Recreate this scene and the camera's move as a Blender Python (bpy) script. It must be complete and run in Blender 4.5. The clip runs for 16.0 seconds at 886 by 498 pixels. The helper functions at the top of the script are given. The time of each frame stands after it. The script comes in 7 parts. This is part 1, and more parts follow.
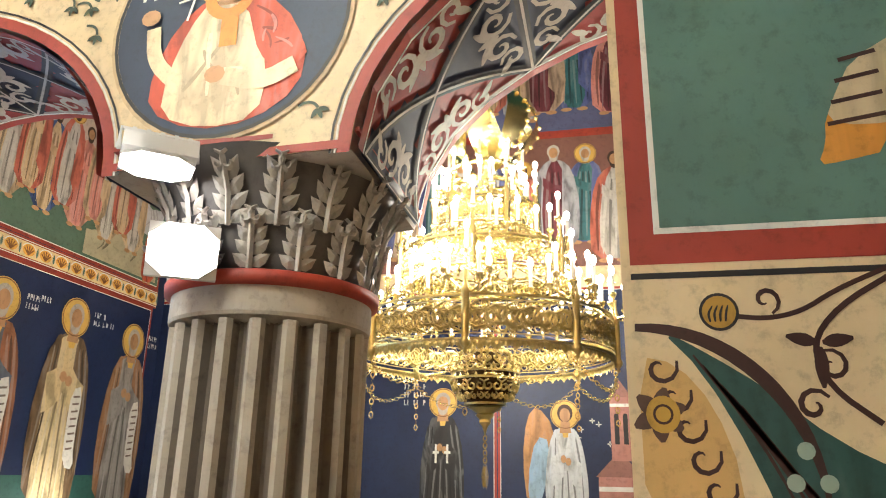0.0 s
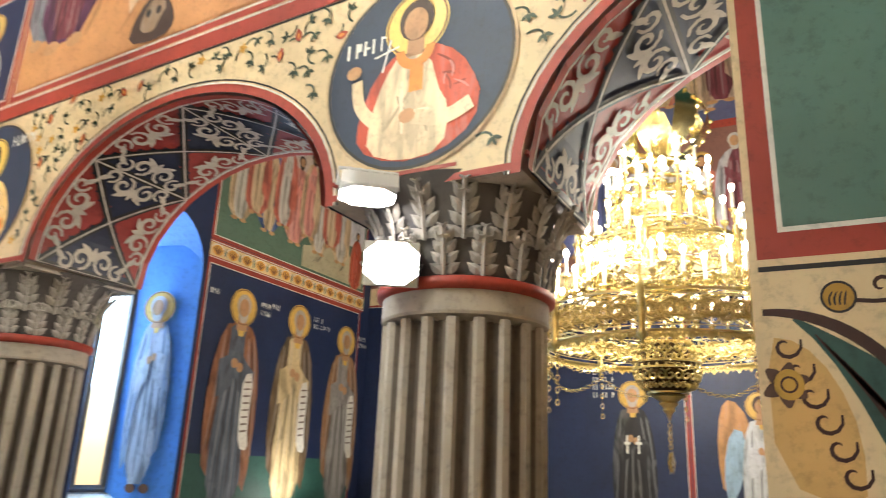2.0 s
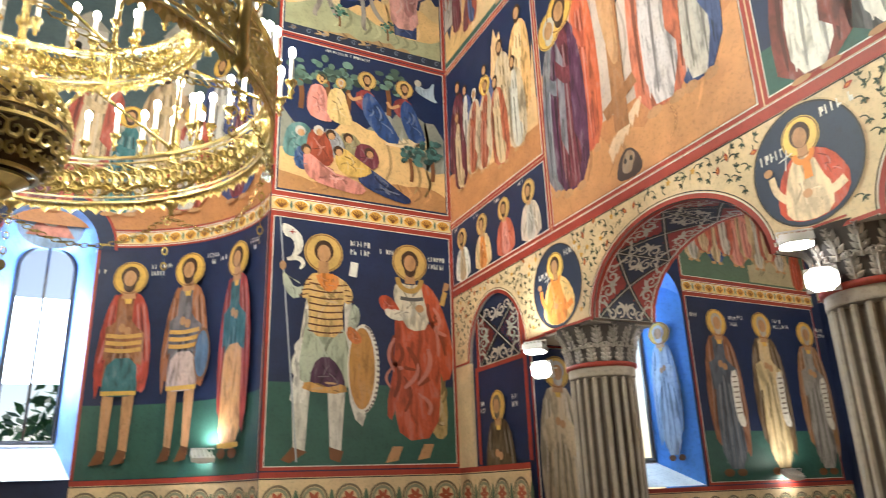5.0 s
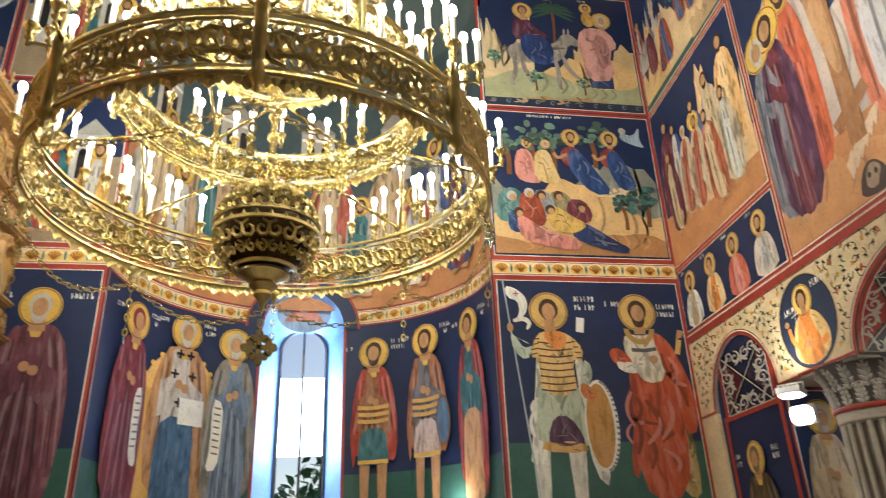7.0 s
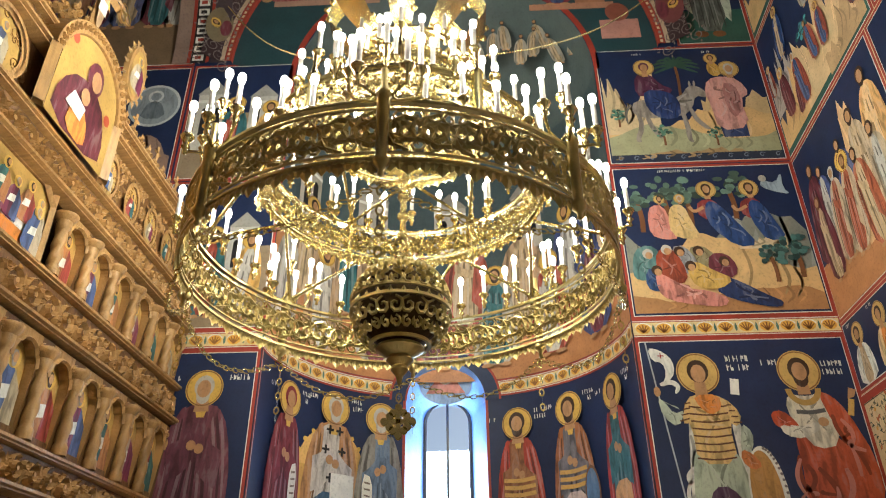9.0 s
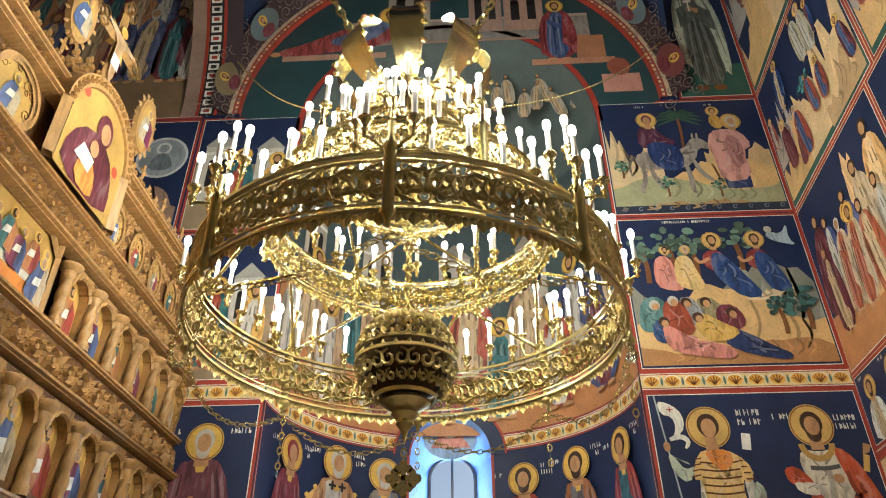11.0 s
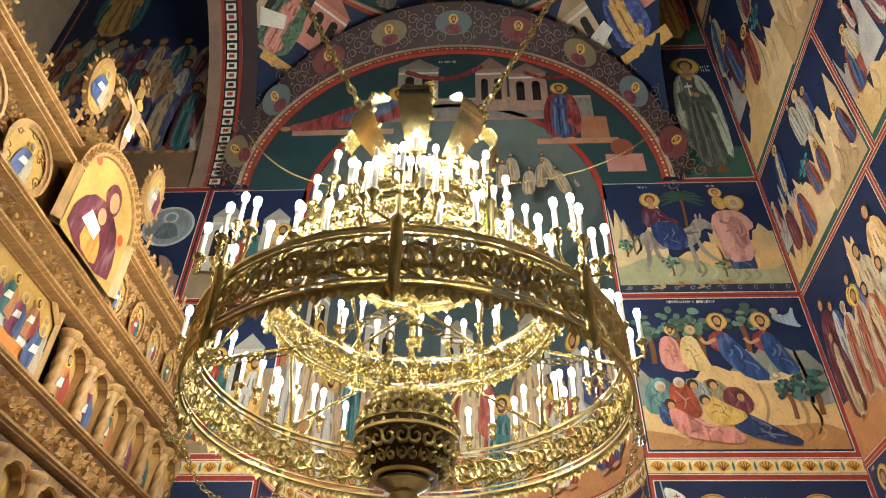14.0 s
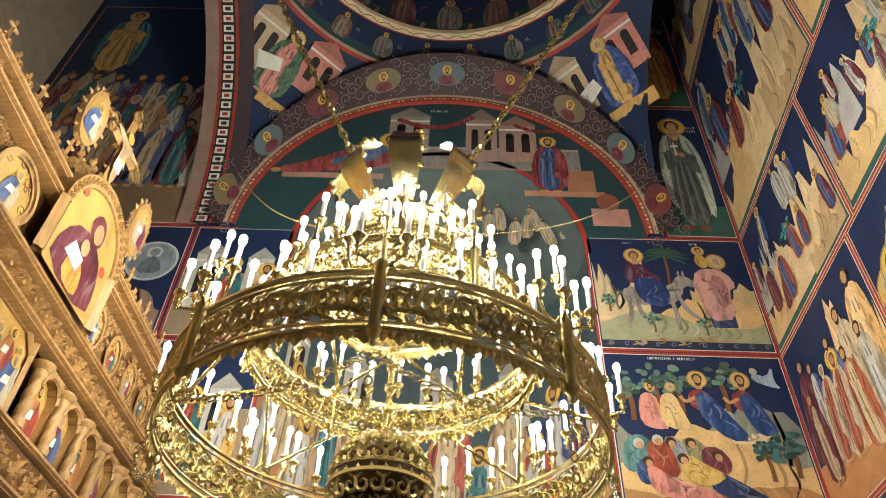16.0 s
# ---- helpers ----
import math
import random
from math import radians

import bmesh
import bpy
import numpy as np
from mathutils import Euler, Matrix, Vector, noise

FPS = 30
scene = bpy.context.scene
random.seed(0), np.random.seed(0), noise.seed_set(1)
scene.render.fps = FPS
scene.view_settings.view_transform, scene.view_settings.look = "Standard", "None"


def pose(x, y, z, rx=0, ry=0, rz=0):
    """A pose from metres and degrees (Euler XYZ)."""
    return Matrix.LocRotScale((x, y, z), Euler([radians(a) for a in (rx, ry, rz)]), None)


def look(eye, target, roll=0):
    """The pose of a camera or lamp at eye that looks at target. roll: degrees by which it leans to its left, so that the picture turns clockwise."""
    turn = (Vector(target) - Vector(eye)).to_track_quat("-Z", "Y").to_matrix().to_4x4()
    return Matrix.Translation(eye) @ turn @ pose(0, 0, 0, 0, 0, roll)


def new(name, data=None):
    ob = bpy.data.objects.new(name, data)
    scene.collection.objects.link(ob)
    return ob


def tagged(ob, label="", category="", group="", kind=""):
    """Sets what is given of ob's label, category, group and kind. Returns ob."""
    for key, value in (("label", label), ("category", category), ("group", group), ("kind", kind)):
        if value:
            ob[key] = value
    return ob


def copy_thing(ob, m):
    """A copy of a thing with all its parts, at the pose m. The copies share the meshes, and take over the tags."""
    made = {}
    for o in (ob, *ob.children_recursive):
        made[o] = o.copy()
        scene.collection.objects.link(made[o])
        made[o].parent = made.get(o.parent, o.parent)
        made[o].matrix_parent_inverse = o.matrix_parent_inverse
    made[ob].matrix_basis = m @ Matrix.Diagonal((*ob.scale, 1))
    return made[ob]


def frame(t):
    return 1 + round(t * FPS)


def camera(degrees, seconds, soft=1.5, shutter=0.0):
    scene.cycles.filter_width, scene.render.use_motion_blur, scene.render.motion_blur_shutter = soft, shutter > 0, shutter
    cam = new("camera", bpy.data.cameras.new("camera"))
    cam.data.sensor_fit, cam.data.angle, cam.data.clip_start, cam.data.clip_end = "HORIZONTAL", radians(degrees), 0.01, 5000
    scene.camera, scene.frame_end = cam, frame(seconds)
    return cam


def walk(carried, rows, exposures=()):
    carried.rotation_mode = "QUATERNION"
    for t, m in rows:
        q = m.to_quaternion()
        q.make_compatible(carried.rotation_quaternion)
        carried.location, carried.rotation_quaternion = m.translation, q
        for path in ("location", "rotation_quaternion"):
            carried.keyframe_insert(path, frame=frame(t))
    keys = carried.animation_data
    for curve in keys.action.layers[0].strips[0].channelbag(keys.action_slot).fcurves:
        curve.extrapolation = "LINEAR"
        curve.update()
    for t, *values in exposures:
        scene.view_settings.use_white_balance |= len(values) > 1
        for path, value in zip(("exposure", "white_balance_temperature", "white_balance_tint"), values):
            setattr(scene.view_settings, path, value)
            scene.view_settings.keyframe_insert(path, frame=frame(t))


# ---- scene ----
cam = camera(63.5, 16.0, 1.0, 0.5)
PATH = [
    (0, (-1.524, -4.859, 1.908), (0.339, -4.441, 2.503), 1.1),
    (0.5, (-1.524, -4.875, 1.909), (0.324, -4.397, 2.507), 1.3),
    (1, (-1.594, -4.900, 1.898), (0.226, -4.305, 2.475), 1.6),
    (1.5, (-1.671, -4.938, 1.878), (0.103, -4.201, 2.434), 2.0),
    (2, (-1.753, -4.972, 1.851), (-0.064, -4.068, 2.425), 2.4),
    (2.5, (-1.894, -5.019, 1.825), (-0.289, -3.966, 2.386), 1.9),
    (3, (-2.170, -5.090, 1.830), (-0.630, -3.941, 2.386), 0.6),
    (3.5, (-2.430, -5.290, 1.830), (-1.054, -3.954, 2.398), -0.3),
    (4, (-2.683, -5.614, 1.766), (-1.520, -4.082, 2.314), -0.5),
    (4.5, (-3.124, -5.927, 1.566), (-2.103, -4.310, 2.150), -1.2),
    (5, (-3.289, -6.033, 1.488), (-2.401, -4.355, 2.118), -2.0),
    (7.3, (-3.336, -6.076, 1.451), (-3.111, -4.272, 2.287), -1.9),
    (7.5, (-3.333, -6.083, 1.448), (-3.161, -4.284, 2.305), -1.7),
    (8, (-3.346, -6.086, 1.46), (-3.287, -4.301, 2.359), -1.4),
    (8.5, (-3.343, -6.094, 1.457), (-3.368, -4.325, 2.389), -0.8),
    (9, (-3.29, -6.09, 1.455), (-3.366, -4.349, 2.436), -0.5),
    (11.5, (-3.307, -6.066, 1.476), (-3.393, -4.417, 2.604), -0.2),
    (12, (-3.309, -6.063, 1.479), (-3.406, -4.436, 2.638), 0.1),
    (12.5, (-3.311, -6.06, 1.481), (-3.413, -4.453, 2.667), 0.4),
    (13, (-3.314, -6.057, 1.484), (-3.413, -4.467, 2.694), 0.6),
    (13.5, (-3.318, -6.051, 1.489), (-3.409, -4.481, 2.724), 0.8),
    (14, (-3.318, -6.051, 1.49), (-3.401, -4.507, 2.758), 1.1),
    (14.5, (-3.321, -6.047, 1.494), (-3.387, -4.535, 2.802), 1.6),
    (15, (-3.317, -6.053, 1.488), (-3.369, -4.562, 2.821), 2.1),
    (15.5, (-3.315, -6.055, 1.486), (-3.359, -4.585, 2.841), 2.5),
    (16, (-3.31, -6.063, 1.48), (-3.353, -4.604, 2.847), 2.7),
]
walk(cam, [(t, look(eye, target, roll)) for t, eye, target, roll in PATH],
     [(0, 0.9), (2.5, 0.65), (3.5, 0.4), (5, 0.5), (7.5, 0.0), (9, -0.13), (13, -0.06), (16, 0.12)])

# ---- light and exposure ----
world = bpy.data.worlds.new("sky")
scene.world = world
world.use_nodes = True
wn = world.node_tree
sky = wn.nodes.new("ShaderNodeTexSky")
sky.sky_type, sky.sun_disc, sky.sun_elevation, sky.sun_rotation = "NISHITA", False, radians(40), radians(30)
wn.links.new(sky.outputs[0], wn.nodes["Background"].inputs[0])
wn.nodes["Background"].inputs[1].default_value = 0.12


def lamp(name, kind, m, energy, colour=(1, 1, 1), size=0.1, label="", cat="lamp"):
    data = bpy.data.lights.new(name, kind)
    data.energy, data.color = energy, colour
    if kind == "AREA":
        data.size = size
    elif kind == "SUN":
        data.angle = size
    else:
        data.shadow_soft_size = size
    ob = new(name, data)
    ob.matrix_world = m
    return ob


CX, CY = -3.54, -2.70          # axis of the dome
WARM = (1.0, 0.93, 0.80)
lamp("sun", "SUN", look((0, 0, 0), (0.3, -1, -0.8)), 2.5, (1, 0.95, 0.88), radians(0.5))

# ---- materials ----


def shader(name, rough=0.7, metal=0.0):
    m = bpy.data.materials.new(name)
    m.use_nodes = True
    p = m.node_tree.nodes["Principled BSDF"]
    p.inputs["Roughness"].default_value = rough
    p.inputs["Metallic"].default_value = metal
    return m, m.node_tree, p


def node(nt, kind, **values):
    n = nt.nodes.new(kind)
    for k, v in values.items():
        n.inputs[k.replace("_", " ")].default_value = v
    return n


def ramp(nt, source, stops):
    r = nt.nodes.new("ShaderNodeValToRGB")
    e = r.color_ramp.elements
    while len(e) < len(stops):
        e.new(0.5)
    for el, (p, c) in zip(e, stops):
        el.position, el.color = p, (*c, 1)
    nt.links.new(source, r.inputs[0])
    return r.outputs[0]


def place(nt, scale=(1, 1, 1)):
    g = nt.nodes.new("ShaderNodeNewGeometry")
    mp = nt.nodes.new("ShaderNodeMapping")
    mp.inputs["Scale"].default_value = scale
    nt.links.new(g.outputs["Position"], mp.inputs[0])
    return mp.outputs[0]


def tint(c, f):
    return tuple(min(1, max(0, x * f)) for x in c)


PAINTS = {}


def paint(colour, fold=0.0, rough=0.55):
    """Lime paint on plaster; fold: contrast of painted drapery strokes."""
    key = (colour, fold, rough)
    if key in PAINTS:
        return PAINTS[key]
    m, nt, p = shader("fresco_paint", rough)
    big = node(nt, "ShaderNodeTexNoise", Scale=5.0, Detail=5.0)
    nt.links.new(place(nt), big.inputs["Vector"])
    f = 0.16 if not fold else 0.12
    out = ramp(nt, big.outputs[0], [(0.25, tint(colour, 1 - f)), (0.75, tint(colour, 1 + f))])
    if fold:
        st = node(nt, "ShaderNodeTexNoise", Scale=1.0, Detail=3.0, Distortion=0.6)
        nt.links.new(place(nt, (17, 17, 4.5)), st.inputs["Vector"])
        folds = ramp(nt, st.outputs[0], [(0.36, tint(colour, 1 - 0.7 * fold)), (0.46, tint(colour, 1 - 0.12 * fold)), (0.56, tint(colour, 1 + 0.2 * fold)), (0.66, tuple(c + (0.8 - c) * 0.16 * fold for c in colour))])
        mix = nt.nodes.new("ShaderNodeMix")
        mix.data_type = "RGBA"
        mix.inputs[0].default_value = 0.8
        nt.links.new(out, mix.inputs[6])
        nt.links.new(folds, mix.inputs[7])
        out = mix.outputs[2]
    spot = node(nt, "ShaderNodeTexNoise", Scale=38.0, Detail=6.0, Roughness=0.7)
    nt.links.new(place(nt), spot.inputs["Vector"])
    wear = ramp(nt, spot.outputs[0], [(0.32, (0.62, 0.62, 0.64)), (0.48, (0.96, 0.96, 0.96)), (0.7, (1.0, 1.0, 1.0))])
    mul = nt.nodes.new("ShaderNodeMix")
    mul.data_type, mul.blend_type = "RGBA", "MULTIPLY"
    mul.inputs[0].default_value = 0.75
    nt.links.new(out, mul.inputs[6])
    nt.links.new(wear, mul.inputs[7])
    nt.links.new(mul.outputs[2], p.inputs["Base Color"])
    fine = node(nt, "ShaderNodeTexNoise", Scale=90.0, Detail=4.0)
    nt.links.new(place(nt), fine.inputs["Vector"])
    b = node(nt, "ShaderNodeBump", Strength=0.10, Distance=0.004)
    nt.links.new(fine.outputs[0], b.inputs["Height"])
    nt.links.new(b.outputs[0], p.inputs["Normal"])
    PAINTS[key] = m
    return m


def metal(name, colour, rough, bump=0.3):
    m, nt, p = shader(name, rough, 1.0)
    n = node(nt, "ShaderNodeTexNoise", Scale=14.0, Detail=4.0)
    nt.links.new(place(nt), n.inputs["Vector"])
    nt.links.new(ramp(nt, n.outputs[0], [(0.3, tint(colour, 0.75)), (0.7, colour)]), p.inputs["Base Color"])
    f = node(nt, "ShaderNodeTexNoise", Scale=160.0, Detail=2.0)
    nt.links.new(place(nt), f.inputs["Vector"])
    b = node(nt, "ShaderNodeBump", Strength=bump, Distance=0.003)
    nt.links.new(f.outputs[0], b.inputs["Height"])
    nt.links.new(b.outputs[0], p.inputs["Normal"])
    return m


def carved(name, colour, rough=0.45):
    m, nt, p = shader(name, rough)
    n = node(nt, "ShaderNodeTexNoise", Scale=1.0, Detail=5.0)
    nt.links.new(place(nt, (6, 40, 6)), n.inputs["Vector"])
    nt.links.new(ramp(nt, n.outputs[0], [(0.3, tint(colour, 0.7)), (0.7, tint(colour, 1.15))]), p.inputs["Base Color"])
    f = node(nt, "ShaderNodeTexNoise", Scale=55.0, Detail=4.0)
    nt.links.new(place(nt), f.inputs["Vector"])
    b = node(nt, "ShaderNodeBump", Strength=0.35, Distance=0.01)
    nt.links.new(f.outputs[0], b.inputs["Height"])
    nt.links.new(b.outputs[0], p.inputs["Normal"])
    return m


def glow(name, colour, strength):
    m, nt, p = shader(name, 0.3)
    p.inputs["Base Color"].default_value = (*colour, 1)
    p.inputs["Emission Color"].default_value = (*colour, 1)
    p.inputs["Emission Strength"].default_value = strength
    return m


NAVY = (0.010, 0.022, 0.075)
GREEN = (0.030, 0.105, 0.085)
RED = (0.36, 0.045, 0.028)
CREAM = (0.72, 0.56, 0.34)
OCHRE = (0.62, 0.36, 0.10)
GOLD = (0.70, 0.44, 0.10)
WHITE = (0.78, 0.76, 0.70)
SKIN = (0.50, 0.27, 0.13)
HAIR = (0.055, 0.026, 0.014)
GREY = (0.50, 0.47, 0.43)
BLUE = (0.05, 0.22, 0.62)
PINK = (0.62, 0.24, 0.20)
BROWN = (0.19, 0.075, 0.028)
DARK = (0.02, 0.018, 0.02)
STONE = (0.55, 0.40, 0.24)
SAND = (0.68, 0.44, 0.20)
WINE = (0.16, 0.03, 0.045)
ORANGE = (0.75, 0.26, 0.05)
TEAL = (0.04, 0.15, 0.17)
CLAY = (0.50, 0.22, 0.09)
BRASS = metal("brass", (0.87, 0.75, 0.39), 0.24)
BRONZE = metal("bronze", (0.60, 0.48, 0.21), 0.30)
WOOD = carved("carved_wood", (0.42, 0.235, 0.085), 0.45)
# the same wood made darker: shade of the deep relief put into its colour
WOODSHADE = carved("carved_wood_shaded", (0.17, 0.078, 0.024), 0.55)
GILT = metal("gilding", (0.85, 0.55, 0.16), 0.35)
LIMESTONE = paint((0.42, 0.37, 0.31), 0, 0.75)
GREYLEAF = paint((0.40, 0.37, 0.34), 0, 0.7)
FLAME = glow("bulb_glow", (1.0, 0.92, 0.76), 28.0)
CANDLE = paint((0.78, 0.76, 0.72), 0, 0.4)
FLOOD = glow("flood_glow", (1.0, 0.96, 0.9), 16.0)
HOUSING = shader("white_lamp_housing", 0.4)[0]
HOUSING.node_tree.nodes["Principled BSDF"].inputs["Base Color"].default_value = (0.75, 0.75, 0.75, 1)

# ---- mesh building ----


class Build:
    """Collects faces of one mesh, with a material for each face."""

    def __init__(self):
        self.v, self.f, self.mi, self.mats = [], [], [], []

    def mat(self, m):
        if m not in self.mats:
            self.mats.append(m)
        return self.mats.index(m)

    def face(self, pts, m):
        n = len(self.v)
        self.v += [tuple(p) for p in pts]
        self.f.append(tuple(range(n, n + len(pts))))
        self.mi.append(self.mat(m))

    def grid(self, rows, m, closed=False):
        """rows: equally long lists of points; joined into quads."""
        n, k = len(self.v), len(rows[0])
        for r in rows:
            self.v += [tuple(p) for p in r]
        i = self.mat(m)
        for a in range(len(rows) - 1):
            for b in range(k if closed else k - 1):
                c = (b + 1) % k
                self.f.append((n + a * k + b, n + a * k + c, n + (a + 1) * k + c, n + (a + 1) * k + b))
                self.mi.append(i)

    def box(self, lo, hi, m):
        (a, b, c), (d, e, f) = lo, hi
        q = [(a, b, c), (d, b, c), (d, e, c), (a, e, c), (a, b, f), (d, b, f), (d, e, f), (a, e, f)]
        for ix in ((0, 3, 2, 1), (4, 5, 6, 7), (0, 1, 5, 4), (1, 2, 6, 5), (2, 3, 7, 6), (3, 0, 4, 7)):
            self.face([q[i] for i in ix], m)

    def lathe(self, profile, m, at=(0, 0, 0), seg=20, wave=None):
        rows = []
        for r, z in profile:
            row = []
            for i in range(seg):
                a = 2 * math.pi * i / seg
                k = r * (wave(a) if wave else 1)
                row.append((at[0] + k * math.cos(a), at[1] + k * math.sin(a), at[2] + z))
            rows.append(row)
        self.grid(rows, m, True)

    def tube(self, pts, r, m, seg=6):
        rows = []
        pts = [Vector(p) for p in pts]
        for i, p in enumerate(pts):
            d = (pts[min(i + 1, len(pts) - 1)] - pts[max(i - 1, 0)]).normalized()
            s = d.cross(Vector((0.13, 0.07, 1)) if abs(d.z) < 0.95 else Vector((1, 0, 0))).normalized()
            t = d.cross(s)
            rr = r[i] if isinstance(r, (list, tuple)) else r
            rows.append([p + (s * math.cos(2 * math.pi * k / seg) + t * math.sin(2 * math.pi * k / seg)) * rr for k in range(seg)])
        self.grid(rows, m, True)

    def make(self, name, parent=None, smooth=False, label=""):
        me = bpy.data.meshes.new(name)
        me.from_pydata(self.v, [], self.f)
        for m in self.mats:
            me.materials.append(m)
        me.polygons.foreach_set("material_index", self.mi)
        if smooth:
            me.polygons.foreach_set("use_smooth", [True] * len(self.f))
        me.update()
        ob = new(name, me)
        if parent:
            ob.parent = parent
        if label:
            tagged(ob, label)
        return ob


def structure(ob, label, cat):
    return tagged(ob, label, cat, kind="structure")


def empty(name, label, cat, at=(0, 0, 0), group="", kind=""):
    e = new(name)
    e.location = at
    bpy.context.view_layer.update()
    return tagged(e, label, cat, group, kind)


# walls as sheets: (along, up, proud) to the world
AX, AB, AD = -3.535, 1.695, 1.65
SKEW = 0.05                    # the arcade leans into the nave towards the south


def thin(d):
    return d * 0.4 if d > 0 else d


def north(u, v, d=0.0):
    return Vector((u, -thin(d), v))


def west(u, v, d=0.0):
    return Vector((-thin(d) - SKEW * u, -u, v))


def side(u, v, d=0.0):
    return Vector((-1.263 + 0.7037 * u, -1.70 - thin(d), 0.263 + 0.7037 * v))


def far(u, v, d=0.0):
    return Vector((3.12 - thin(d), -1.913 - 0.5735 * u, 1.36 + 0.5735 * v))


def pier(u, v, d=0.0):
    return Vector((-0.60 - d * 0.15, -0.269 - u, 1.02 * v - 0.091))


def icon(u, v, d=0.0):
    return Vector((-6.0 + d, u, v))


def apse(u, v, d=0.0):
    a = u / 1.67
    return Vector((AX + (AB - d) * math.sin(a), (AD - d) * math.cos(a), v))


def tangent(u0):
    """A flat sheet that touches the apse at u0."""
    c, a = apse(u0, 0, 0.045), u0 / 1.67
    t, n = Vector((math.cos(a), -math.sin(a), 0)), Vector((-math.sin(a), -math.cos(a), 0))
    return lambda u, v, d=0.0: c + t * u + n * d + Vector((0, 0, v))


def rect(b, w, u0, v0, u1, v1, d, m, step=0):
    n = max(1, int(abs(u1 - u0) / step)) if step else 1
    rows = [[w(u0 + (u1 - u0) * i / n, v, d) for i in range(n + 1)] for v in (v0, v1)]
    b.grid(rows, m)


def oval(b, w, u, v, ru, rv, d, m, n=24, a0=0.0):
    b.face([w(u + ru * math.cos(a0 + 2 * math.pi * i / n), v + rv * math.sin(a0 + 2 * math.pi * i / n), d) for i in range(n)], m)


def ring(b, w, u, v, r0, r1, d, m, n=28, a0=0.0, a1=2 * math.pi, sq=1.0):
    rows = [[w(u + r * math.cos(a0 + (a1 - a0) * i / n), v + sq * r * math.sin(a0 + (a1 - a0) * i / n), d) for i in range(n + 1)] for r in (r0, r1)]
    b.grid(rows, m)


def rounded(pts, closed, times=2):
    """Corner cutting, for brush-drawn outlines."""
    for _ in range(times):
        n = len(pts)
        out = [] if closed else [pts[0]]
        for i in range(n if closed else n - 1):
            (a, c), (e, g) = pts[i], pts[(i + 1) % n]
            out += [(0.75 * a + 0.25 * e, 0.75 * c + 0.25 * g), (0.25 * a + 0.75 * e, 0.25 * c + 0.75 * g)]
        pts = out if closed else out + [pts[-1]]
    return pts


def shape(b, w, pts, d, m):
    if len(pts) >= 5:
        pts = rounded(pts, True, 1)
    b.face([w(u, v, d) for u, v in pts], m)


def ribbon(b, w, pts, width, d, m, ridge=0.0, taper=True):
    """A painted stroke, or with ridge a carved one of diamond section."""
    L, R, C, K = [], [], [], []
    if not ridge and 3 <= len(pts) <= 8:
        pts = rounded(pts, False)
    n = len(pts)
    for i, (u, v) in enumerate(pts):
        p, q = pts[max(i - 1, 0)], pts[min(i + 1, n - 1)]
        du, dv = q[0] - p[0], q[1] - p[1]
        k = math.hypot(du, dv) or 1
        s = width * 0.5 * ((0.25 + 0.75 * math.sin(math.pi * (0.12 + 0.88 * i / (n - 1)))) if taper else 1)
        L.append(w(u - dv / k * s, v + du / k * s, d))
        R.append(w(u + dv / k * s, v - du / k * s, d))
        if ridge:
            C.append(w(u, v, d + ridge))
            K.append(w(u, v, d - ridge))
    if ridge:
        b.grid([L, C, R, K, L], m)
    else:
        b.grid([L, R], m)


def spiral(u, v, r, a0, turns, n=14, hand=1):
    return [(u + r * (1 - 0.8 * i / n) * math.cos(a0 + hand * turns * 2 * math.pi * i / n), v + r * (1 - 0.8 * i / n) * math.sin(a0 + hand * turns * 2 * math.pi * i / n)) for i in range(n + 1)]


def leaf(b, w, u, v, a, l, wd, d, m, ridge=0.0):
    ca, sa = math.cos(a), math.sin(a)
    out = []
    for x, y in ((0, 0), (0.3, 0.8), (0.6, 0.75), (1, 0), (0.6, -0.75), (0.3, -0.8)):
        x, y = x * l, y * wd * 0.5
        out.append((u + x * ca - y * sa, v + x * sa + y * ca))
    if ridge:
        tip = w(u + 0.5 * l * ca, v + 0.5 * l * sa, d + ridge)
        P = [w(p, q, d) for p, q in out]
        for i in range(6):
            b.face([P[i], P[(i + 1) % 6], tip], m)
    else:
        shape(b, w, out, d, m)


def draped(b, w, pts, d, col, seed=0, n=7):
    """A patch of painted cloth with darker and lighter brush strokes for its folds."""
    shape(b, w, pts, d, paint(col, 0.7))
    rng = random.Random(seed * 13 + len(pts))
    cu, cv = sum(p[0] for p in pts) / len(pts), sum(p[1] for p in pts) / len(pts)
    size = max(max(p[0] for p in pts) - min(p[0] for p in pts), max(p[1] for p in pts) - min(p[1] for p in pts))
    for k in range(n):
        i = int(k * len(pts) / n)
        (pu, pv), (qu, qv) = pts[i], pts[(i + len(pts) // 2) % len(pts)]
        f0, f1, bend = rng.uniform(0.12, 0.2), rng.uniform(0.45, 0.62), rng.uniform(-0.08, 0.08)
        line = []
        for t in (0, 0.33, 0.66, 1):
            f = f0 + (f1 - f0) * t
            mu, mv = pu + (qu - pu) * f, pv + (qv - pv) * f
            line.append((mu + (cu - mu) * 0.25 + bend * size * math.sin(3.1 * t), mv + (cv - mv) * 0.25))
        light = k % 2
        ribbon(b, w, line, size * rng.uniform(0.025, 0.045), d + (0.0022 if light else 0.0012), paint(tuple(c + (0.8 - c) * 0.16 for c in col) if light else tint(col, 0.5)))




def halo(b, w, u, v, r, d, gold=GOLD):
    oval(b, w, u, v, r, r, d, paint(gold, 0, 0.4), 28)
    ring(b, w, u, v, r * 0.9, r * 0.96, d + 0.003, paint((0.25, 0.12, 0.04)))


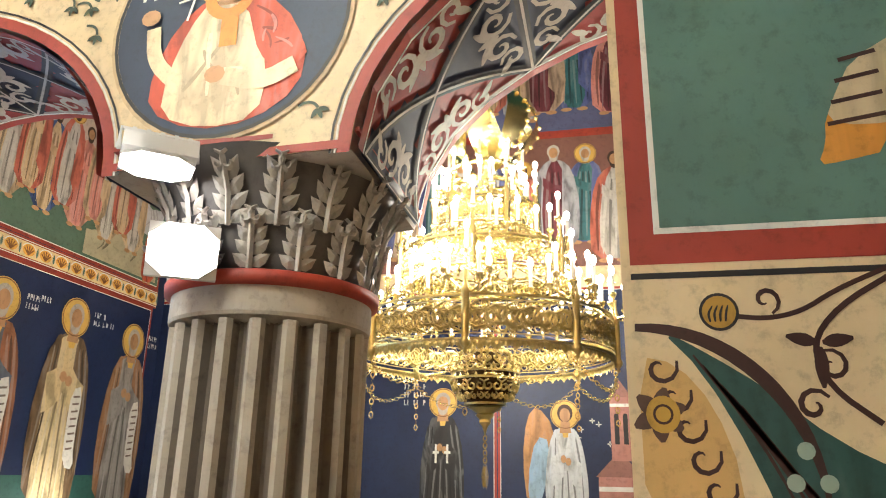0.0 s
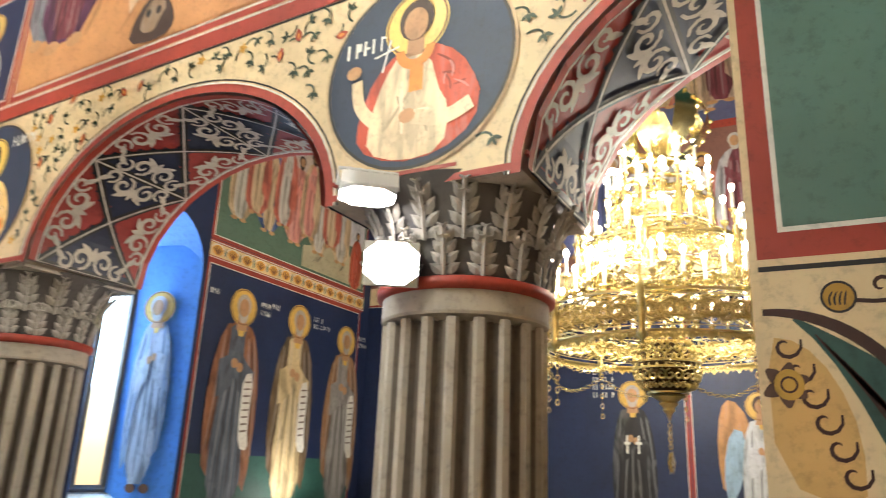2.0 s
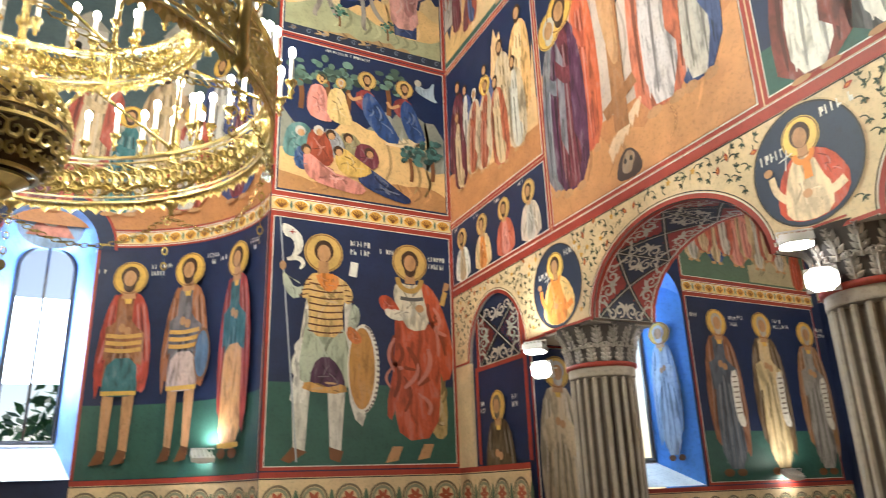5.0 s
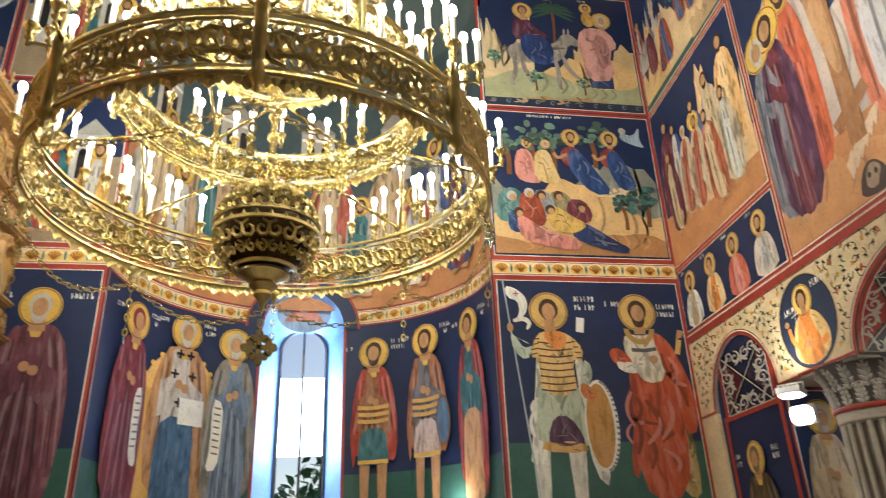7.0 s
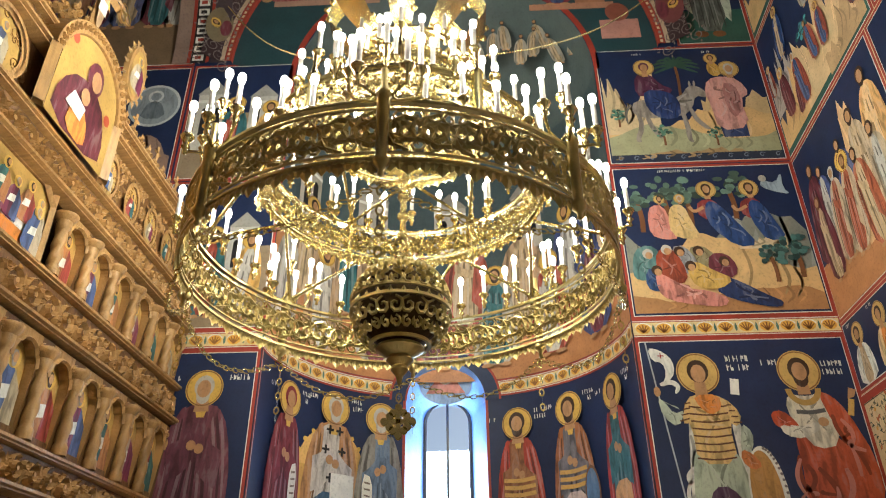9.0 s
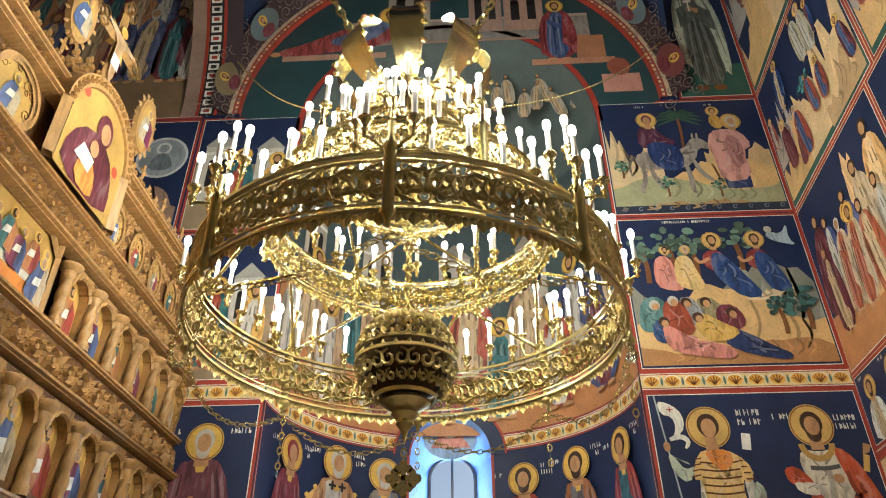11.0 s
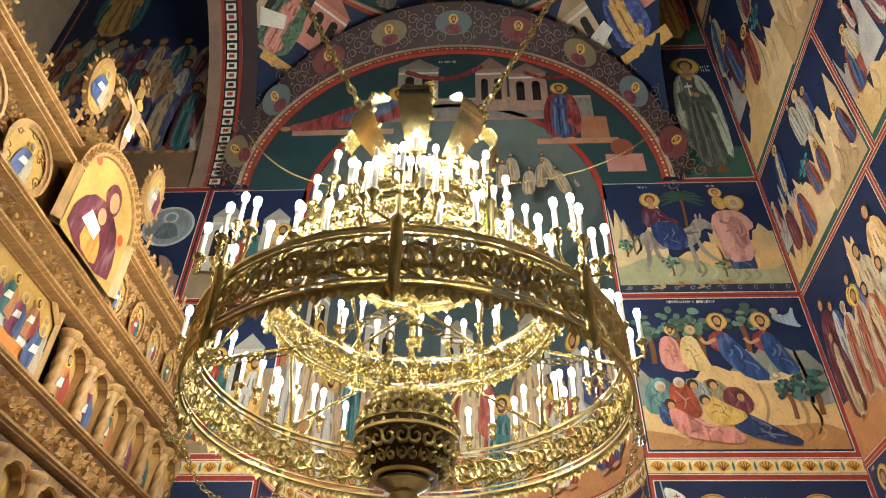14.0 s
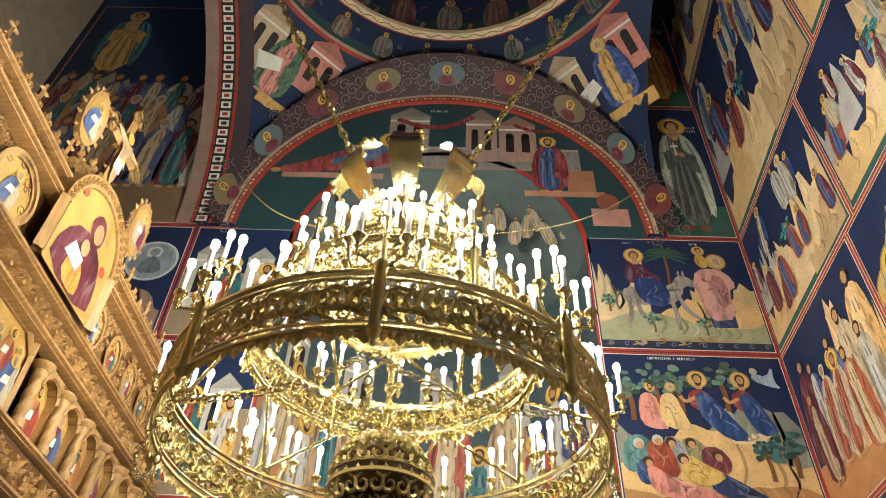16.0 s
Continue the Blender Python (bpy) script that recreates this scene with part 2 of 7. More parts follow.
def head(b, w, u, v, r, d, hair=HAIR, beard=True, veil=None):
    """Head of a painted icon, as plain patches of colour."""
    oval(b, w, u, v + 0.10 * r, 0.58 * r, 0.66 * r, d, paint(veil or hair), 16)
    if beard:
        oval(b, w, u, v - 0.42 * r, 0.40 * r, 0.52 * r, d + 0.003, paint(hair, 0.5), 14)
    oval(b, w, u, v - 0.04 * r, 0.40 * r, 0.52 * r, d + 0.006, paint(SKIN, 0.35), 16)


def saint(w, u, v0, h, robe, cloak, parent, hair=HAIR, beard=True, veil=None, lower=None, scroll=False, legs=False, turn=1, wide=1.0, hold=None, d0=0.004):
    """A standing painted figure of height h with its feet at v0, in plain flat shapes."""
    b = Build()
    hw = 0.130 * h * wide
    W = lambda x, y, d=0.0: w(u + x * hw * turn, v0 + y * h, d)
    top = 0.80
    if legs:
        for x in (-0.38, 0.34):
            shape(b, W, [(x - 0.17, 0.02), (x + 0.10, 0.02), (x + 0.22, 0.36), (x - 0.22, 0.36)], d0, paint(WHITE if legs == 2 else SKIN, 0.4))
            shape(b, W, [(x - 0.42, -0.01), (x + 0.05, 0.0), (x + 0.12, 0.05), (x - 0.16, 0.06)], d0 + 0.003, paint(BROWN))
        hem = 0.30
    else:
        for x in (-0.36, 0.30):
            oval(b, W, x - 0.1, 0.012, 0.26, 0.022, d0, paint(BROWN if robe != BROWN else DARK), 10)
        hem = 0.03
    # cloak behind
    cb = 0.30 if legs else 0.08
    shape(b, W, [(-0.80, cb + 0.04), (0.85, cb), (1.02, 0.45), (0.80, 0.70), (0.42, top + 0.005), (-0.42, top + 0.005), (-0.82, 0.70), (-1.05, 0.42)], d0 + 0.003, paint(cloak, 0.7))
    # tunic
    shape(b, W, [(-0.62, hem), (0.58, hem), (0.66, 0.42), (0.52, 0.60), (0.60, 0.72), (0.26, top), (-0.26, top), (-0.60, 0.72), (-0.52, 0.58), (-0.68, 0.40)], d0 + 0.006, paint(robe, 0.8))
    for k in range(6):
        x = -0.46 + 0.18 * k
        ribbon(b, W, [(x * 0.55, 0.56), (x * 0.9, 0.40), (x * 1.1 + 0.04 * (k % 2), hem + 0.03)], 0.07, d0 + 0.0068, paint(tint(robe, 0.4) if k % 2 else tuple(c + (0.8 - c) * 0.16 for c in robe)))
    if lower:
        shape(b, W, [(-0.64, hem), (0.60, hem), (0.62, 0.34), (0.50, 0.48), (-0.52, 0.48), (-0.66, 0.34)], d0 + 0.009, paint(lower, 0.8))
        ribbon(b, W, [(-0.64, hem + 0.015), (0.6, hem + 0.015)], 0.02, d0 + 0.012, paint(GOLD), 0, False)
    # cloak over one shoulder and across
    shape(b, W, [(0.20, top), (0.50, top - 0.01), (0.86, 0.66), (0.98, 0.42), (0.84, cb), (0.58, cb + 0.05), (0.52, 0.48), (0.22, 0.62)], d0 + 0.010, paint(cloak, 0.8))
    shape(b, W, [(-0.36, top), (-0.58, top - 0.02), (-0.90, 0.62), (-0.96, 0.38), (-0.80, 0.26), (-0.66, 0.50), (-0.40, 0.62)], d0 + 0.010, paint(cloak, 0.8))
    for k, (x0, x1) in enumerate(((0.34, 0.66), (0.46, 0.80), (0.58, 0.92), (-0.46, -0.72), (-0.58, -0.86))):
        ribbon(b, W, [(x0, top - 0.06), ((x0 + x1) / 2 + 0.06, 0.56), (x1, cb + 0.16)], 0.06, d0 + 0.0108, paint(tint(cloak, 0.4) if k % 2 else tuple(c + (0.8 - c) * 0.16 for c in cloak)))
    # collar and forearms
    shape(b, W, [(-0.22, top + 0.015), (0.22, top + 0.015), (0.10, top - 0.055), (-0.10, top - 0.055)], d0 + 0.013, paint(GOLD if hold != "scroll" else robe))
    for x, y, x2, y2 in ((-0.70, 0.55, -0.12, 0.615), (0.70, 0.52, 0.10, 0.60)):
        ribbon(b, W, [(x, y), ((x + x2) / 2, (y + y2) / 2 - 0.012), (x2, y2)], 0.16, d0 + 0.015, paint(robe, 0.7), 0, False)
        oval(b, W, x2, y2 + 0.01, 0.13, 0.022, d0 + 0.018, paint(SKIN), 10)
    if scroll:
        shape(b, W, [(0.30, 0.58), (0.72, 0.60), (0.66, 0.36), (0.80, 0.26), (0.36, 0.27), (0.28, 0.42)], d0 + 0.020, paint(WHITE))
        for i in range(8):
            ribbon(b, W, [(0.38, 0.55 - i * 0.03), (0.62, 0.555 - i * 0.03)], 0.008, d0 + 0.023, paint((0.2, 0.15, 0.12)), 0, False)
    if hold == "cross":
        ribbon(b, W, [(-0.16, 0.60), (-0.14, 0.72)], 0.06, d0 + 0.022, paint(WHITE), 0, False)
        ribbon(b, W, [(-0.32, 0.685), (0.02, 0.69)], 0.02, d0 + 0.022, paint(WHITE), 0, False)
    r = 0.084 * h
    F = lambda x, y, d=0.0: w(u + x, v0 + y, d)
    shape(b, F, [(-0.4 * r, 0.77 * h), (0.4 * r, 0.77 * h), (0.26 * r, 0.86 * h), (-0.26 * r, 0.86 * h)], d0 + 0.014, paint(SKIN))
    halo(b, F, 0, 0.875 * h, r, d0 + 0.012)
    head(b, F, 0, 0.875 * h, 0.92 * r, d0 + 0.020, hair, beard, veil)
    return b.make("painted_figure", parent)


def letters(b, w, u, v, n, size, d, rows=2, col=WHITE):
    """Inscription that cannot be read: short bars."""
    rng = random.Random(int(u * 97 + v * 31))
    for r in range(rows):
        for i in range(n):
            if rng.random() < 0.9:
                x = u + i * size * 0.62
                y = v - r * size * 1.5
                rect(b, w, x, y, x + size * rng.uniform(0.12, 0.2), y + size, d, paint(col))
                rect(b, w, x, y + size * rng.choice((0.0, 0.4, 0.8)), x + size * 0.45, y + size * rng.choice((0.15, 0.55, 0.95)), d, paint(col)) if rng.random() < 0.6 else None


def border_band(b, w, u0, u1, v0, v1, d, step=0.18, sub=0):
    """Cream band with gold rosettes between red lines, repeated along a cornice."""
    h = v1 - v0
    rect(b, w, u0, v0, u1, v1, d, paint(RED), sub)
    rect(b, w, u0, v0 + 0.10 * h, u1, v0 + 0.14 * h, d + 0.003, paint(WHITE), sub)
    rect(b, w, u0, v0 + 0.86 * h, u1, v0 + 0.90 * h, d + 0.003, paint(WHITE), sub)
    rect(b, w, u0, v0 + 0.18 * h, u1, v0 + 0.82 * h, d + 0.003, paint((0.74, 0.58, 0.30)), sub)
    n = max(1, round(abs(u1 - u0) / step))
    s = (u1 - u0) / n
    for i in range(n):
        u, vm, r = u0 + (i + 0.5) * s, v0 + 0.5 * h, 0.26 * h
        oval(b, w, u, vm, s * 0.36, r, d + 0.006, paint((0.78, 0.42, 0.07)), 12)
        for k in range(5):
            a = math.pi * (0.1 + 0.2 * k)
            ribbon(b, w, [(u, vm - 0.8 * r), (u + 0.8 * s * 0.36 * math.cos(a), vm + 0.75 * r * math.sin(a))], 0.012, d + 0.009, paint((0.30, 0.12, 0.03)), 0, False)
        ring(b, w, u, vm, s * 0.36, s * 0.42, d + 0.009, paint(WHITE), 14, 0.3, 2.84, r / (s * 0.36))
        leaf(b, w, u + s * 0.5, vm - r, math.pi / 2, 2 * r, s * 0.16, d + 0.006, paint((0.10, 0.20, 0.16)))

# ---- setting ----
DADO, BAND0, BAND1 = 1.65, 3.90, 4.08
R1, R2, R3 = 5.79, 7.43, 10.6
plaster = paint((0.45, 0.36, 0.27))

b = Build()
b.box((-12, -14, -0.2), (12, 6, 0.0), paint((0.42, 0.34, 0.26), 0, 0.3))
structure(b.make("floor"), "pale polished stone church floor", "floor")


def arch_outline(y0, y1, spring, rise, n=20):
    c, r = (y0 + y1) / 2, (y1 - y0) / 2
    return [(c - r * math.cos(math.pi * i / n), spring + rise * math.sin(math.pi * i / n)) for i in range(n + 1)]


def wall_with_arches(w, u0, u1, v0, v1, holes, thick, m, name, label, soffit=None):
    """A wall with real thickness; holes: (from, to, bottom, spring, rise)."""
    b = Build()
    for d in (0.0, -thick):
        u = u0
        for a, c, bot, spring, rise in holes:
            rect(b, w, u, v0, a, v1, d, m)
            top = arch_outline(a, c, spring, rise)
            if bot > v0:
                rect(b, w, a, v0, c, bot, d, m)
            b.grid([[w(x, y, d) for x, y in top], [w(x, v1, d) for x, y in top]], m)
            u = c
        rect(b, w, u, v0, u1, v1, d, m)
    for a, c, bot, spring, rise in holes:
        edge = [(a, bot)] + arch_outline(a, c, spring, rise) + [(c, bot)]
        b.grid([[w(x, y, 0.0) for x, y in edge], [w(x, y, -thick) for x, y in edge]], soffit or m)
        if bot > v0:
            b.grid([[w(a, bot, 0), w(c, bot, 0)], [w(a, bot, -thick), w(c, bot, -thick)]], m)
    b.grid([[w(u0, v1, 0), w(u1, v1, 0)], [w(u0, v1, -thick), w(u1, v1, -thick)]], m)
    for u in (u0, u1):
        b.grid([[w(u, v0, 0), w(u, v1, 0)], [w(u, v0, -thick), w(u, v1, -thick)]], m)
    return structure(b.make(name), label, "wall")


SOFF = paint((0.34, 0.29, 0.25))
# arcade wall: along u = -y
ARCHES = [(2.22, 3.74, 2.56, 2.56, 0.53), (4.36, 6.20, 2.56, 2.56, 0.60)]
wall_with_arches(west, -0.5, 13.6, 2.56, 13.4, [(0.30, 1.28, 2.56, 2.58, 0.52)] + ARCHES, 0.55, paint(CREAM), "wall_west", "arcade wall of plaster covered with frescoes over round arches", SOFF)
b = Build()
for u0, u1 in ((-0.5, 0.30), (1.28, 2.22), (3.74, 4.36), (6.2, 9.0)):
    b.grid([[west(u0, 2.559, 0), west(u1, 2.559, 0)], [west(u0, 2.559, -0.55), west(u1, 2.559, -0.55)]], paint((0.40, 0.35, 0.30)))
first_corner = len(b.v)
b.box((0.0, -0.30, 0.0), (0.55, 0.5, 2.555), paint(CREAM))
b.box((0.03, -1.28, 0.0), (0.52, -0.30, 3.10), paint(NAVY))
b.box((0.0, -9.0, 0.0), (0.55, -7.5, 2.555), paint(CREAM))
b.v[first_corner:] = [(x + SKEW * y, y, z) for x, y, z in b.v[first_corner:]]
structure(b.make("wall_west_base"), "lower part of the arcade wall with a painted niche", "wall")
# north wall with the apse opening
wall_with_arches(north, -9.5, -0.004, 0.0, 13.4, [(-5.23, -1.84, 0.0, 7.15, 1.70)], 0.5, paint(NAVY), "wall_north", "flat plastered church wall painted with frescoes on dark blue")

b = Build()
n = 40
us = [-2.62 + 5.24 * i / n for i in range(n + 1)]


def apse_rows(u0, u1, v0, v1, m):
    k = max(2, int((u1 - u0) / 0.12))
    b.grid([[apse(u0 + (u1 - u0) * i / k, v) for i in range(k + 1)] for v in (v0, v1)], m)


apse_rows(-2.62, -0.52, 0, 7.15, paint(NAVY))
apse_rows(0.36, 2.62, 0, 7.15, paint(NAVY))
apse_rows(-0.52, 0.36, 0, 1.66, paint(NAVY))
apse_rows(-0.52, 0.36, 4.3, 7.15, paint(NAVY))
dome_rows = []
for j in range(11):
    a = math.pi / 2 * j / 10
    dome_rows.append([(AX + (p.x - AX) * math.cos(a), p.y * math.cos(a), 7.15 + 1.70 * math.sin(a)) for p in (apse(u, 0) for u in us)])
b.grid(dome_rows, paint((0.10, 0.13, 0.13)))
structure(b.make("wall_apse", smooth=True), "curved apse wall with frescoes of saints on dark blue", "wall")

# closing walls, far bay and vaults
b = Build()
b.box((-12, -14, 0), (12, -13.6, 13), plaster)
structure(b.make("wall_south"), "plain plaster wall closing the nave", "wall")
b = Build()
b.box((-10, -14, 0), (-9.5, 1, 13), plaster)
structure(b.make("wall_east"), "plaster wall behind the altar screen", "wall")
b = Build()
b.box((3.12, -13.6, 0), (4.0, -1.0, 6), paint(NAVY))
structure(b.make("wall_far"), "dark blue frescoed wall of the side bay", "wall")
wall_with_arches(side, 2.66, 6.22, -0.37, 8.05, [(2.70, 3.62, 1.40, 3.75, 0.5)], 0.45, paint(NAVY), "wall_side", "frescoed wall of the side bay with a deep window", paint(BLUE))
b = Build()
b.box((0.55, -13.6, 5.95), (4.0, -0.7, 6.2), paint(TEAL))
structure(b.make("ceiling_side"), "painted ceiling of the side bay", "ceiling")
b = Build()
b.box((-9.5, -13.6, 13.4), (0.6, 2.5, 13.6), paint(NAVY))
structure(b.make("ceiling"), "dark painted ceiling above the crossing", "ceiling")

# dome on pendentives
HALF = 2.68
Z0 = 7.95
b = Build()
seg = 96
rows = []
for j in range(9):
    row = []
    for i in range(seg + 1):
        a = 2 * math.pi * i / seg
        rm = HALF / max(abs(math.cos(a)), abs(math.sin(a)))
        r = HALF + (rm - HALF) * j / 8
        row.append((CX + r * math.cos(a), CY + r * math.sin(a), Z0 + math.sqrt(max(0.0, 2 * HALF * HALF - r * r))))
    rows.append(row)
PEND = paint((0.014, 0.03, 0.085))
b.grid(rows, PEND)
structure(b.make("pendentive", smooth=True), "curved pendentives painted with seated figures", "vault")
b = Build()
ZR = Z0 + HALF
prof = [(HALF + 0.02, ZR - 0.03), (HALF - 0.04, ZR - 0.02), (HALF - 0.06, ZR + 0.03), (HALF - 0.04, ZR + 0.08), (HALF - 0.11, ZR + 0.18), (HALF - 0.30, ZR + 0.52), (HALF - 0.33, ZR + 0.51), (HALF - 0.41, ZR + 0.56), (HALF - 0.42, ZR + 0.64),
        (HALF - 0.34, ZR + 0.66), (HALF - 0.36, ZR + 0.95), (HALF - 0.42, ZR + 1.6), (HALF * 0.62, ZR + 2.3), (0.2, ZR + 2.7)]
cols = [paint(RED), paint((0.50, 0.36, 0.28)), paint(RED), paint((0.02, 0.06, 0.072)), PEND, paint(RED), paint(CREAM), paint(CREAM), paint(RED), paint((0.02, 0.07, 0.06)), PEND, paint((0.16, 0.03, 0.04)), PEND]
for (p, q), m in zip(zip(prof, prof[1:]), cols):
    b.lathe([p, q], m, (CX, CY, 0), 72)
structure(b.make("dome", smooth=True), "painted dome with a pale ring at its base", "dome")

# ---- near pier with painted panel ----
b = Build()
plan = [(-0.60, -7.5), (-0.60, -4.889), (-0.59, -4.906), (-0.27, -5.42), (-0.27, -7.5)]
b.grid([[(x, y, z) for x, y in plan] for z in (0.0, 5.3)], paint(CREAM), True)
b.face([(x, y, 5.3) for x, y in plan], paint(CREAM))
pier_ob = structure(b.make("wall_pier"), "masonry pier with a painted green panel framed in red", "wall")
b = Build()
rect(b, pier, 4.632, 2.215, 6.0, 4.6, 0.004, paint(RED))
rect(b, pier, 4.664, 2.255, 6.0, 4.6, 0.007, paint(WHITE))
rect(b, pier, 4.672, 2.263, 6.0, 4.6, 0.010, paint((0.115, 0.215, 0.185), 0, 0.3))
rect(b, pier, 4.632, 2.196, 6.0, 2.204, 0.004, paint(DARK))
b.make("painted_panel", pier_ob)

# ---- arcade columns ----
def column(y, lift):
    e = empty("column", "fluted stone column with carved leaf capital and red ring", "column", (0.28 + SKEW * y, y, lift), "columns of the arcade")
    b = Build()
    fl = 20
    def flute(a):
        t = (a * fl / (2 * math.pi)) % 1.0
        return 1.0 if t < 0.22 or t > 0.78 else 1.0 - 0.15 * math.sin(math.pi * (t - 0.22) / 0.56) ** 0.6
    # brown-grey paint in the flutes, which also stands for the shade in them
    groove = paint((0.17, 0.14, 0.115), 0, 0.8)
    for i in range(160):
        a0, a1 = 2 * math.pi * i / 160, 2 * math.pi * (i + 1) / 160
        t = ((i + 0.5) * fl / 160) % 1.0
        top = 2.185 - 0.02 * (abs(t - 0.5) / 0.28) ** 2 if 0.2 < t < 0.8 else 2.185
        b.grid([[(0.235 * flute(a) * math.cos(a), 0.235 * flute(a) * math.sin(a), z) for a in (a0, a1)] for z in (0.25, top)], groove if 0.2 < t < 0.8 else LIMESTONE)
    b.lathe([(0.195, 2.178), (0.237, 2.192), (0.24, 2.20), (0.24, 2.26)], LIMESTONE, seg=60)
    b.lathe([(0.30, -0.03), (0.30, 0.12), (0.26, 0.2), (0.25, 0.26)], LIMESTONE, seg=40)
    b.make("shaft", e)
    b = Build()
    b.lathe([(0.236, 2.255), (0.256, 2.262), (0.258, 2.285), (0.24, 2.292)], paint(RED), seg=60)
    b.make("red_ring", e, True, "red painted ring")
    b = Build()
    # grey-black bell: its paint also holds the shade between the carved leaves
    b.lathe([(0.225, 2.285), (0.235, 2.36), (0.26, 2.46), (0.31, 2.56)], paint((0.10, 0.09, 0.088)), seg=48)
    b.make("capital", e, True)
    for tier, (z, r0, r1, h, cnt) in enumerate(((2.29, 0.238, 0.262, 0.13, 15), (2.385, 0.25, 0.31, 0.15, 15))):
        for i in range(cnt):
            a0 = 2 * math.pi * (i + 0.5 * tier) / cnt
            b = Build()
            def w(u, v, d, a0=a0, z=z, r0=r0, r1=r1, h=h):
                t = max(0, min(1, v / h))
                r = r0 + (r1 - r0) * t * t + d
                a = a0 + u / r
                return Vector((r * math.cos(a), r * math.sin(a), z + v))
            ribbon(b, w, [(0, 0), (0, h * 0.5), (0, h * 0.95)], 0.014, 0.010, GREYLEAF, 0.006, False)
            for k in range(4):
                for s in (-1, 1):
                    leaf(b, w, 0, h * (0.04 + 0.2 * k), math.pi / 2 - s * (0.95 - 0.12 * k), h * 0.40, 0.034, 0.003, GREYLEAF, 0.008)
            for s in (-1, 1):
                ribbon(b, w, spiral(s * 0.014, h * 0.86, 0.022, math.pi / 2, 0.8, 8, s), 0.012, 0.014, GREYLEAF, 0.006)
            b.make("acanthus_leaf", e)
    b = Build()
    b.box((-0.285, -0.30, 2.572), (0.28, 0.30, 2.583), paint(RED))
    b.box((-0.27, -0.285, 2.545), (0.27, 0.285, 2.572), paint((0.42, 0.37, 0.32)))
    b.make("abacus", e)
    return e


for y, lift in ((-1.89, 0.0), (-4.075, 0.03)):
    column(y, lift)


def floodlight(at, turn, tilt, s=1.0, power=25):
    e = empty("floodlight", "white LED floodlight with a glowing square face", "lamp", at, "floodlights")
    e.rotation_euler = (radians(tilt), 0, radians(turn))
    b = Build()
    b.box((-0.075 * s, 0.0, -0.06 * s), (0.075 * s, 0.035 * s, 0.06 * s), HOUSING)
    b.make("housing", e)
    for k in range(5):
        b = Build()
        b.box((-0.06 * s + k * 0.028 * s, 0.034 * s, -0.05 * s), (-0.052 * s + k * 0.028 * s, 0.05 * s, 0.05 * s), HOUSING)
        b.make("cooling_fin", e)
    b = Build()
    pts = rounded([(-0.070 * s, -0.056 * s), (0.070 * s, -0.056 * s), (0.070 * s, 0.056 * s), (-0.070 * s, 0.056 * s)], True, 1)
    pts = [(p * 1.05, q * 1.05) for p, q in pts]
    b.grid([[(p, y, q) for p, q in pts] for y in (0.004 * s, -0.008 * s)], HOUSING, True)
    b.face([(p, -0.008 * s, q) for p, q in pts], FLOOD)
    b.make("lamp_face", e)
    b = Build()
    b.tube([(-0.08 * s, 0.02 * s, 0), (-0.08 * s, 0.07 * s, 0), (0.08 * s, 0.07 * s, 0), (0.08 * s, 0.02 * s, 0)], 0.006 * s, HOUSING)
    b.make("bracket", e)
    return e


floodlight((-0.244, -4.015, 2.34), -58, 8, 0.95)
floodlight((-0.274, -3.945, 2.53), -50, 84, 1.0)
floodlight((-0.124, -1.575, 2.30), -62, 10, 1.1)
floodlight((-0.144, -1.535, 2.45), -55, 80, 1.1)
floodlight((2.22, -1.76, 1.473), 180, 60, 1.0)
floodlight((-2.15, 0.85, 1.80), 180, 60, 1.3)
for p, q, en in (((-0.40, -4.045, 2.45), (-1.8, -3.38, 2.83), 0.6), ((-0.40, -4.045, 2.60), (-1.4, -3.7, 6), 0.6), ((-0.29, -1.575, 2.34), (-1.7, -0.9, 2.8), 3.5), ((-0.29, -1.575, 2.54), (-1.1, -1.8, 7), 5), ((2.22, -1.92, 1.55), (2.1, -1.85, 3.2), 2), ((-2.15, 0.75, 1.90), (-2.2, 0.9, 4), 5)):
    lamp('flood_beam', 'AREA', look(p, q), en, (1.0, 0.95, 0.88), 0.1)

# ---- chandeliers ----


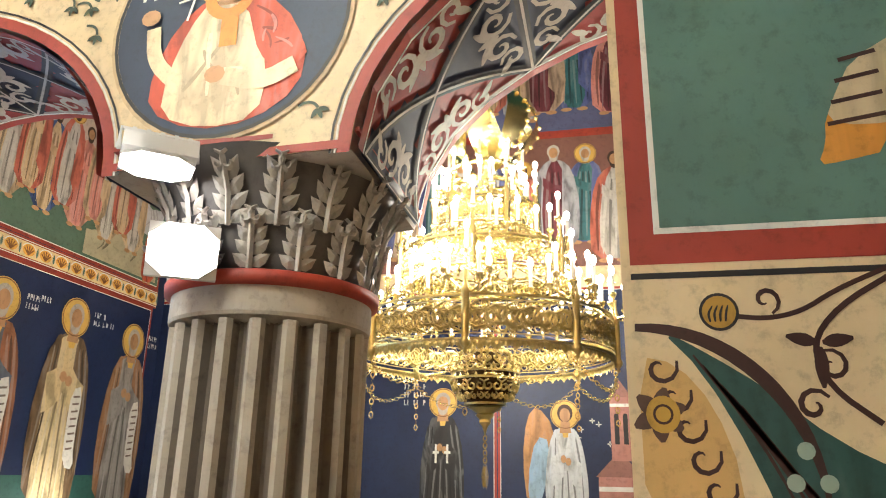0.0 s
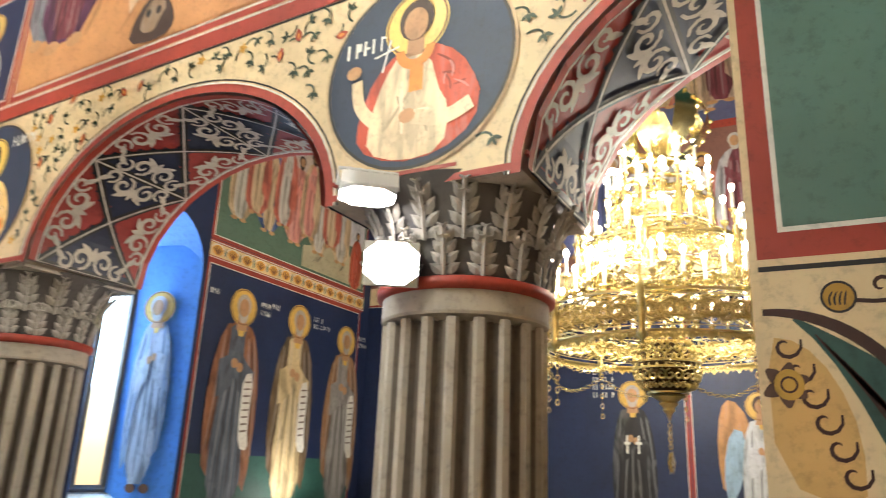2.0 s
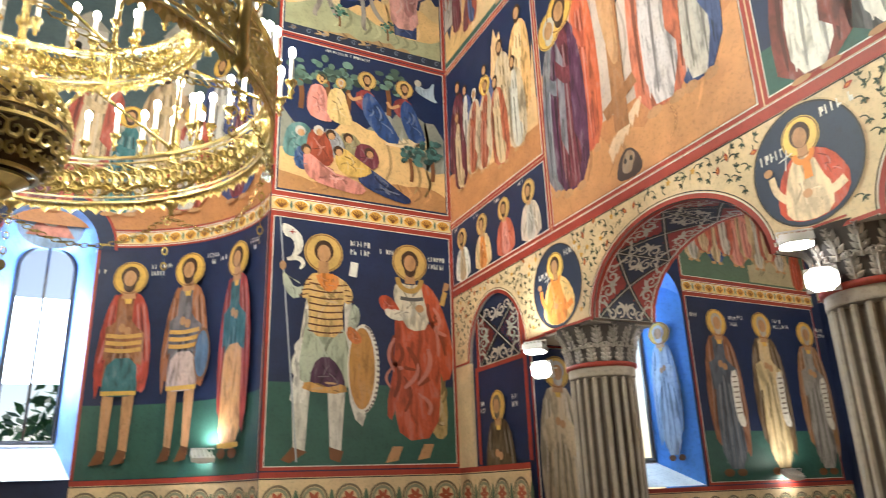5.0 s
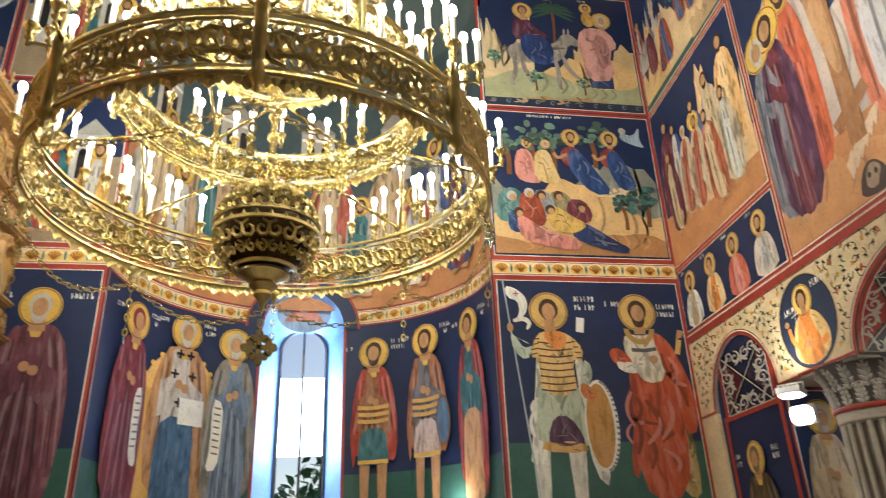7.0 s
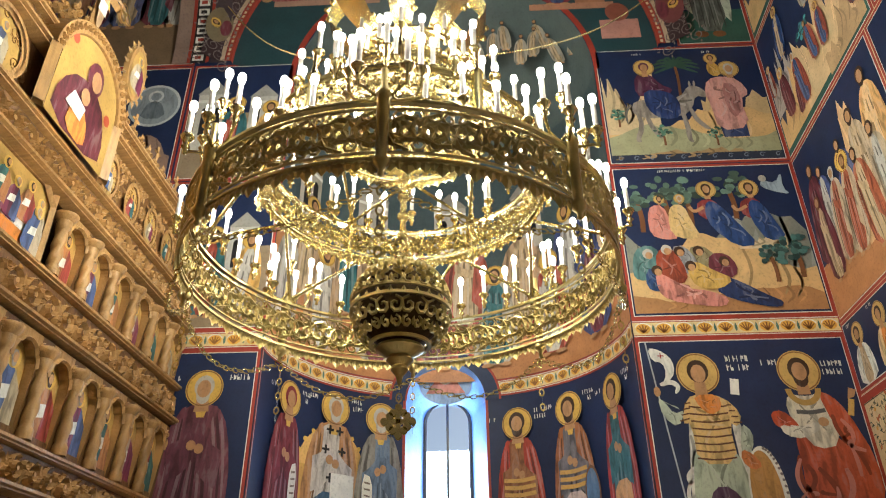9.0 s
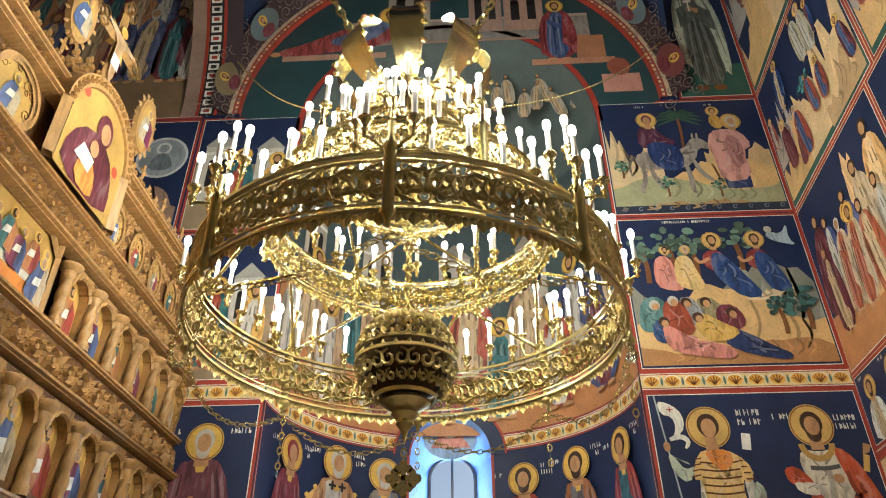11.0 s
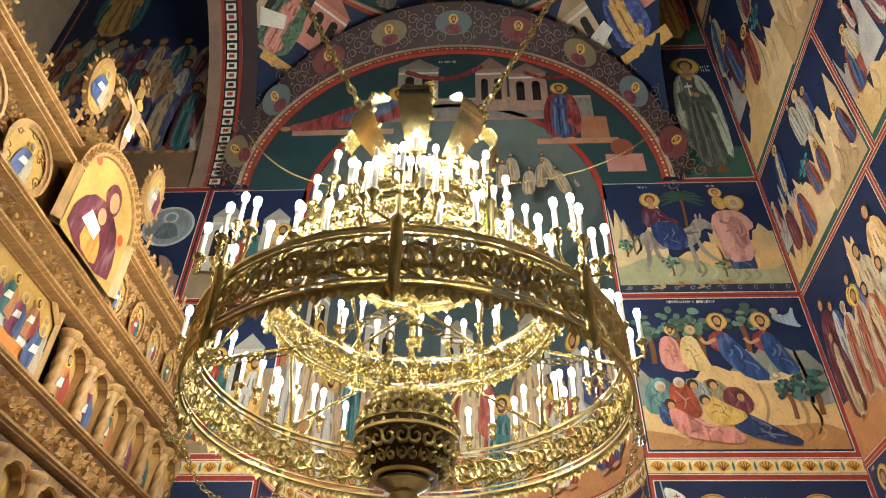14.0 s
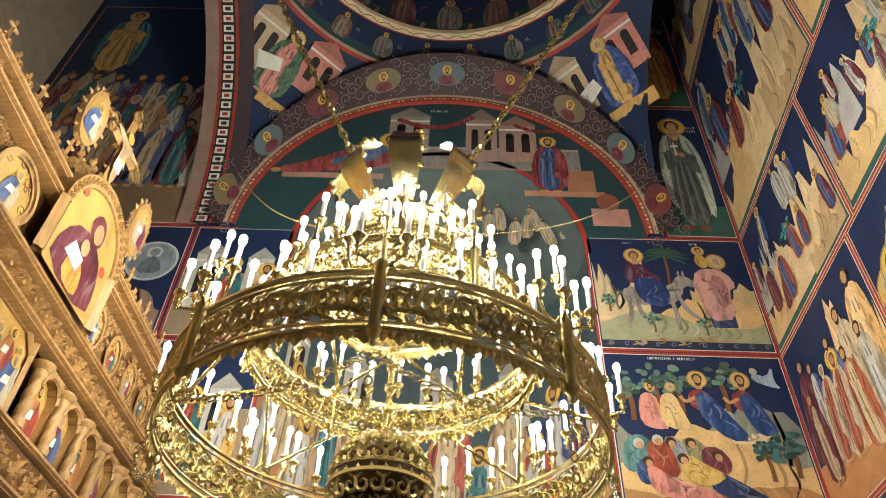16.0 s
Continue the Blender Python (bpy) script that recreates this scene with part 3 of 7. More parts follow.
def chandelier(at, s, rr, label):
    """A tiered brass corona; s: scale, rr: scale of the rings' radius."""
    e = empty("chandelier", label, "chandelier", at)
    e.scale = (s, s, s)

    def hoop(r, z0, z1, mat, units, name):
        b = Build()
        def w(u, v, d=0.0):
            a = u / r
            return Vector(((r + d) * math.cos(a), (r + d) * math.sin(a), v))
        h = z1 - z0
        for z, t in ((z0, 0.011), (z0 + 0.12 * h, 0.006), (z1 - 0.12 * h, 0.006), (z1, 0.012)):
            b.lathe([(r - t, z - t * 0.6), (r + t, z - t * 0.6), (r + t, z + t * 0.6), (r - t, z + t * 0.6), (r - t, z - t * 0.6)], mat, seg=96)
        L = 2 * math.pi * r / units
        for i in range(units):
            u, vm = i * L, (z0 + z1) / 2
            hd = 1 if i % 2 else -1
            ribbon(b, w, spiral(u, vm, h * 0.34, hd * math.pi / 2, 1.5, 13, hd), 0.034, 0, mat, 0.010)
            ribbon(b, w, spiral(u + L * 0.5, vm, h * 0.24, -hd * math.pi / 2, 1.2, 10, -hd), 0.030, 0, mat, 0.010)
            for ku, kv in ((0.25, 0.24), (0.75, 0.24), (0.25, -0.24), (0.75, -0.24)):
                ribbon(b, w, spiral(u + ku * L, vm + kv * h, h * 0.13, 1.0, 1.1, 7, hd), 0.016, 0, mat, 0.008)
            for a in (0.6, 2.5, 3.8, 5.6):
                leaf(b, w, u + L * 0.25, vm, a, h * 0.42, 0.045, 0, mat, 0.010)
            leaf(b, w, u, z0, -math.pi / 2, 0.075, 0.07, 0, mat, 0.010)
            leaf(b, w, u + L * 0.25, z0, -math.pi / 2, 0.05, 0.05, 0, mat, 0.010)
            leaf(b, w, u + L * 0.75, z0, -math.pi / 2, 0.05, 0.05, 0, mat, 0.010)
            leaf(b, w, u + L / 2, z0, -math.pi / 2, 0.06, 0.05, 0, mat, 0.010)
            leaf(b, w, u + L / 2, z1, math.pi / 2, 0.03, 0.03, 0, mat, 0.008)
        return b.make(name, e)

    tiers = [(1.13 * rr, 3.14, 3.43, 8, 52), (0.80 * rr, 3.73, 3.95, 6, 40), (0.48 * rr, 4.15, 4.36, 6, 26)]
    for k, (r, z0, z1, posts, units) in enumerate(tiers):
        hoop(r, z0, z1, BRONZE if k == 0 else BRASS, units, "pierced_ring")
    cb, fb, hb = Build(), Build(), Build()
    cb.lathe([(0.0125, 0.0), (0.0125, 0.15), (0.0, 0.15)], CANDLE, seg=8)
    fb.lathe([(0.008, 0.15), (0.016, 0.165), (0.020, 0.185), (0.017, 0.205), (0.0, 0.222)], FLAME, seg=8)
    hb.lathe([(0.0, -0.10), (0.012, -0.09), (0.008, -0.07), (0.022, -0.055), (0.010, -0.04), (0.028, -0.005), (0.034, 0.0), (0.030, 0.012), (0.013, 0.012)], BRASS, seg=10)
    cm, fm, hm = cb.make("candle", e, True), fb.make("bulb", None, True), hb.make("candle_cup", None, True)
    fm.parent = hm.parent = cm
    first = [True]

    def candle(p):
        if first[0]:
            cm.location = p
            first[0] = False
            return
        c = copy_thing(cm, Matrix.Translation(p))
        c.parent = e

    for k, (r, z0, z1, posts, units) in enumerate(tiers):
        for i in range(posts):
            a = 2 * math.pi * (i + (0.5 if k == 1 else 0)) / posts - math.pi / 2 + 0.03
            ca, sa = math.cos(a), math.sin(a)
            b = Build()
            b.lathe([(0.0, z0 - 0.10), (0.016, z0 - 0.09), (0.01, z0 - 0.07), (0.034, z0 - 0.04), (0.036, z0 - 0.02), (0.024, z0), (0.028, z1), (0.036, z1 + 0.02), (0.02, z1 + 0.05), (0.012, z1 + 0.10), (0.016, z1 + 0.16)], BRONZE if k == 0 else BRASS, (r * ca * 1.02, r * sa * 1.02, 0), 10)
            b.make("post", e, True)
            z = z1 + (0.26 if k == 0 else 0.16)
            candle((r * ca, r * sa, z + 0.04))
            for sgn in (-1, 1):
                for q, out in ((0.15, 0.0), (0.10, 0.10)) if k == 0 else ((0.12, 0.0),):
                    px, py = r * ca + ca * out - sa * sgn * q, r * sa + sa * out + ca * sgn * q
                    zz = z - 0.09 - (0.07 if out else 0)
                    b = Build()
                    b.tube([(r * ca, r * sa, z1 + 0.08), (r * ca + (px - r * ca) * 0.35, r * sa + (py - r * sa) * 0.35, z1 + 0.01), (r * ca + (px - r * ca) * 0.85, r * sa + (py - r * sa) * 0.85, z1 + 0.02), (px, py, zz - 0.09)], 0.008, BRASS, 5)
                    b.make("arm", e, True)
                    candle((px, py, zz))
            # candles between posts, on brackets inside the ring
            m = 4 if k == 0 else 3
            for j in range(m):
                aj = a + 2 * math.pi / posts * (j + 1) / (m + 1)
                rj = r - 0.07
                candle((rj * math.cos(aj), rj * math.sin(aj), z1 + 0.06 + 0.05 * (j % 2)))
            if k < 2:
                # struts to the tier above
                r2, zt = tiers[k + 1][0], tiers[k + 1][1]
                for da in (-0.5, 0.5):
                    a2 = a + da * 2 * math.pi / posts
                    b = Build()
                    b.tube([(r * ca * 0.98, r * sa * 0.98, z1 + 0.02), (r2 * math.cos(a2), r2 * math.sin(a2), zt)], 0.011, BRASS, 5)
                    b.make("strut", e, True)
            if k == 0:
                b = Build()
                for j in range(9):
                    zc = z0 - 0.10 - 0.045 * j
                    ring(b, lambda u, v, d=0.0: Vector((r * ca + (u if j % 2 else 0), r * sa + (0 if j % 2 else u), v)), 0, zc, 0.010, 0.018, 0, BRASS, 8, sq=1.5)
                b.make("hanging_chain", e)
    # chains slung from post to post below the lowest ring
    r, z0 = tiers[0][0], tiers[0][1]
    for i in range(tiers[0][3]):
        b = Build()
        for j in range(23):
            f = (j + 0.5) / 23
            a = 2 * math.pi * (i + f) / tiers[0][3] - math.pi / 2 + 0.03
            z = z0 - 0.11 - 0.62 * f * (1 - f)
            o = Vector((math.cos(a), math.sin(a), 0)) if j % 2 else Vector((0, 0, 1))
            t = Vector((-math.sin(a), math.cos(a), 0))
            c = Vector((r * math.cos(a), r * math.sin(a), z))
            b.tube([c + t * (0.026 * math.cos(q)) + o * (0.014 * math.sin(q)) for q in (0, 1.05, 2.09, 3.14, 4.19, 5.24, 6.28)], 0.004, BRASS, 4)
        b.make("festoon_chain", e)
    # upper crown
    b = Build()
    for z, r in ((4.52, 0.36), (4.66, 0.36)):
        b.lathe([(r * rr - 0.015, z), (r * rr + 0.015, z), (r * rr + 0.015, z + 0.03), (r * rr - 0.015, z + 0.03), (r * rr - 0.015, z)], BRASS, seg=48)
    b.make("crown_ring", e, True)
    for i in range(8):
        a = 2 * math.pi * i / 8
        candle((0.36 * rr * math.cos(a), 0.36 * rr * math.sin(a), 4.72))
        b = Build()
        rows = []
        for t in range(8):
            f = t / 7
            r = rr * (0.22 + 0.30 * math.sin(math.pi * min(1, f * 0.9)))
            wdt = 0.11 * math.sin(math.pi * (0.12 + 0.8 * f))
            z = 4.75 + 0.62 * f
            rows.append([(r * math.cos(a) + x * wdt * math.sin(a), r * math.sin(a) - x * wdt * math.cos(a), z + 0.02 * abs(x)) for x in (-1, -0.4, 0.4, 1)])
        b.grid(rows, BRASS)
        for t in range(1, 7):
            p = rows[t][0]
            b.lathe([(0, -0.022), (0.02, -0.012), (0.024, 0), (0.02, 0.012), (0, 0.022)], BRASS, p, 6)
        b.make("crown_petal", e, True)
    # globe
    b = Build()
    rad = 0.255
    def gw(u, v, d=0.0):
        a, t = u / rad, v / rad
        return Vector(((rad + d) * math.cos(t) * math.cos(a), (rad + d) * math.cos(t) * math.sin(a), 3.02 + (rad + d) * math.sin(t)))
    # dark inner ball: the unlit hollow behind the piercing, put in as colour
    b.lathe([(0.228 * math.cos(t), 3.02 + 0.228 * math.sin(t)) for t in (-1.2, -0.9, -0.6, -0.3, 0, 0.3, 0.6, 0.9, 1.2, 1.5)], metal("globe_shade", (0.10, 0.065, 0.03), 0.5), seg=24)
    for t in (-0.95, -0.1, 0.1, 0.75):
        c, z = rad * math.cos(t), 3.02 + rad * math.sin(t)
        b.lathe([(c - 0.006, z - 0.008), (c + 0.010, z - 0.008), (c + 0.010, z + 0.008), (c - 0.006, z + 0.008)], BRONZE, seg=40)
    for i in range(24):
        u = 2 * math.pi * rad * i / 24
        for v, sc in ((-0.17, 0.03), (-0.09, 0.045), (0.05, 0.04), (0.12, 0.035), (0.19, 0.03), (0.26, 0.022)):
            ribbon(b, gw, spiral(u, v, sc, math.pi / 2, 1.2, 9, 1 if i % 2 else -1), 0.022, 0.004, BRONZE, 0.012)
        for v in (-0.19, -0.04, 0.04, 0.17):
            leaf(b, gw, u + 0.04, v, math.pi / 2, 0.05, 0.03, 0.0, BRONZE, 0.014)
    b.lathe([(0.12, 2.80), (0.125, 2.785), (0.10, 2.77), (0.06, 2.745), (0.07, 2.73), (0.04, 2.70), (0.045, 2.68), (0.02, 2.65), (0.0, 2.58)], BRONZE, seg=24)
    b.make("globe", e, False, "pierced bronze globe")
    b = Build()
    b.tube([(0, 0, 3.26), (0, 0, 5.2)], 0.018, BRASS, 8)
    for i in range(14):
        b.lathe([(0.018, -0.03), (0.034, -0.01), (0.034, 0.01), (0.018, 0.03)], BRASS, (0, 0, 3.32 + i * 0.13), 10)
    b.make("stem", e, True)
    b = Build()
    links, zc = (3, 2.42) if s == 1.0 else (8, 2.29)
    for j in range(links):
        ring(b, lambda u, v, d=0.0: Vector((u if j % 2 else 0, 0 if j % 2 else u, v)), 0, 2.565 - 0.026 * j, 0.010, 0.018, 0, BRASS, 8, sq=1.5)
    for a in range(4):
        for y in (-0.013, 0.013):
            for q in range(3):
                aa = a * math.pi / 2 + (q - 1) * 0.55
                rad = 0.068 if q == 1 else 0.050
                oval(b, lambda u, v, d=0.0: Vector((u, y, v)), rad * math.cos(aa), zc + rad * math.sin(aa), 0.018, 0.018, 0, BRASS, 12)
    b.box((-0.065, -0.012, zc - 0.011), (0.065, 0.012, zc + 0.011), BRASS)
    b.box((-0.011, -0.012, zc - 0.07), (0.011, 0.012, zc + 0.075), BRASS)
    b.make("pendant_cross", e)
    # suspension chains
    for i in range(2):
        a = math.pi * i
        b = Build()
        p, q = Vector((0.16 * math.cos(a), 0, 4.9)), Vector((2.62 * math.cos(a), 0, 10.62))
        if s == 1.0:
            n = 70
            d = (q - p).normalized()
            o = d.cross(Vector((0, 1, 0))).normalized()
            for j in range(n):
                c = p + (q - p) * j / n
                side_v = o if j % 2 else d.cross(o)
                pts = [c + d * (0.055 * math.sin(t)) + side_v * (0.022 * math.cos(t)) for t in [k * math.pi / 4 for k in range(9)]]
                b.tube(pts, 0.013, BRASS, 4)
            b.make("suspension_chain", e)
    if s != 1.0:
        b = Build()
        b.tube([(0, 0, 5.2), (0, 0, 9.9)], 0.012, BRASS, 6)
        b.make("suspension_rod", e)
    return e


chandelier((-3.66, CY, 0), 1.0, 1.0, "large tiered brass chandelier with lit candle bulbs hanging under the dome")
C2 = (1.40, -4.39)
chandelier((*C2, 0.66), 0.538, 0.86, "smaller tiered brass chandelier with lit candle bulbs in the side bay")
for i in range(6):
    a = 2 * math.pi * i / 6
    lamp("candle_fill", "POINT", pose(-3.66 + 1.02 * math.cos(a), CY + 1.02 * math.sin(a), 3.85), 30, (0.93, 0.95, 0.84), 0.03)
lamp("candle_fill", "POINT", pose(-3.66, CY, 4.3), 60, (0.93, 0.95, 0.84), 0.03)
# added lamps above the crown, where no bulbs stand, to brighten the vault
for i in range(4):
    a = math.pi * (i + 0.5) / 2
    lamp("candle_fill", "POINT", pose(-3.66 + 0.12 * math.cos(a), CY + 0.12 * math.sin(a), 5.50), 105, (0.93, 0.95, 0.84), 0.012)
for i in range(3):
    a = 2 * math.pi * i / 3 + 0.5
    lamp("candle_fill", "POINT", pose(C2[0] + 0.44 * math.cos(a), C2[1] + 0.44 * math.sin(a), 2.70), 36, WARM, 0.03)

# ---- frescoes ----
def mural(label):
    return empty("mural", label, "mural")


def field(e, w, u0, v0, u1, v1, base, low=None, split=0.0, d=0.004, edge=0.028, lowcol=None, step=0):
    """Ground of a painted scene: a colour above, another below, in a red frame with a white line."""
    b = Build()
    rect(b, w, u0, v0, u1, v1, d, paint(RED), step)
    b.make("red_frame", e)
    b = Build()
    rect(b, w, u0 + edge, v0 + edge, u1 - edge, v1 - edge, d + 0.003, paint(WHITE), step)
    b.make("white_line", e)
    k = edge + 0.008
    if lowcol:
        b = Build()
        rect(b, w, u0 + k, v0 + k, u1 - k, v0 + split, d + 0.009, paint(lowcol), step)
        b.make("painted_foreground", e)
    b = Build()
    rect(b, w, u0 + k, v0 + k, u1 - k, v1 - k, d + 0.006, paint(base), step)
    return b.make("painted_ground", e)


def hills(e, w, u0, u1, v0, v1, col, seed, d=0.014, rough=0.3, n=16):
    """Painted rock or hill with a jagged top."""
    rng = random.Random(seed)
    b = Build()
    top = []
    for i in range(n + 1):
        x = u0 + (u1 - u0) * i / n
        top.append((x, v0 + (v1 - v0) * (1 - rough * rng.random()) * (0.75 + 0.25 * math.sin(seed + 3.1 * i / n * 2))))
    b.grid([[w(x, v0, d) for x, y in top], [w(x, y, d) for x, y in top]], paint(col))
    for k in range(7):
        i = rng.randrange(1, n - 1)
        x, y = top[i]
        ribbon(b, w, [(x, y), (x + 0.06, v0 + (y - v0) * 0.6), (x - 0.03, v0 + (y - v0) * 0.3)], rng.uniform(0.015, 0.04), d + 0.003, paint(tint(col, rng.choice((0.55, 0.7, 1.25)))))
    return b.make("painted_hill", e)


def person(e, w, u, v, h, robe, cloak, lean=0.0, gold=True, d=0.020, hair=HAIR, wide=1.0):
    """A small painted figure: robe, cloak, head and halo in flat patches."""
    b = Build()
    W = lambda x, y, q=0.0: w(u + x * 0.17 * h * wide + lean * y * h, v + y * h, q)
    shape(b, W, [(-0.9, 0.0), (0.8, 0.0), (1.0, 0.4), (0.75, 0.72), (0.3, 0.82), (-0.3, 0.82), (-0.8, 0.68), (-1.0, 0.35)], d, paint(cloak, 0.8))
    shape(b, W, [(-0.55, 0.02), (0.45, 0.0), (0.5, 0.5), (0.25, 0.81), (-0.2, 0.81), (-0.6, 0.45)], d + 0.003, paint(robe, 0.8))
    for k, x in enumerate((-0.42, -0.18, 0.05, 0.28)):
        ribbon(b, W, [(x * 0.5, 0.70), (x, 0.38), (x * 1.1, 0.05)], 0.10, d + 0.0038, paint(tint(robe, 0.4) if k % 2 else tuple(c + (0.8 - c) * 0.16 for c in robe)))
    for k, x in enumerate((-0.72, 0.62)):
        ribbon(b, W, [(x * 0.8, 0.66), (x, 0.40), (x * 0.9, 0.08)], 0.12, d + 0.0012, paint(tint(cloak, 0.4)))
    ribbon(b, W, [(-0.5, 0.62), (0.1, 0.52), (0.75, 0.58)], 0.085, d + 0.006, paint(robe, 0.6), 0, False)
    shape(b, W, [(0.35, 0.8), (0.8, 0.66), (0.6, 0.15), (0.2, 0.25)], d + 0.008, paint(cloak, 0.9))
    for x in (-0.4, 0.3):
        oval(b, W, x, -0.005, 0.25, 0.02, d + 0.003, paint(SKIN), 8)
    r = 0.105 * h
    F = lambda x, y, q=0.0: w(u + lean * 0.9 * h + x, v + 0.885 * h + y, q)
    if gold:
        halo(b, F, 0, 0, r, d + 0.007)
    head(b, F, 0, 0, 0.9 * r, d + 0.012, hair, True)
    return b.make("painted_figure", e)


def sleeper(e, w, u, v, l, robe, cloak, d=0.02, turn=1, rise=0.35):
    """A reclining painted figure."""
    b = Build()
    W = lambda x, y, q=0.0: w(u + turn * x * l, v + y * l, q)
    shape(b, W, [(0.0, 0.42 * rise / 0.35), (0.15, 0.52 * rise / 0.35), (0.32, 0.40), (0.55, 0.30), (0.80, 0.16), (1.0, 0.10), (1.02, 0.03), (0.8, 0.02), (0.5, 0.06), (0.22, 0.10), (0.02, 0.2)], d, paint(robe, 0.9))
    shape(b, W, [(0.05, 0.40), (0.2, 0.46), (0.42, 0.28), (0.6, 0.20), (0.55, 0.12), (0.25, 0.16)], d + 0.003, paint(cloak, 0.9))
    oval(b, W, 1.03, 0.05, 0.045, 0.03, d + 0.003, paint(SKIN), 8)
    F = lambda x, y, q=0.0: w(u + turn * 0.10 * l + x, v + 0.56 * l * rise / 0.35 + y, q)
    halo(b, F, 0, 0, 0.10 * l, d + 0.004)
    head(b, F, 0, 0, 0.085 * l, d + 0.008)
    return b.make("painted_figure", e)


def tree(e, w, u, v, h, d=0.018, col=(0.05, 0.12, 0.09)):
    rng = random.Random(int(u * 100) + int(v * 10))
    b = Build()
    ribbon(b, w, [(u, v), (u + 0.02 * h, v + 0.3 * h), (u - 0.03 * h, v + 0.6 * h)], 0.09 * h, d, paint(BROWN), 0, False)
    for i in range(26):
        a, r = rng.uniform(0, 6.3), rng.uniform(0, 0.30) * h
        oval(b, w, u + r * math.cos(a) * 1.1, v + 0.68 * h + r * math.sin(a), rng.uniform(0.05, 0.10) * h, rng.uniform(0.04, 0.08) * h, d + 0.003 + 0.0004 * i, paint(tint(col, rng.choice((0.6, 1.0, 1.7, 2.4)))), 8)
    return b.make("painted_tree", e)


def building(e, w, u, v, wd, h, d=0.018, col=PINK):
    b = Build()
    rect(b, w, u, v, u + wd, v + h * 0.78, d, paint(col, 0.25))
    shape(b, w, [(u - 0.06 * wd, v + h * 0.78), (u + wd * 1.06, v + h * 0.78), (u + wd * 0.5, v + h)], d + 0.002, paint(tint(col, 0.7)))
    for k in range(2):
        x = u + wd * (0.18 + 0.42 * k)
        rect(b, w, x, v + h * 0.2, x + wd * 0.22, v + h * 0.55, d + 0.003, paint(DARK))
        oval(b, w, x + wd * 0.11, v + h * 0.55, wd * 0.11, wd * 0.11, d + 0.003, paint(DARK), 12)
    rect(b, w, u, v + h * 0.66, u + wd, v + h * 0.70, d + 0.003, paint(WHITE))
    return b.make("painted_building", e)


def inscription(e, w, u, v, n, size, rows=2, d=0.014):
    b = Build()
    letters(b, w, u, v, n, size, d, rows)
    return b.make("inscription", e)


def medallion(e, w, u, v, r, robe, cloak, d=0.006):
    """A round painted bust in a dark ring."""
    b = Build()
    oval(b, w, u, v, r * 1.06, r * 1.06, d, paint((0.62, 0.45, 0.26)), 40)
    ring(b, w, u, v, r, r * 1.03, d + 0.003, paint(DARK), 40)
    oval(b, w, u, v, r, r, d + 0.002, paint((0.02, 0.035, 0.075)), 40)
    b.make("painted_ground", e)
    b = Build()
    W = lambda x, y, q=0.0: w(u + x * r, v + y * r, q)
    draped(b, W, [(-0.62, -0.74), (-0.2, -0.95), (0.3, -0.93), (0.66, -0.70), (0.70, -0.35), (0.48, 0.05), (0.16, 0.22), (-0.18, 0.22), (-0.45, 0.0), (-0.62, -0.4)], d + 0.006, cloak, 5)
    draped(b, W, [(-0.50, -0.80), (-0.1, -0.95), (0.34, -0.90), (0.40, -0.5), (0.18, 0.1), (-0.16, 0.2), (-0.34, -0.05), (-0.48, -0.45)], d + 0.009, robe, 5)
    draped(b, W, [(0.12, 0.24), (0.36, 0.12), (0.66, -0.28), (0.72, -0.46), (0.46, -0.52), (0.30, -0.36), (0.22, -0.1)], d + 0.012, cloak, 5)
    ring(b, W, 0.0, 0.20, 0.12, 0.22, d + 0.014, paint(ORANGE), 14, math.pi, 2 * math.pi)
    rect(b, W, -0.05, -0.26, 0.10, 0.02, d + 0.013, paint(ORANGE))
    ribbon(b, W, [(0.62, -0.50), (0.35, -0.62), (0.02, -0.52)], 0.15, d + 0.016, paint(robe, 0.5), 0, False)
    ribbon(b, W, [(-0.42, -0.5), (-0.62, -0.3), (-0.66, 0.0)], 0.13, d + 0.016, paint(robe, 0.5), 0, False)
    for x, y in ((-0.05, -0.50), (-0.70, 0.10)):
        oval(b, W, x, y, 0.09, 0.075, d + 0.019, paint(SKIN), 10)
    ribbon(b, W, [(-0.36, 0.02), (-0.28, 0.36)], 0.02, d + 0.019, paint(WHITE), 0, False)
    ribbon(b, W, [(-0.46, 0.20), (-0.18, 0.26)], 0.02, d + 0.019, paint(WHITE), 0, False)
    F = lambda x, y, q=0.0: w(u + x, v + 0.47 * r + y, q)
    shape(b, W, [(-0.1, 0.12), (0.1, 0.12), (0.09, 0.34), (-0.09, 0.34)], d + 0.010, paint(SKIN))
    halo(b, F, 0, 0, 0.36 * r, d + 0.007, (0.85, 0.58, 0.14))
    head(b, F, 0, 0, 0.34 * r, d + 0.014, HAIR, False)
    b.make("painted_bust", e)
    inscription(e, w, u - 0.82 * r, v + 0.28 * r, 5, 0.05, 1, d + 0.006)
    inscription(e, w, u + 0.42 * r, v + 0.62 * r, 6, 0.05, 1, d + 0.006)


# north wall, flat panel beside the arcade
e = mural("fresco of two standing soldier saints on dark blue")
field(e, north, -1.84, 1.655, 0.0, 3.895, NAVY, split=0.72, lowcol=GREEN)


def panel_cloth(e, name, w, items):
    """One painted part made of overlapping cloth patches: (colour, proud, outline)."""
    b = Build()
    for k, (col, d, pts) in enumerate(items):
        draped(b, w, pts, d, col, k)
    return b.make(name, e)


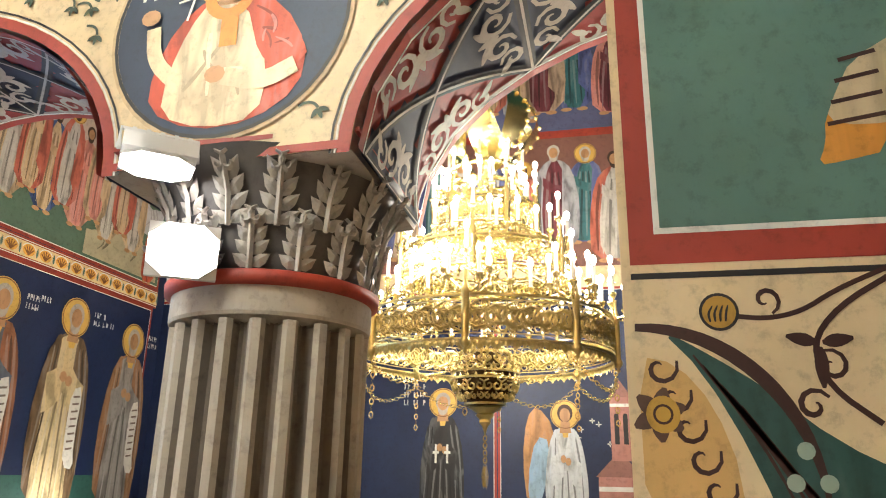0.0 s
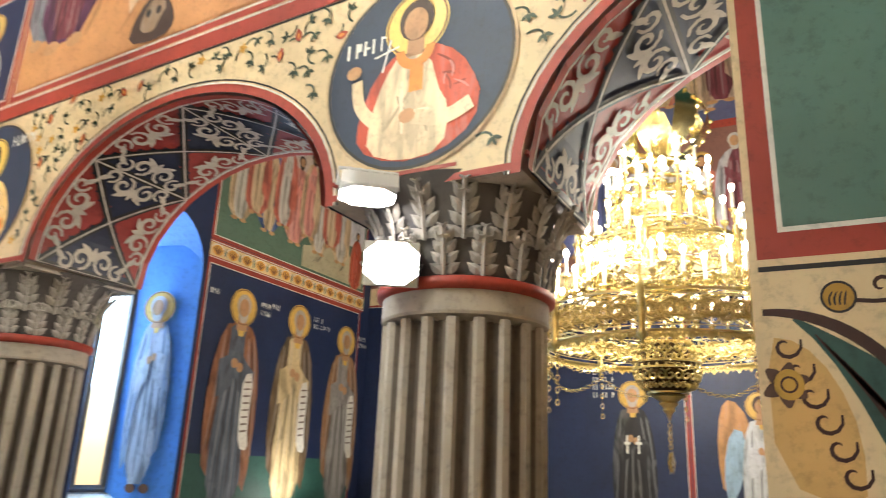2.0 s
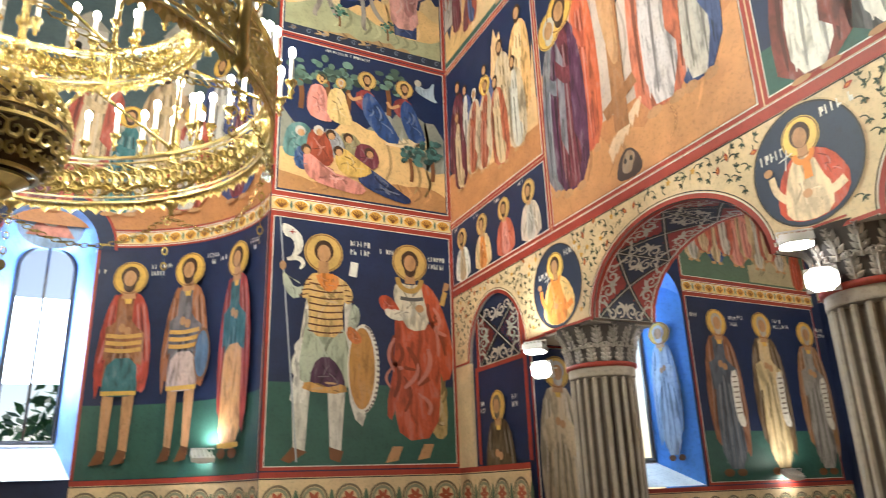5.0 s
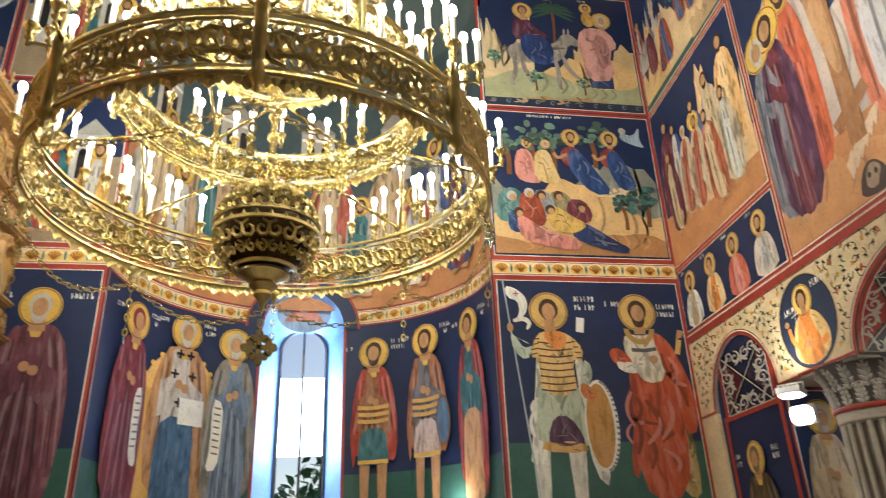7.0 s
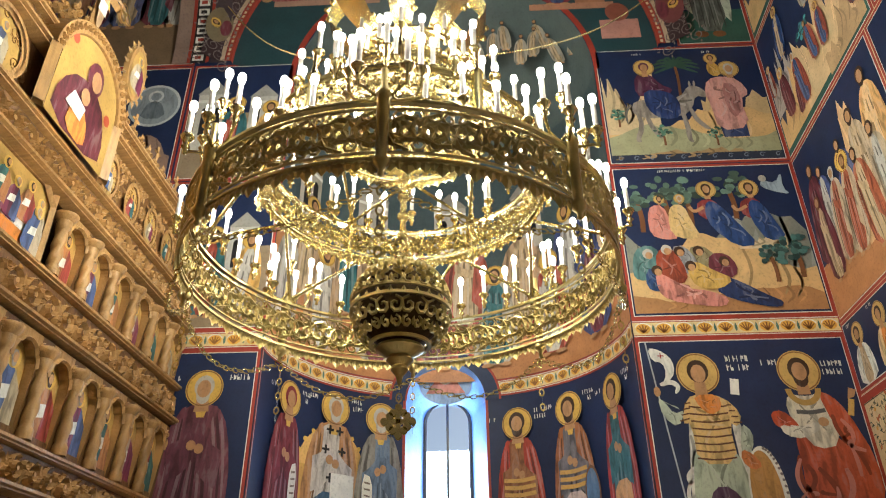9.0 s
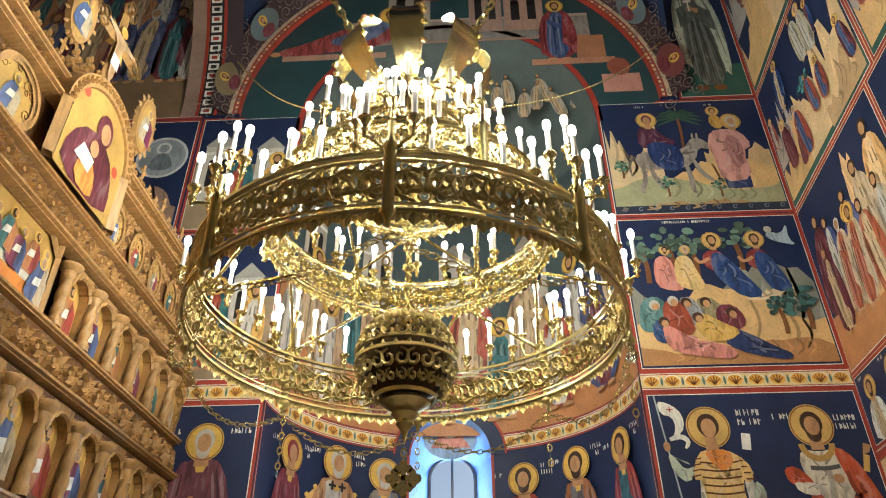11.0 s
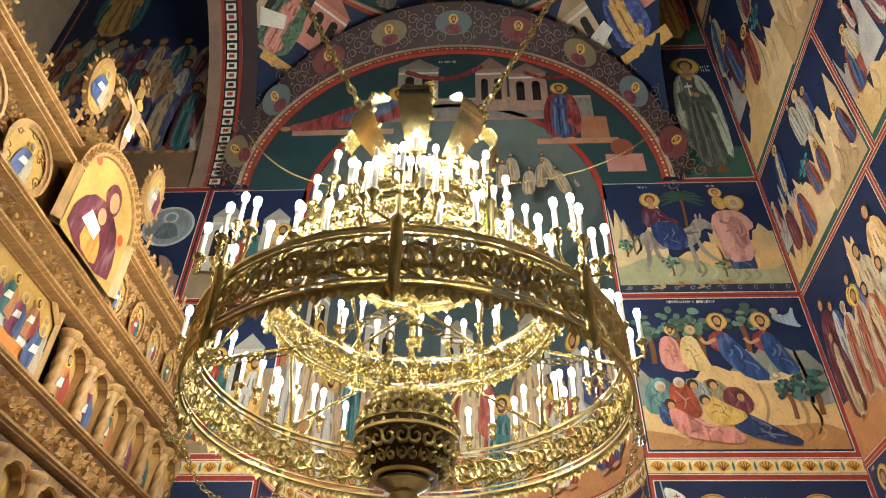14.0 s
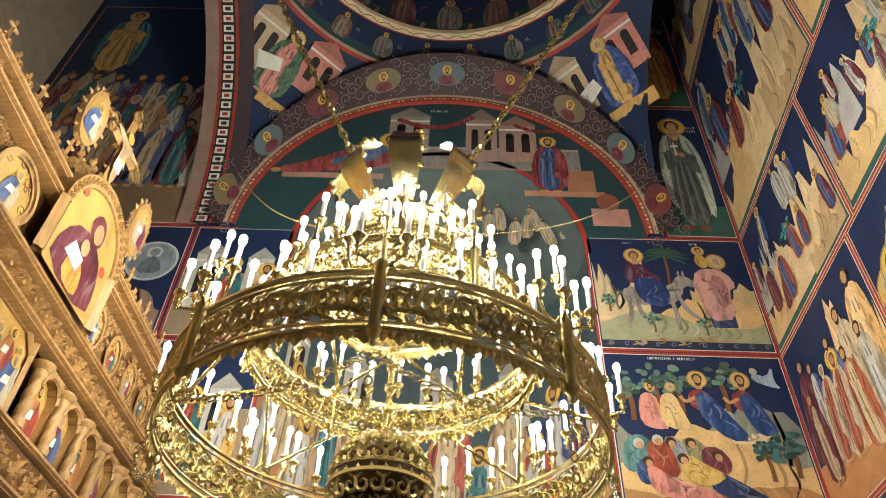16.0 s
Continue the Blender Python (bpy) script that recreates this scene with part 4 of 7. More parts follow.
def bare_head(e, w, u, v, r, d, beard=True, hair=HAIR):
    b = Build()
    shape(b, w, [(u - 0.3 * r, v - 1.15 * r), (u + 0.3 * r, v - 1.15 * r), (u + 0.24 * r, v - 0.3 * r), (u - 0.24 * r, v - 0.3 * r)], d, paint(SKIN))
    halo(b, w, u, v, r, d - 0.004, (0.62, 0.40, 0.13))
    head(b, w, u, v, 0.86 * r, d + 0.006, hair, beard)
    return b.make("painted_head", e)


# soldier with banner and shield
b = Build()
for x, sg in ((-1.52, -1), (-1.20, 1)):
    shape(b, north, [(x - 0.05, 1.80), (x + 0.05, 1.80), (x + 0.08, 2.32), (x - 0.08, 2.32)], 0.018, paint((0.66, 0.64, 0.58), 0.5))
    shape(b, north, [(x - 0.06, 1.84), (x - 0.10 + 0.05 * sg, 1.74), (x - 0.02 + 0.06 * sg, 1.71), (x + 0.07, 1.80)], 0.022, paint(BROWN))
b.make("painted_leg", e)
panel_cloth(e, "painted_cloak", north, [
    (WHITE, 0.020, [(-1.47, 3.30), (-1.52, 2.90), (-1.60, 2.30), (-1.62, 2.20), (-1.46, 2.20), (-1.42, 2.70), (-1.40, 3.10)]),
    (WHITE, 0.020, [(-1.14, 3.24), (-1.04, 3.06), (-0.96, 2.45), (-0.92, 1.98), (-1.06, 2.10), (-1.12, 2.60)])])
panel_cloth(e, "painted_armour", north, [
    ((0.46, 0.52, 0.40), 0.024, [(-1.48, 2.98), (-1.16, 2.98), (-1.02, 2.40), (-1.14, 2.32), (-1.44, 2.34), (-1.56, 2.42)]),
    ((0.08, 0.03, 0.07), 0.028, [(-1.45, 2.42), (-1.38, 2.60), (-1.24, 2.60), (-1.13, 2.44), (-1.12, 2.30), (-1.42, 2.28)]),
    ((0.62, 0.34, 0.10), 0.030, [(-1.52, 2.30), (-1.10, 2.28), (-1.12, 2.38), (-1.30, 2.33), (-1.48, 2.40)]),
    ((0.74, 0.50, 0.20), 0.032, [(-1.48, 3.34), (-1.34, 3.38), (-1.16, 3.34), (-1.04, 3.20), (-1.08, 3.08), (-1.16, 3.12), (-1.14, 2.78), (-1.47, 2.78), (-1.47, 3.12), (-1.55, 3.12)]),
    ((0.50, 0.56, 0.46), 0.036, [(-1.50, 3.24), (-1.58, 3.08), (-1.70, 3.18), (-1.72, 3.36), (-1.66, 3.30), (-1.60, 3.20)]),
    ((0.50, 0.56, 0.46), 0.036, [(-1.06, 3.12), (-0.98, 3.04), (-1.00, 2.90), (-1.10, 2.80), (-1.10, 2.94)]),
    (ORANGE, 0.040, [(-1.42, 3.36), (-1.20, 3.37), (-1.19, 3.24), (-1.30, 3.18), (-1.38, 3.26)]),
    ((0.62, 0.20, 0.06), 0.040, [(-1.10, 2.90), (-1.02, 2.86), (-0.95, 2.76), (-1.04, 2.72), (-1.12, 2.80)])])
b = Build()
for k in range(8):                                   # stripes of the tunic
    v = 2.83 + k * 0.062
    ribbon(b, north, [(-1.47, v), (-1.31, v - 0.02), (-1.15, v)], 0.014, 0.038, paint((0.14, 0.05, 0.02)), 0, False)
for k in range(4):
    ribbon(b, north, [(-1.56 + 0.02 * k, 3.14 + 0.05 * k), (-1.48 + 0.01 * k, 3.16 + 0.045 * k)], 0.012, 0.038, paint((0.14, 0.05, 0.02)), 0, False)
    ribbon(b, north, [(-1.12 - 0.01 * k, 3.12 + 0.05 * k), (-1.05 - 0.02 * k, 3.12 + 0.05 * k)], 0.012, 0.038, paint((0.14, 0.05, 0.02)), 0, False)
oval(b, north, -1.715, 3.40, 0.03, 0.045, 0.040, paint(SKIN), 10)
b.make("painted_stripes", e)
b = Build()
oval(b, north, -0.95, 2.52, 0.155, 0.40, 0.030, paint(WHITE), 30)
oval(b, north, -0.965, 2.52, 0.125, 0.365, 0.033, paint((0.52, 0.26, 0.07), 0.5), 30)
for k in range(22):
    a = -1.4 + 2.8 * k / 21
    oval(b, north, -0.95 + 0.142 * math.cos(a), 2.52 + 0.385 * math.sin(a), 0.012, 0.012, 0.036, paint((0.20, 0.16, 0.16)), 8)
b.make("painted_shield", e)
b = Build()
ribbon(b, north, [(-1.54, 1.72), (-1.70, 3.30), (-1.755, 3.86)], 0.014, 0.034, paint((0.40, 0.44, 0.50)), 0, False)
shape(b, north, [(-1.745, 3.80), (-1.66, 3.79), (-1.56, 3.72), (-1.53, 3.62), (-1.56, 3.52), (-1.66, 3.46), (-1.61, 3.56), (-1.63, 3.66), (-1.72, 3.68)], 0.038, paint(WHITE, 0.3))
ribbon(b, north, [(-1.68, 3.46), (-1.58, 3.49), (-1.52, 3.44), (-1.56, 3.38)], 0.045, 0.038, paint(WHITE, 0.3))
rect(b, north, -1.665, 3.72, -1.61, 3.73, 0.041, paint((0.4, 0.04, 0.03)))
rect(b, north, -1.642, 3.70, -1.633, 3.75, 0.041, paint((0.4, 0.04, 0.03)))
ribbon(b, north, [(-1.06, 3.36), (-1.04, 3.50)], 0.075, 0.036, paint(WHITE), 0, False)
b.make("painted_banner", e)
bare_head(e, north, -1.34, 3.56, 0.185, 0.034, False)
# martyr in a red cloak
b = Build()
for x, y in ((-0.64, 1.74), (-0.33, 1.76)):
    shape(b, north, [(x - 0.10, y - 0.04), (x + 0.02, y - 0.02), (x + 0.07, y + 0.10), (x - 0.03, y + 0.10)], 0.018, paint(SKIN))
b.make("painted_foot", e)
panel_cloth(e, "painted_robe", north, [
    ((0.42, 0.30, 0.12), 0.018, [(-0.24, 2.80), (-0.14, 2.62), (-0.10, 1.96), (-0.20, 1.88), (-0.30, 2.0)]),
    ((0.48, 0.085, 0.035), 0.022, [(-0.62, 3.05), (-0.20, 2.98), (-0.16, 2.5), (-0.22, 1.92), (-0.58, 1.88), (-0.66, 2.2), (-0.60, 2.6)]),
    ((0.42, 0.07, 0.03), 0.024, [(-0.64, 3.06), (-0.56, 3.0), (-0.58, 2.5), (-0.66, 2.05), (-0.74, 2.12), (-0.64, 2.6)]),
    ((0.66, 0.60, 0.48), 0.026, [(-0.62, 3.36), (-0.48, 3.33), (-0.34, 3.36), (-0.26, 3.25), (-0.28, 2.92), (-0.48, 2.88), (-0.58, 3.02), (-0.66, 3.22)]),
    ((0.52, 0.09, 0.035), 0.030, [(-0.37, 3.38), (-0.26, 3.34), (-0.16, 3.20), (-0.03, 2.80), (0.0 - 0.05, 2.46), (-0.18, 2.42), (-0.20, 2.86), (-0.30, 3.08)]),
    ((0.50, 0.08, 0.03), 0.032, [(-0.80, 3.20), (-0.70, 3.22), (-0.60, 3.12), (-0.58, 3.04), (-0.72, 3.05), (-0.79, 3.10)]),
    ((0.70, 0.66, 0.56), 0.034, [(-0.75, 3.10), (-0.60, 3.06), (-0.42, 3.12), (-0.40, 3.06), (-0.56, 2.97), (-0.72, 3.0)])])
b = Build()
ring(b, north, -0.48, 3.40, 0.10, 0.15, 0.036, paint((0.50, 0.30, 0.08)), 16, math.pi, 2 * math.pi)
ribbon(b, north, [(-0.58, 3.20), (-0.45, 3.19), (-0.34, 3.21)], 0.035, 0.036, paint((0.10, 0.10, 0.10)), 0, False)
oval(b, north, -0.38, 3.11, 0.045, 0.04, 0.040, paint(SKIN), 10)
ribbon(b, north, [(-0.14, 3.16), (-0.10, 3.30)], 0.05, 0.036, paint((0.62, 0.38, 0.10), 0.5), 0, False)
shape(b, north, [(-0.13, 3.30), (-0.10, 3.40), (-0.04, 3.38), (-0.07, 3.32)], 0.038, paint(SKIN))
b.make("painted_sleeve", e)
bare_head(e, north, -0.475, 3.56, 0.185, 0.036, True)
inscription(e, north, -1.08, 3.66, 6, 0.055)
inscription(e, north, -0.78, 3.62, 5, 0.05, 1)
inscription(e, north, -0.27, 3.60, 6, 0.05)

e = mural("fresco of sleeping figures in a garden on sand and navy")
field(e, north, -1.84, 4.085, 0.0, 5.79, NAVY)
hills(e, north, -1.79, -0.05, 4.14, 5.28, (0.24, 0.24, 0.20), 3, 0.014, 0.15)
hills(e, north, -1.0, -0.05, 4.14, 5.20, (0.32, 0.32, 0.28), 31, 0.0145, 0.35)
hills(e, north, -1.79, -0.05, 4.14, 5.02, SAND, 5, 0.018, 0.12)
hills(e, north, -1.79, -0.05, 4.14, 4.42, (0.44, 0.22, 0.09), 41, 0.020, 0.25)
for k, (u, v) in enumerate(((-1.60, 5.0), (-1.34, 5.08), (-1.12, 5.05), (-0.68, 5.12))):
    tree(e, north, u, v, 0.56, 0.022 + 0.012 * (k % 2), (0.06, 0.10, 0.08))
hills(e, north, -0.72, -0.26, 4.78, 5.0, (0.74, 0.58, 0.36), 9, 0.040, 0.5)
for k, (u, c) in enumerate(((-1.42, PINK), (-1.22, (0.66, 0.46, 0.20)))):
    panel_cloth(e, "painted_robe", north, [(c, 0.044 + 0.003 * k, [(u - 0.07, 5.30), (u + 0.05, 5.30), (u + 0.10, 5.10), (u + 0.16, 4.92), (u + 0.02, 4.90), (u - 0.12, 4.96), (u - 0.12, 5.18)])])
    bare_head(e, north, u + 0.02, 5.37, 0.055, 0.050, True, GREY if k else HAIR)
for u, lean, foot in ((-0.92, 0.30, 4.80), (-0.50, 0.10, 4.86)):
    panel_cloth(e, "painted_robe", north, [
        ((0.26, 0.04, 0.04), 0.046, [(u - 0.10, 5.34), (u + 0.06, 5.36), (u + 0.12, 5.16), (u - 0.04, 5.10), (u - 0.14, 5.20)]),
        ((0.02, 0.06, 0.20), 0.049, [(u - 0.02, 5.34), (u + 0.09, 5.30), (u + 0.16 + 0.3 * lean, 5.05), (u + 0.18 + lean * 0.7, foot + 0.02), (u + lean * 0.6, foot), (u - 0.02, 5.02), (u - 0.06, 5.18)])])
    bare_head(e, north, u, 5.47, 0.10, 0.052)
    b = Build()
    ribbon(b, north, [(u - 0.06, 5.26), (u - 0.16, 5.20), (u - 0.20, 5.27)], 0.035, 0.055, paint(SKIN), 0, False)
    b.make("painted_arm", e)
b = Build()
shape(b, north, [(-0.36, 5.56), (-0.22, 5.52), (-0.14, 5.66), (-0.16, 5.46), (-0.10, 5.38), (-0.26, 5.42), (-0.38, 5.48)], 0.046, paint((0.36, 0.44, 0.52), 0.6))
oval(b, north, -0.34, 5.58, 0.04, 0.04, 0.049, paint((0.45, 0.40, 0.34)), 12)
b.make("painted_angel", e)
for item in (
    ((0.10, 0.22, 0.22), 0.046, [(-1.76, 4.62), (-1.72, 4.80), (-1.58, 4.86), (-1.48, 4.78), (-1.50, 4.54), (-1.66, 4.46), (-1.76, 4.50)]),
    ((0.28, 0.24, 0.13), 0.047, [(-1.22, 4.80), (-1.08, 4.84), (-0.96, 4.72), (-1.0, 4.60), (-1.18, 4.58)]),
    ((0.30, 0.31, 0.34), 0.049, [(-1.38, 4.82), (-1.24, 4.84), (-1.14, 4.66), (-1.16, 4.52), (-1.34, 4.54)]),
    ((0.16, 0.03, 0.05), 0.050, [(-1.02, 4.74), (-0.86, 4.74), (-0.78, 4.60), (-0.82, 4.48), (-1.0, 4.46), (-1.06, 4.58)]),
    ((0.36, 0.07, 0.035), 0.052, [(-1.52, 4.78), (-1.38, 4.82), (-1.28, 4.66), (-1.26, 4.44), (-1.44, 4.42), (-1.54, 4.56)])):
    panel_cloth(e, "sleeping_figure", north, [item])
panel_cloth(e, "sleeping_figure", north, [
    ((0.02, 0.06, 0.18), 0.056, [(-1.64, 4.58), (-1.54, 4.60), (-1.48, 4.40), (-1.56, 4.34), (-1.66, 4.40)]),
    (PINK, 0.058, [(-1.56, 4.56), (-1.44, 4.50), (-1.30, 4.38), (-1.06, 4.34), (-0.92, 4.26), (-0.98, 4.18), (-1.20, 4.20), (-1.48, 4.26), (-1.56, 4.36)])])
panel_cloth(e, "sleeping_figure", north, [
    ((0.02, 0.04, 0.13), 0.060, [(-0.94, 4.50), (-0.80, 4.44), (-0.56, 4.28), (-0.44, 4.22), (-0.48, 4.16), (-0.64, 4.18), (-0.92, 4.26), (-1.04, 4.36)]),
    ((0.60, 0.38, 0.10), 0.063, [(-1.26, 4.62), (-1.16, 4.66), (-1.02, 4.56), (-0.84, 4.46), (-0.98, 4.36), (-1.14, 4.36), (-1.24, 4.44)])])
for u, v, c in ((-1.60, 4.74, GREY), (-1.42, 4.78, GREY), (-1.30, 4.76, HAIR), (-1.12, 4.76, HAIR), (-0.90, 4.64, HAIR), (-1.54, 4.56, HAIR), (-1.22, 4.60, HAIR)):
    b = Build()
    oval(b, north, u, v + 0.01, 0.052, 0.055, 0.066, paint(c), 12)
    oval(b, north, u + 0.008, v - 0.008, 0.034, 0.038, 0.069, paint(SKIN, 0.4), 12)
    b.make("painted_head", e)
tree(e, north, -0.44, 4.42, 0.42, 0.048, (0.03, 0.075, 0.07))
tree(e, north, -0.20, 4.46, 0.50, 0.050, (0.03, 0.075, 0.07))
inscription(e, north, -1.36, 5.70, 26, 0.03, 1)

e = mural("fresco of a rider on a donkey before pale hills")
field(e, north, -1.84, 5.80, 0.0, 7.43, NAVY, d=0.004)
hills(e, north, -0.75, -0.05, 5.92, 6.95, (0.60, 0.42, 0.22), 2, 0.015, 0.3)
hills(e, north, -1.79, -0.05, 5.92, 6.66, SAND, 22, 0.016, 0.2)
hills(e, north, -1.79, -1.22, 6.2, 7.12, (0.66, 0.50, 0.30), 8, 0.02, 0.45)
hills(e, north, -1.79, -0.05, 5.92, 6.34, (0.36, 0.36, 0.22), 6, 0.021, 0.2)
hills(e, north, -1.79, -0.05, 5.86, 6.02, (0.40, 0.26, 0.13), 61, 0.022, 0.6, 26)
b = Build()
rect(b, north, -1.79, 5.84, -0.05, 5.93, 0.024, paint((0.02, 0.03, 0.06)))
for k in range(11):
    ribbon(b, north, spiral(-1.70 + 0.16 * k, 5.885, 0.032, 0.5, 1.1, 9), 0.010, 0.026, paint((0.20, 0.25, 0.34)))
b.make("painted_stream", e)
b = Build()
DONKEY = (0.30, 0.26, 0.23)
draped(b, north, [(-1.52, 6.52), (-1.46, 6.66), (-1.20, 6.66), (-0.96, 6.68), (-0.86, 6.84), (-0.76, 6.84), (-0.64, 6.70), (-0.68, 6.66), (-0.80, 6.70), (-0.86, 6.52), (-0.98, 6.42), (-1.24, 6.40), (-1.44, 6.42)], 0.026, DONKEY, 3)
for u, v0, v1, q in ((-1.45, 6.5, 6.10, -0.05), (-1.36, 6.46, 6.14, 0.10), (-0.98, 6.5, 6.08, 0.02), (-0.88, 6.52, 6.24, 0.12)):
    ribbon(b, north, [(u, v0), (u + 0.03, (v0 + v1) / 2), (u + q, v1 + 0.02), (u + q + 0.04, v1)], 0.055, 0.025, paint(DONKEY, 0.6))
for q in (-0.84, -0.79):
    leaf(b, north, q, 6.82, 1.5, 0.10, 0.035, 0.028, paint(DONKEY))
ribbon(b, north, [(-1.50, 6.60), (-1.58, 6.50), (-1.57, 6.34)], 0.03, 0.025, paint(tint(DONKEY, 0.5)))
b.make("painted_donkey", e)
panel_cloth(e, "painted_robe", north, [
    ((0.10, 0.025, 0.06), 0.034, [(-1.42, 7.02), (-1.26, 7.04), (-1.14, 6.86), (-1.02, 6.80), (-1.08, 6.72), (-1.28, 6.70), (-1.44, 6.72)]),
    ((0.02, 0.045, 0.16), 0.037, [(-1.34, 6.80), (-1.10, 6.78), (-0.98, 6.64), (-1.0, 6.40), (-1.18, 6.38), (-1.30, 6.46), (-1.36, 6.62)])])
bare_head(e, north, -1.30, 7.12, 0.115, 0.042, False, (0.12, 0.03, 0.06))
panel_cloth(e, "painted_robe", north, [
    ((0.03, 0.05, 0.14), 0.034, [(-0.62, 6.30), (-0.34, 6.30), (-0.34, 6.12), (-0.60, 6.12)]),
    ((0.60, 0.30, 0.27), 0.037, [(-0.64, 6.92), (-0.46, 6.96), (-0.30, 6.90), (-0.22, 6.70), (-0.34, 6.62), (-0.30, 6.24), (-0.64, 6.20), (-0.66, 6.56), (-0.70, 6.72)]),
    ((0.40, 0.17, 0.16), 0.040, [(-0.50, 6.86), (-0.36, 6.84), (-0.32, 6.60), (-0.42, 6.34), (-0.50, 6.50)])])
bare_head(e, north, -0.38, 7.06, 0.115, 0.044, True, GREY)
panel_cloth(e, "painted_robe", north, [((0.62, 0.36, 0.08), 0.048, [(-0.60, 7.16), (-0.50, 7.16), (-0.46, 7.00), (-0.54, 6.94), (-0.62, 7.02)])])
bare_head(e, north, -0.55, 7.22, 0.075, 0.050, False)
b = Build()
ribbon(b, north, [(-0.96, 6.66), (-0.94, 6.95), (-0.95, 7.14)], 0.03, 0.022, paint(BROWN), 0, False)
for k in range(11):
    a = -0.5 + 4.1 * k / 10
    ribbon(b, north, [(-0.95, 7.14), (-0.95 + 0.14 * math.cos(a), 7.15 + 0.13 * math.sin(a)), (-0.95 + 0.27 * math.cos(a), 7.10 + 0.15 * math.sin(a))], 0.035, 0.023 + 0.0004 * k, paint((0.035, 0.085, 0.06)))
b.make("painted_palm", e)
tree(e, north, -1.22, 6.04, 0.26, 0.028)
tree(e, north, -0.68, 6.02, 0.24, 0.028)
tree(e, north, -1.66, 6.3, 0.26, 0.028)
inscription(e, north, -1.40, 7.32, 6, 0.03, 1)
inscription(e, north, -0.62, 7.32, 5, 0.03, 1)

for v0, v1, c1, c2 in ((7.44, 10.02, (0.10, 0.11, 0.10), (0.50, 0.55, 0.45)), (10.03, 12.6, OCHRE, (0.45, 0.10, 0.05))):
    e = mural("tall fresco of a standing saint on navy above green")
    field(e, north, -0.86, v0, 0.0, v1, NAVY, split=0.55, lowcol=GREEN)
    saint(north, -0.42, v0 + 0.14, 2.28, c1, c2, e, beard=False, d0=0.016, hold="cross")
    inscription(e, north, -0.22, v0 + 2.1, 4, 0.05)

# left flat panel, partly behind the altar screen
e = mural("fresco of a standing apostle in a purple cloak on dark blue")
field(e, north, -7.2, 1.655, -5.23, 3.895, NAVY, split=0.72, lowcol=GREEN)
saint(north, -5.70, 1.75, 2.03, (0.15, 0.045, 0.07), (0.17, 0.05, 0.075), e, hair=GREY, d0=0.016, wide=1.25)
inscription(e, north, -5.48, 3.60, 6, 0.05, 1)
inscription(e, north, -6.05, 3.60, 4, 0.05, 1)
for v0, v1 in ((4.085, 5.79), (5.80, 7.43)):
    e = mural("fresco panel with buildings and figures beside the apse")
    field(e, north, -6.42, v0, -5.23, v1, NAVY, split=0.9, lowcol=(0.30, 0.22, 0.14))
    building(e, north, -6.3, v0 + 0.4, 0.34, 1.0, 0.018, (0.55, 0.52, 0.46))
    building(e, north, -5.7, v0 + 0.5, 0.3, 0.8, 0.018, (0.50, 0.48, 0.44))
    person(e, north, -5.85, v0 + 0.15, 1.0, (0.4, 0.08, 0.05), TEAL, 0, True, 0.03)
    person(e, north, -5.50, v0 + 0.12, 0.95, GREY, OCHRE, 0.05, True, 0.03)
e = mural("fresco of a round shield icon on navy with rocks below")
field(e, north, -7.6, 5.80, -6.44, 7.43, NAVY)
hills(e, north, -7.5, -6.5, 5.86, 6.5, (0.32, 0.20, 0.15), 4)
b = Build()
oval(b, north, -6.80, 6.85, 0.30, 0.30, 0.02, paint((0.30, 0.34, 0.38), 0.4), 32)
ring(b, north, -6.80, 6.85, 0.27, 0.30, 0.023, paint((0.55, 0.58, 0.6)), 32)
ring(b, north, -6.80, 6.98, 0.06, 0.09, 0.026, paint((0.6, 0.63, 0.65)), 20)
shape(b, north, [(-6.95, 6.66), (-6.65, 6.66), (-6.70, 6.86), (-6.80, 6.93), (-6.90, 6.86)], 0.026, paint((0.14, 0.17, 0.2), 0.6))
b.make("painted_disc", e)
e = mural("fresco of a crowd of saints in coloured robes on navy")
field(e, north, -9.4, 7.44, -6.44, 12.6, NAVY, split=1.0, lowcol=(0.22, 0.14, 0.08))
rng = random.Random(4)
hills(e, north, -9.3, -6.5, 9.3, 10.8, (0.36, 0.30, 0.22), 7, 0.016, 0.5, 22)
for row in range(3):
    for k in range(8):
        person(e, north, -9.1 + 0.34 * k + 0.1 * (row % 2) + rng.uniform(-0.05, 0.05), 9.2 - row * 0.55, 1.45, rng.choice((WINE, GREY, STONE, TEAL)), rng.choice(((0.40, 0.40, 0.28), WINE, (0.10, 0.12, 0.25), (0.42, 0.20, 0.10), (0.50, 0.42, 0.30))), rng.uniform(-0.04, 0.04), False, 0.022 + 0.016 * row, rng.choice((HAIR, GREY, BROWN)))
saint(north, -8.7, 10.6, 1.9, OCHRE, TEAL, e, beard=False, d0=0.02, wide=1.6)

# cornice bands and dado
b = Build()
border_band(b, north, -1.84, 0.0, 3.895, 4.085, 0.008)
border_band(b, north, -7.2, -5.23, 3.895, 4.085, 0.008)
structure(b.make("trim_north"), "cream and gold painted cornice band", "trim")
b = Build()
border_band(b, apse, -2.62, -0.60, 3.895, 4.085, 0.008, 0.18, 0.12)
border_band(b, apse, 0.50, 2.62, 3.895, 4.085, 0.008, 0.18, 0.12)
structure(b.make("trim_apse"), "cream and gold painted cornice band", "trim")


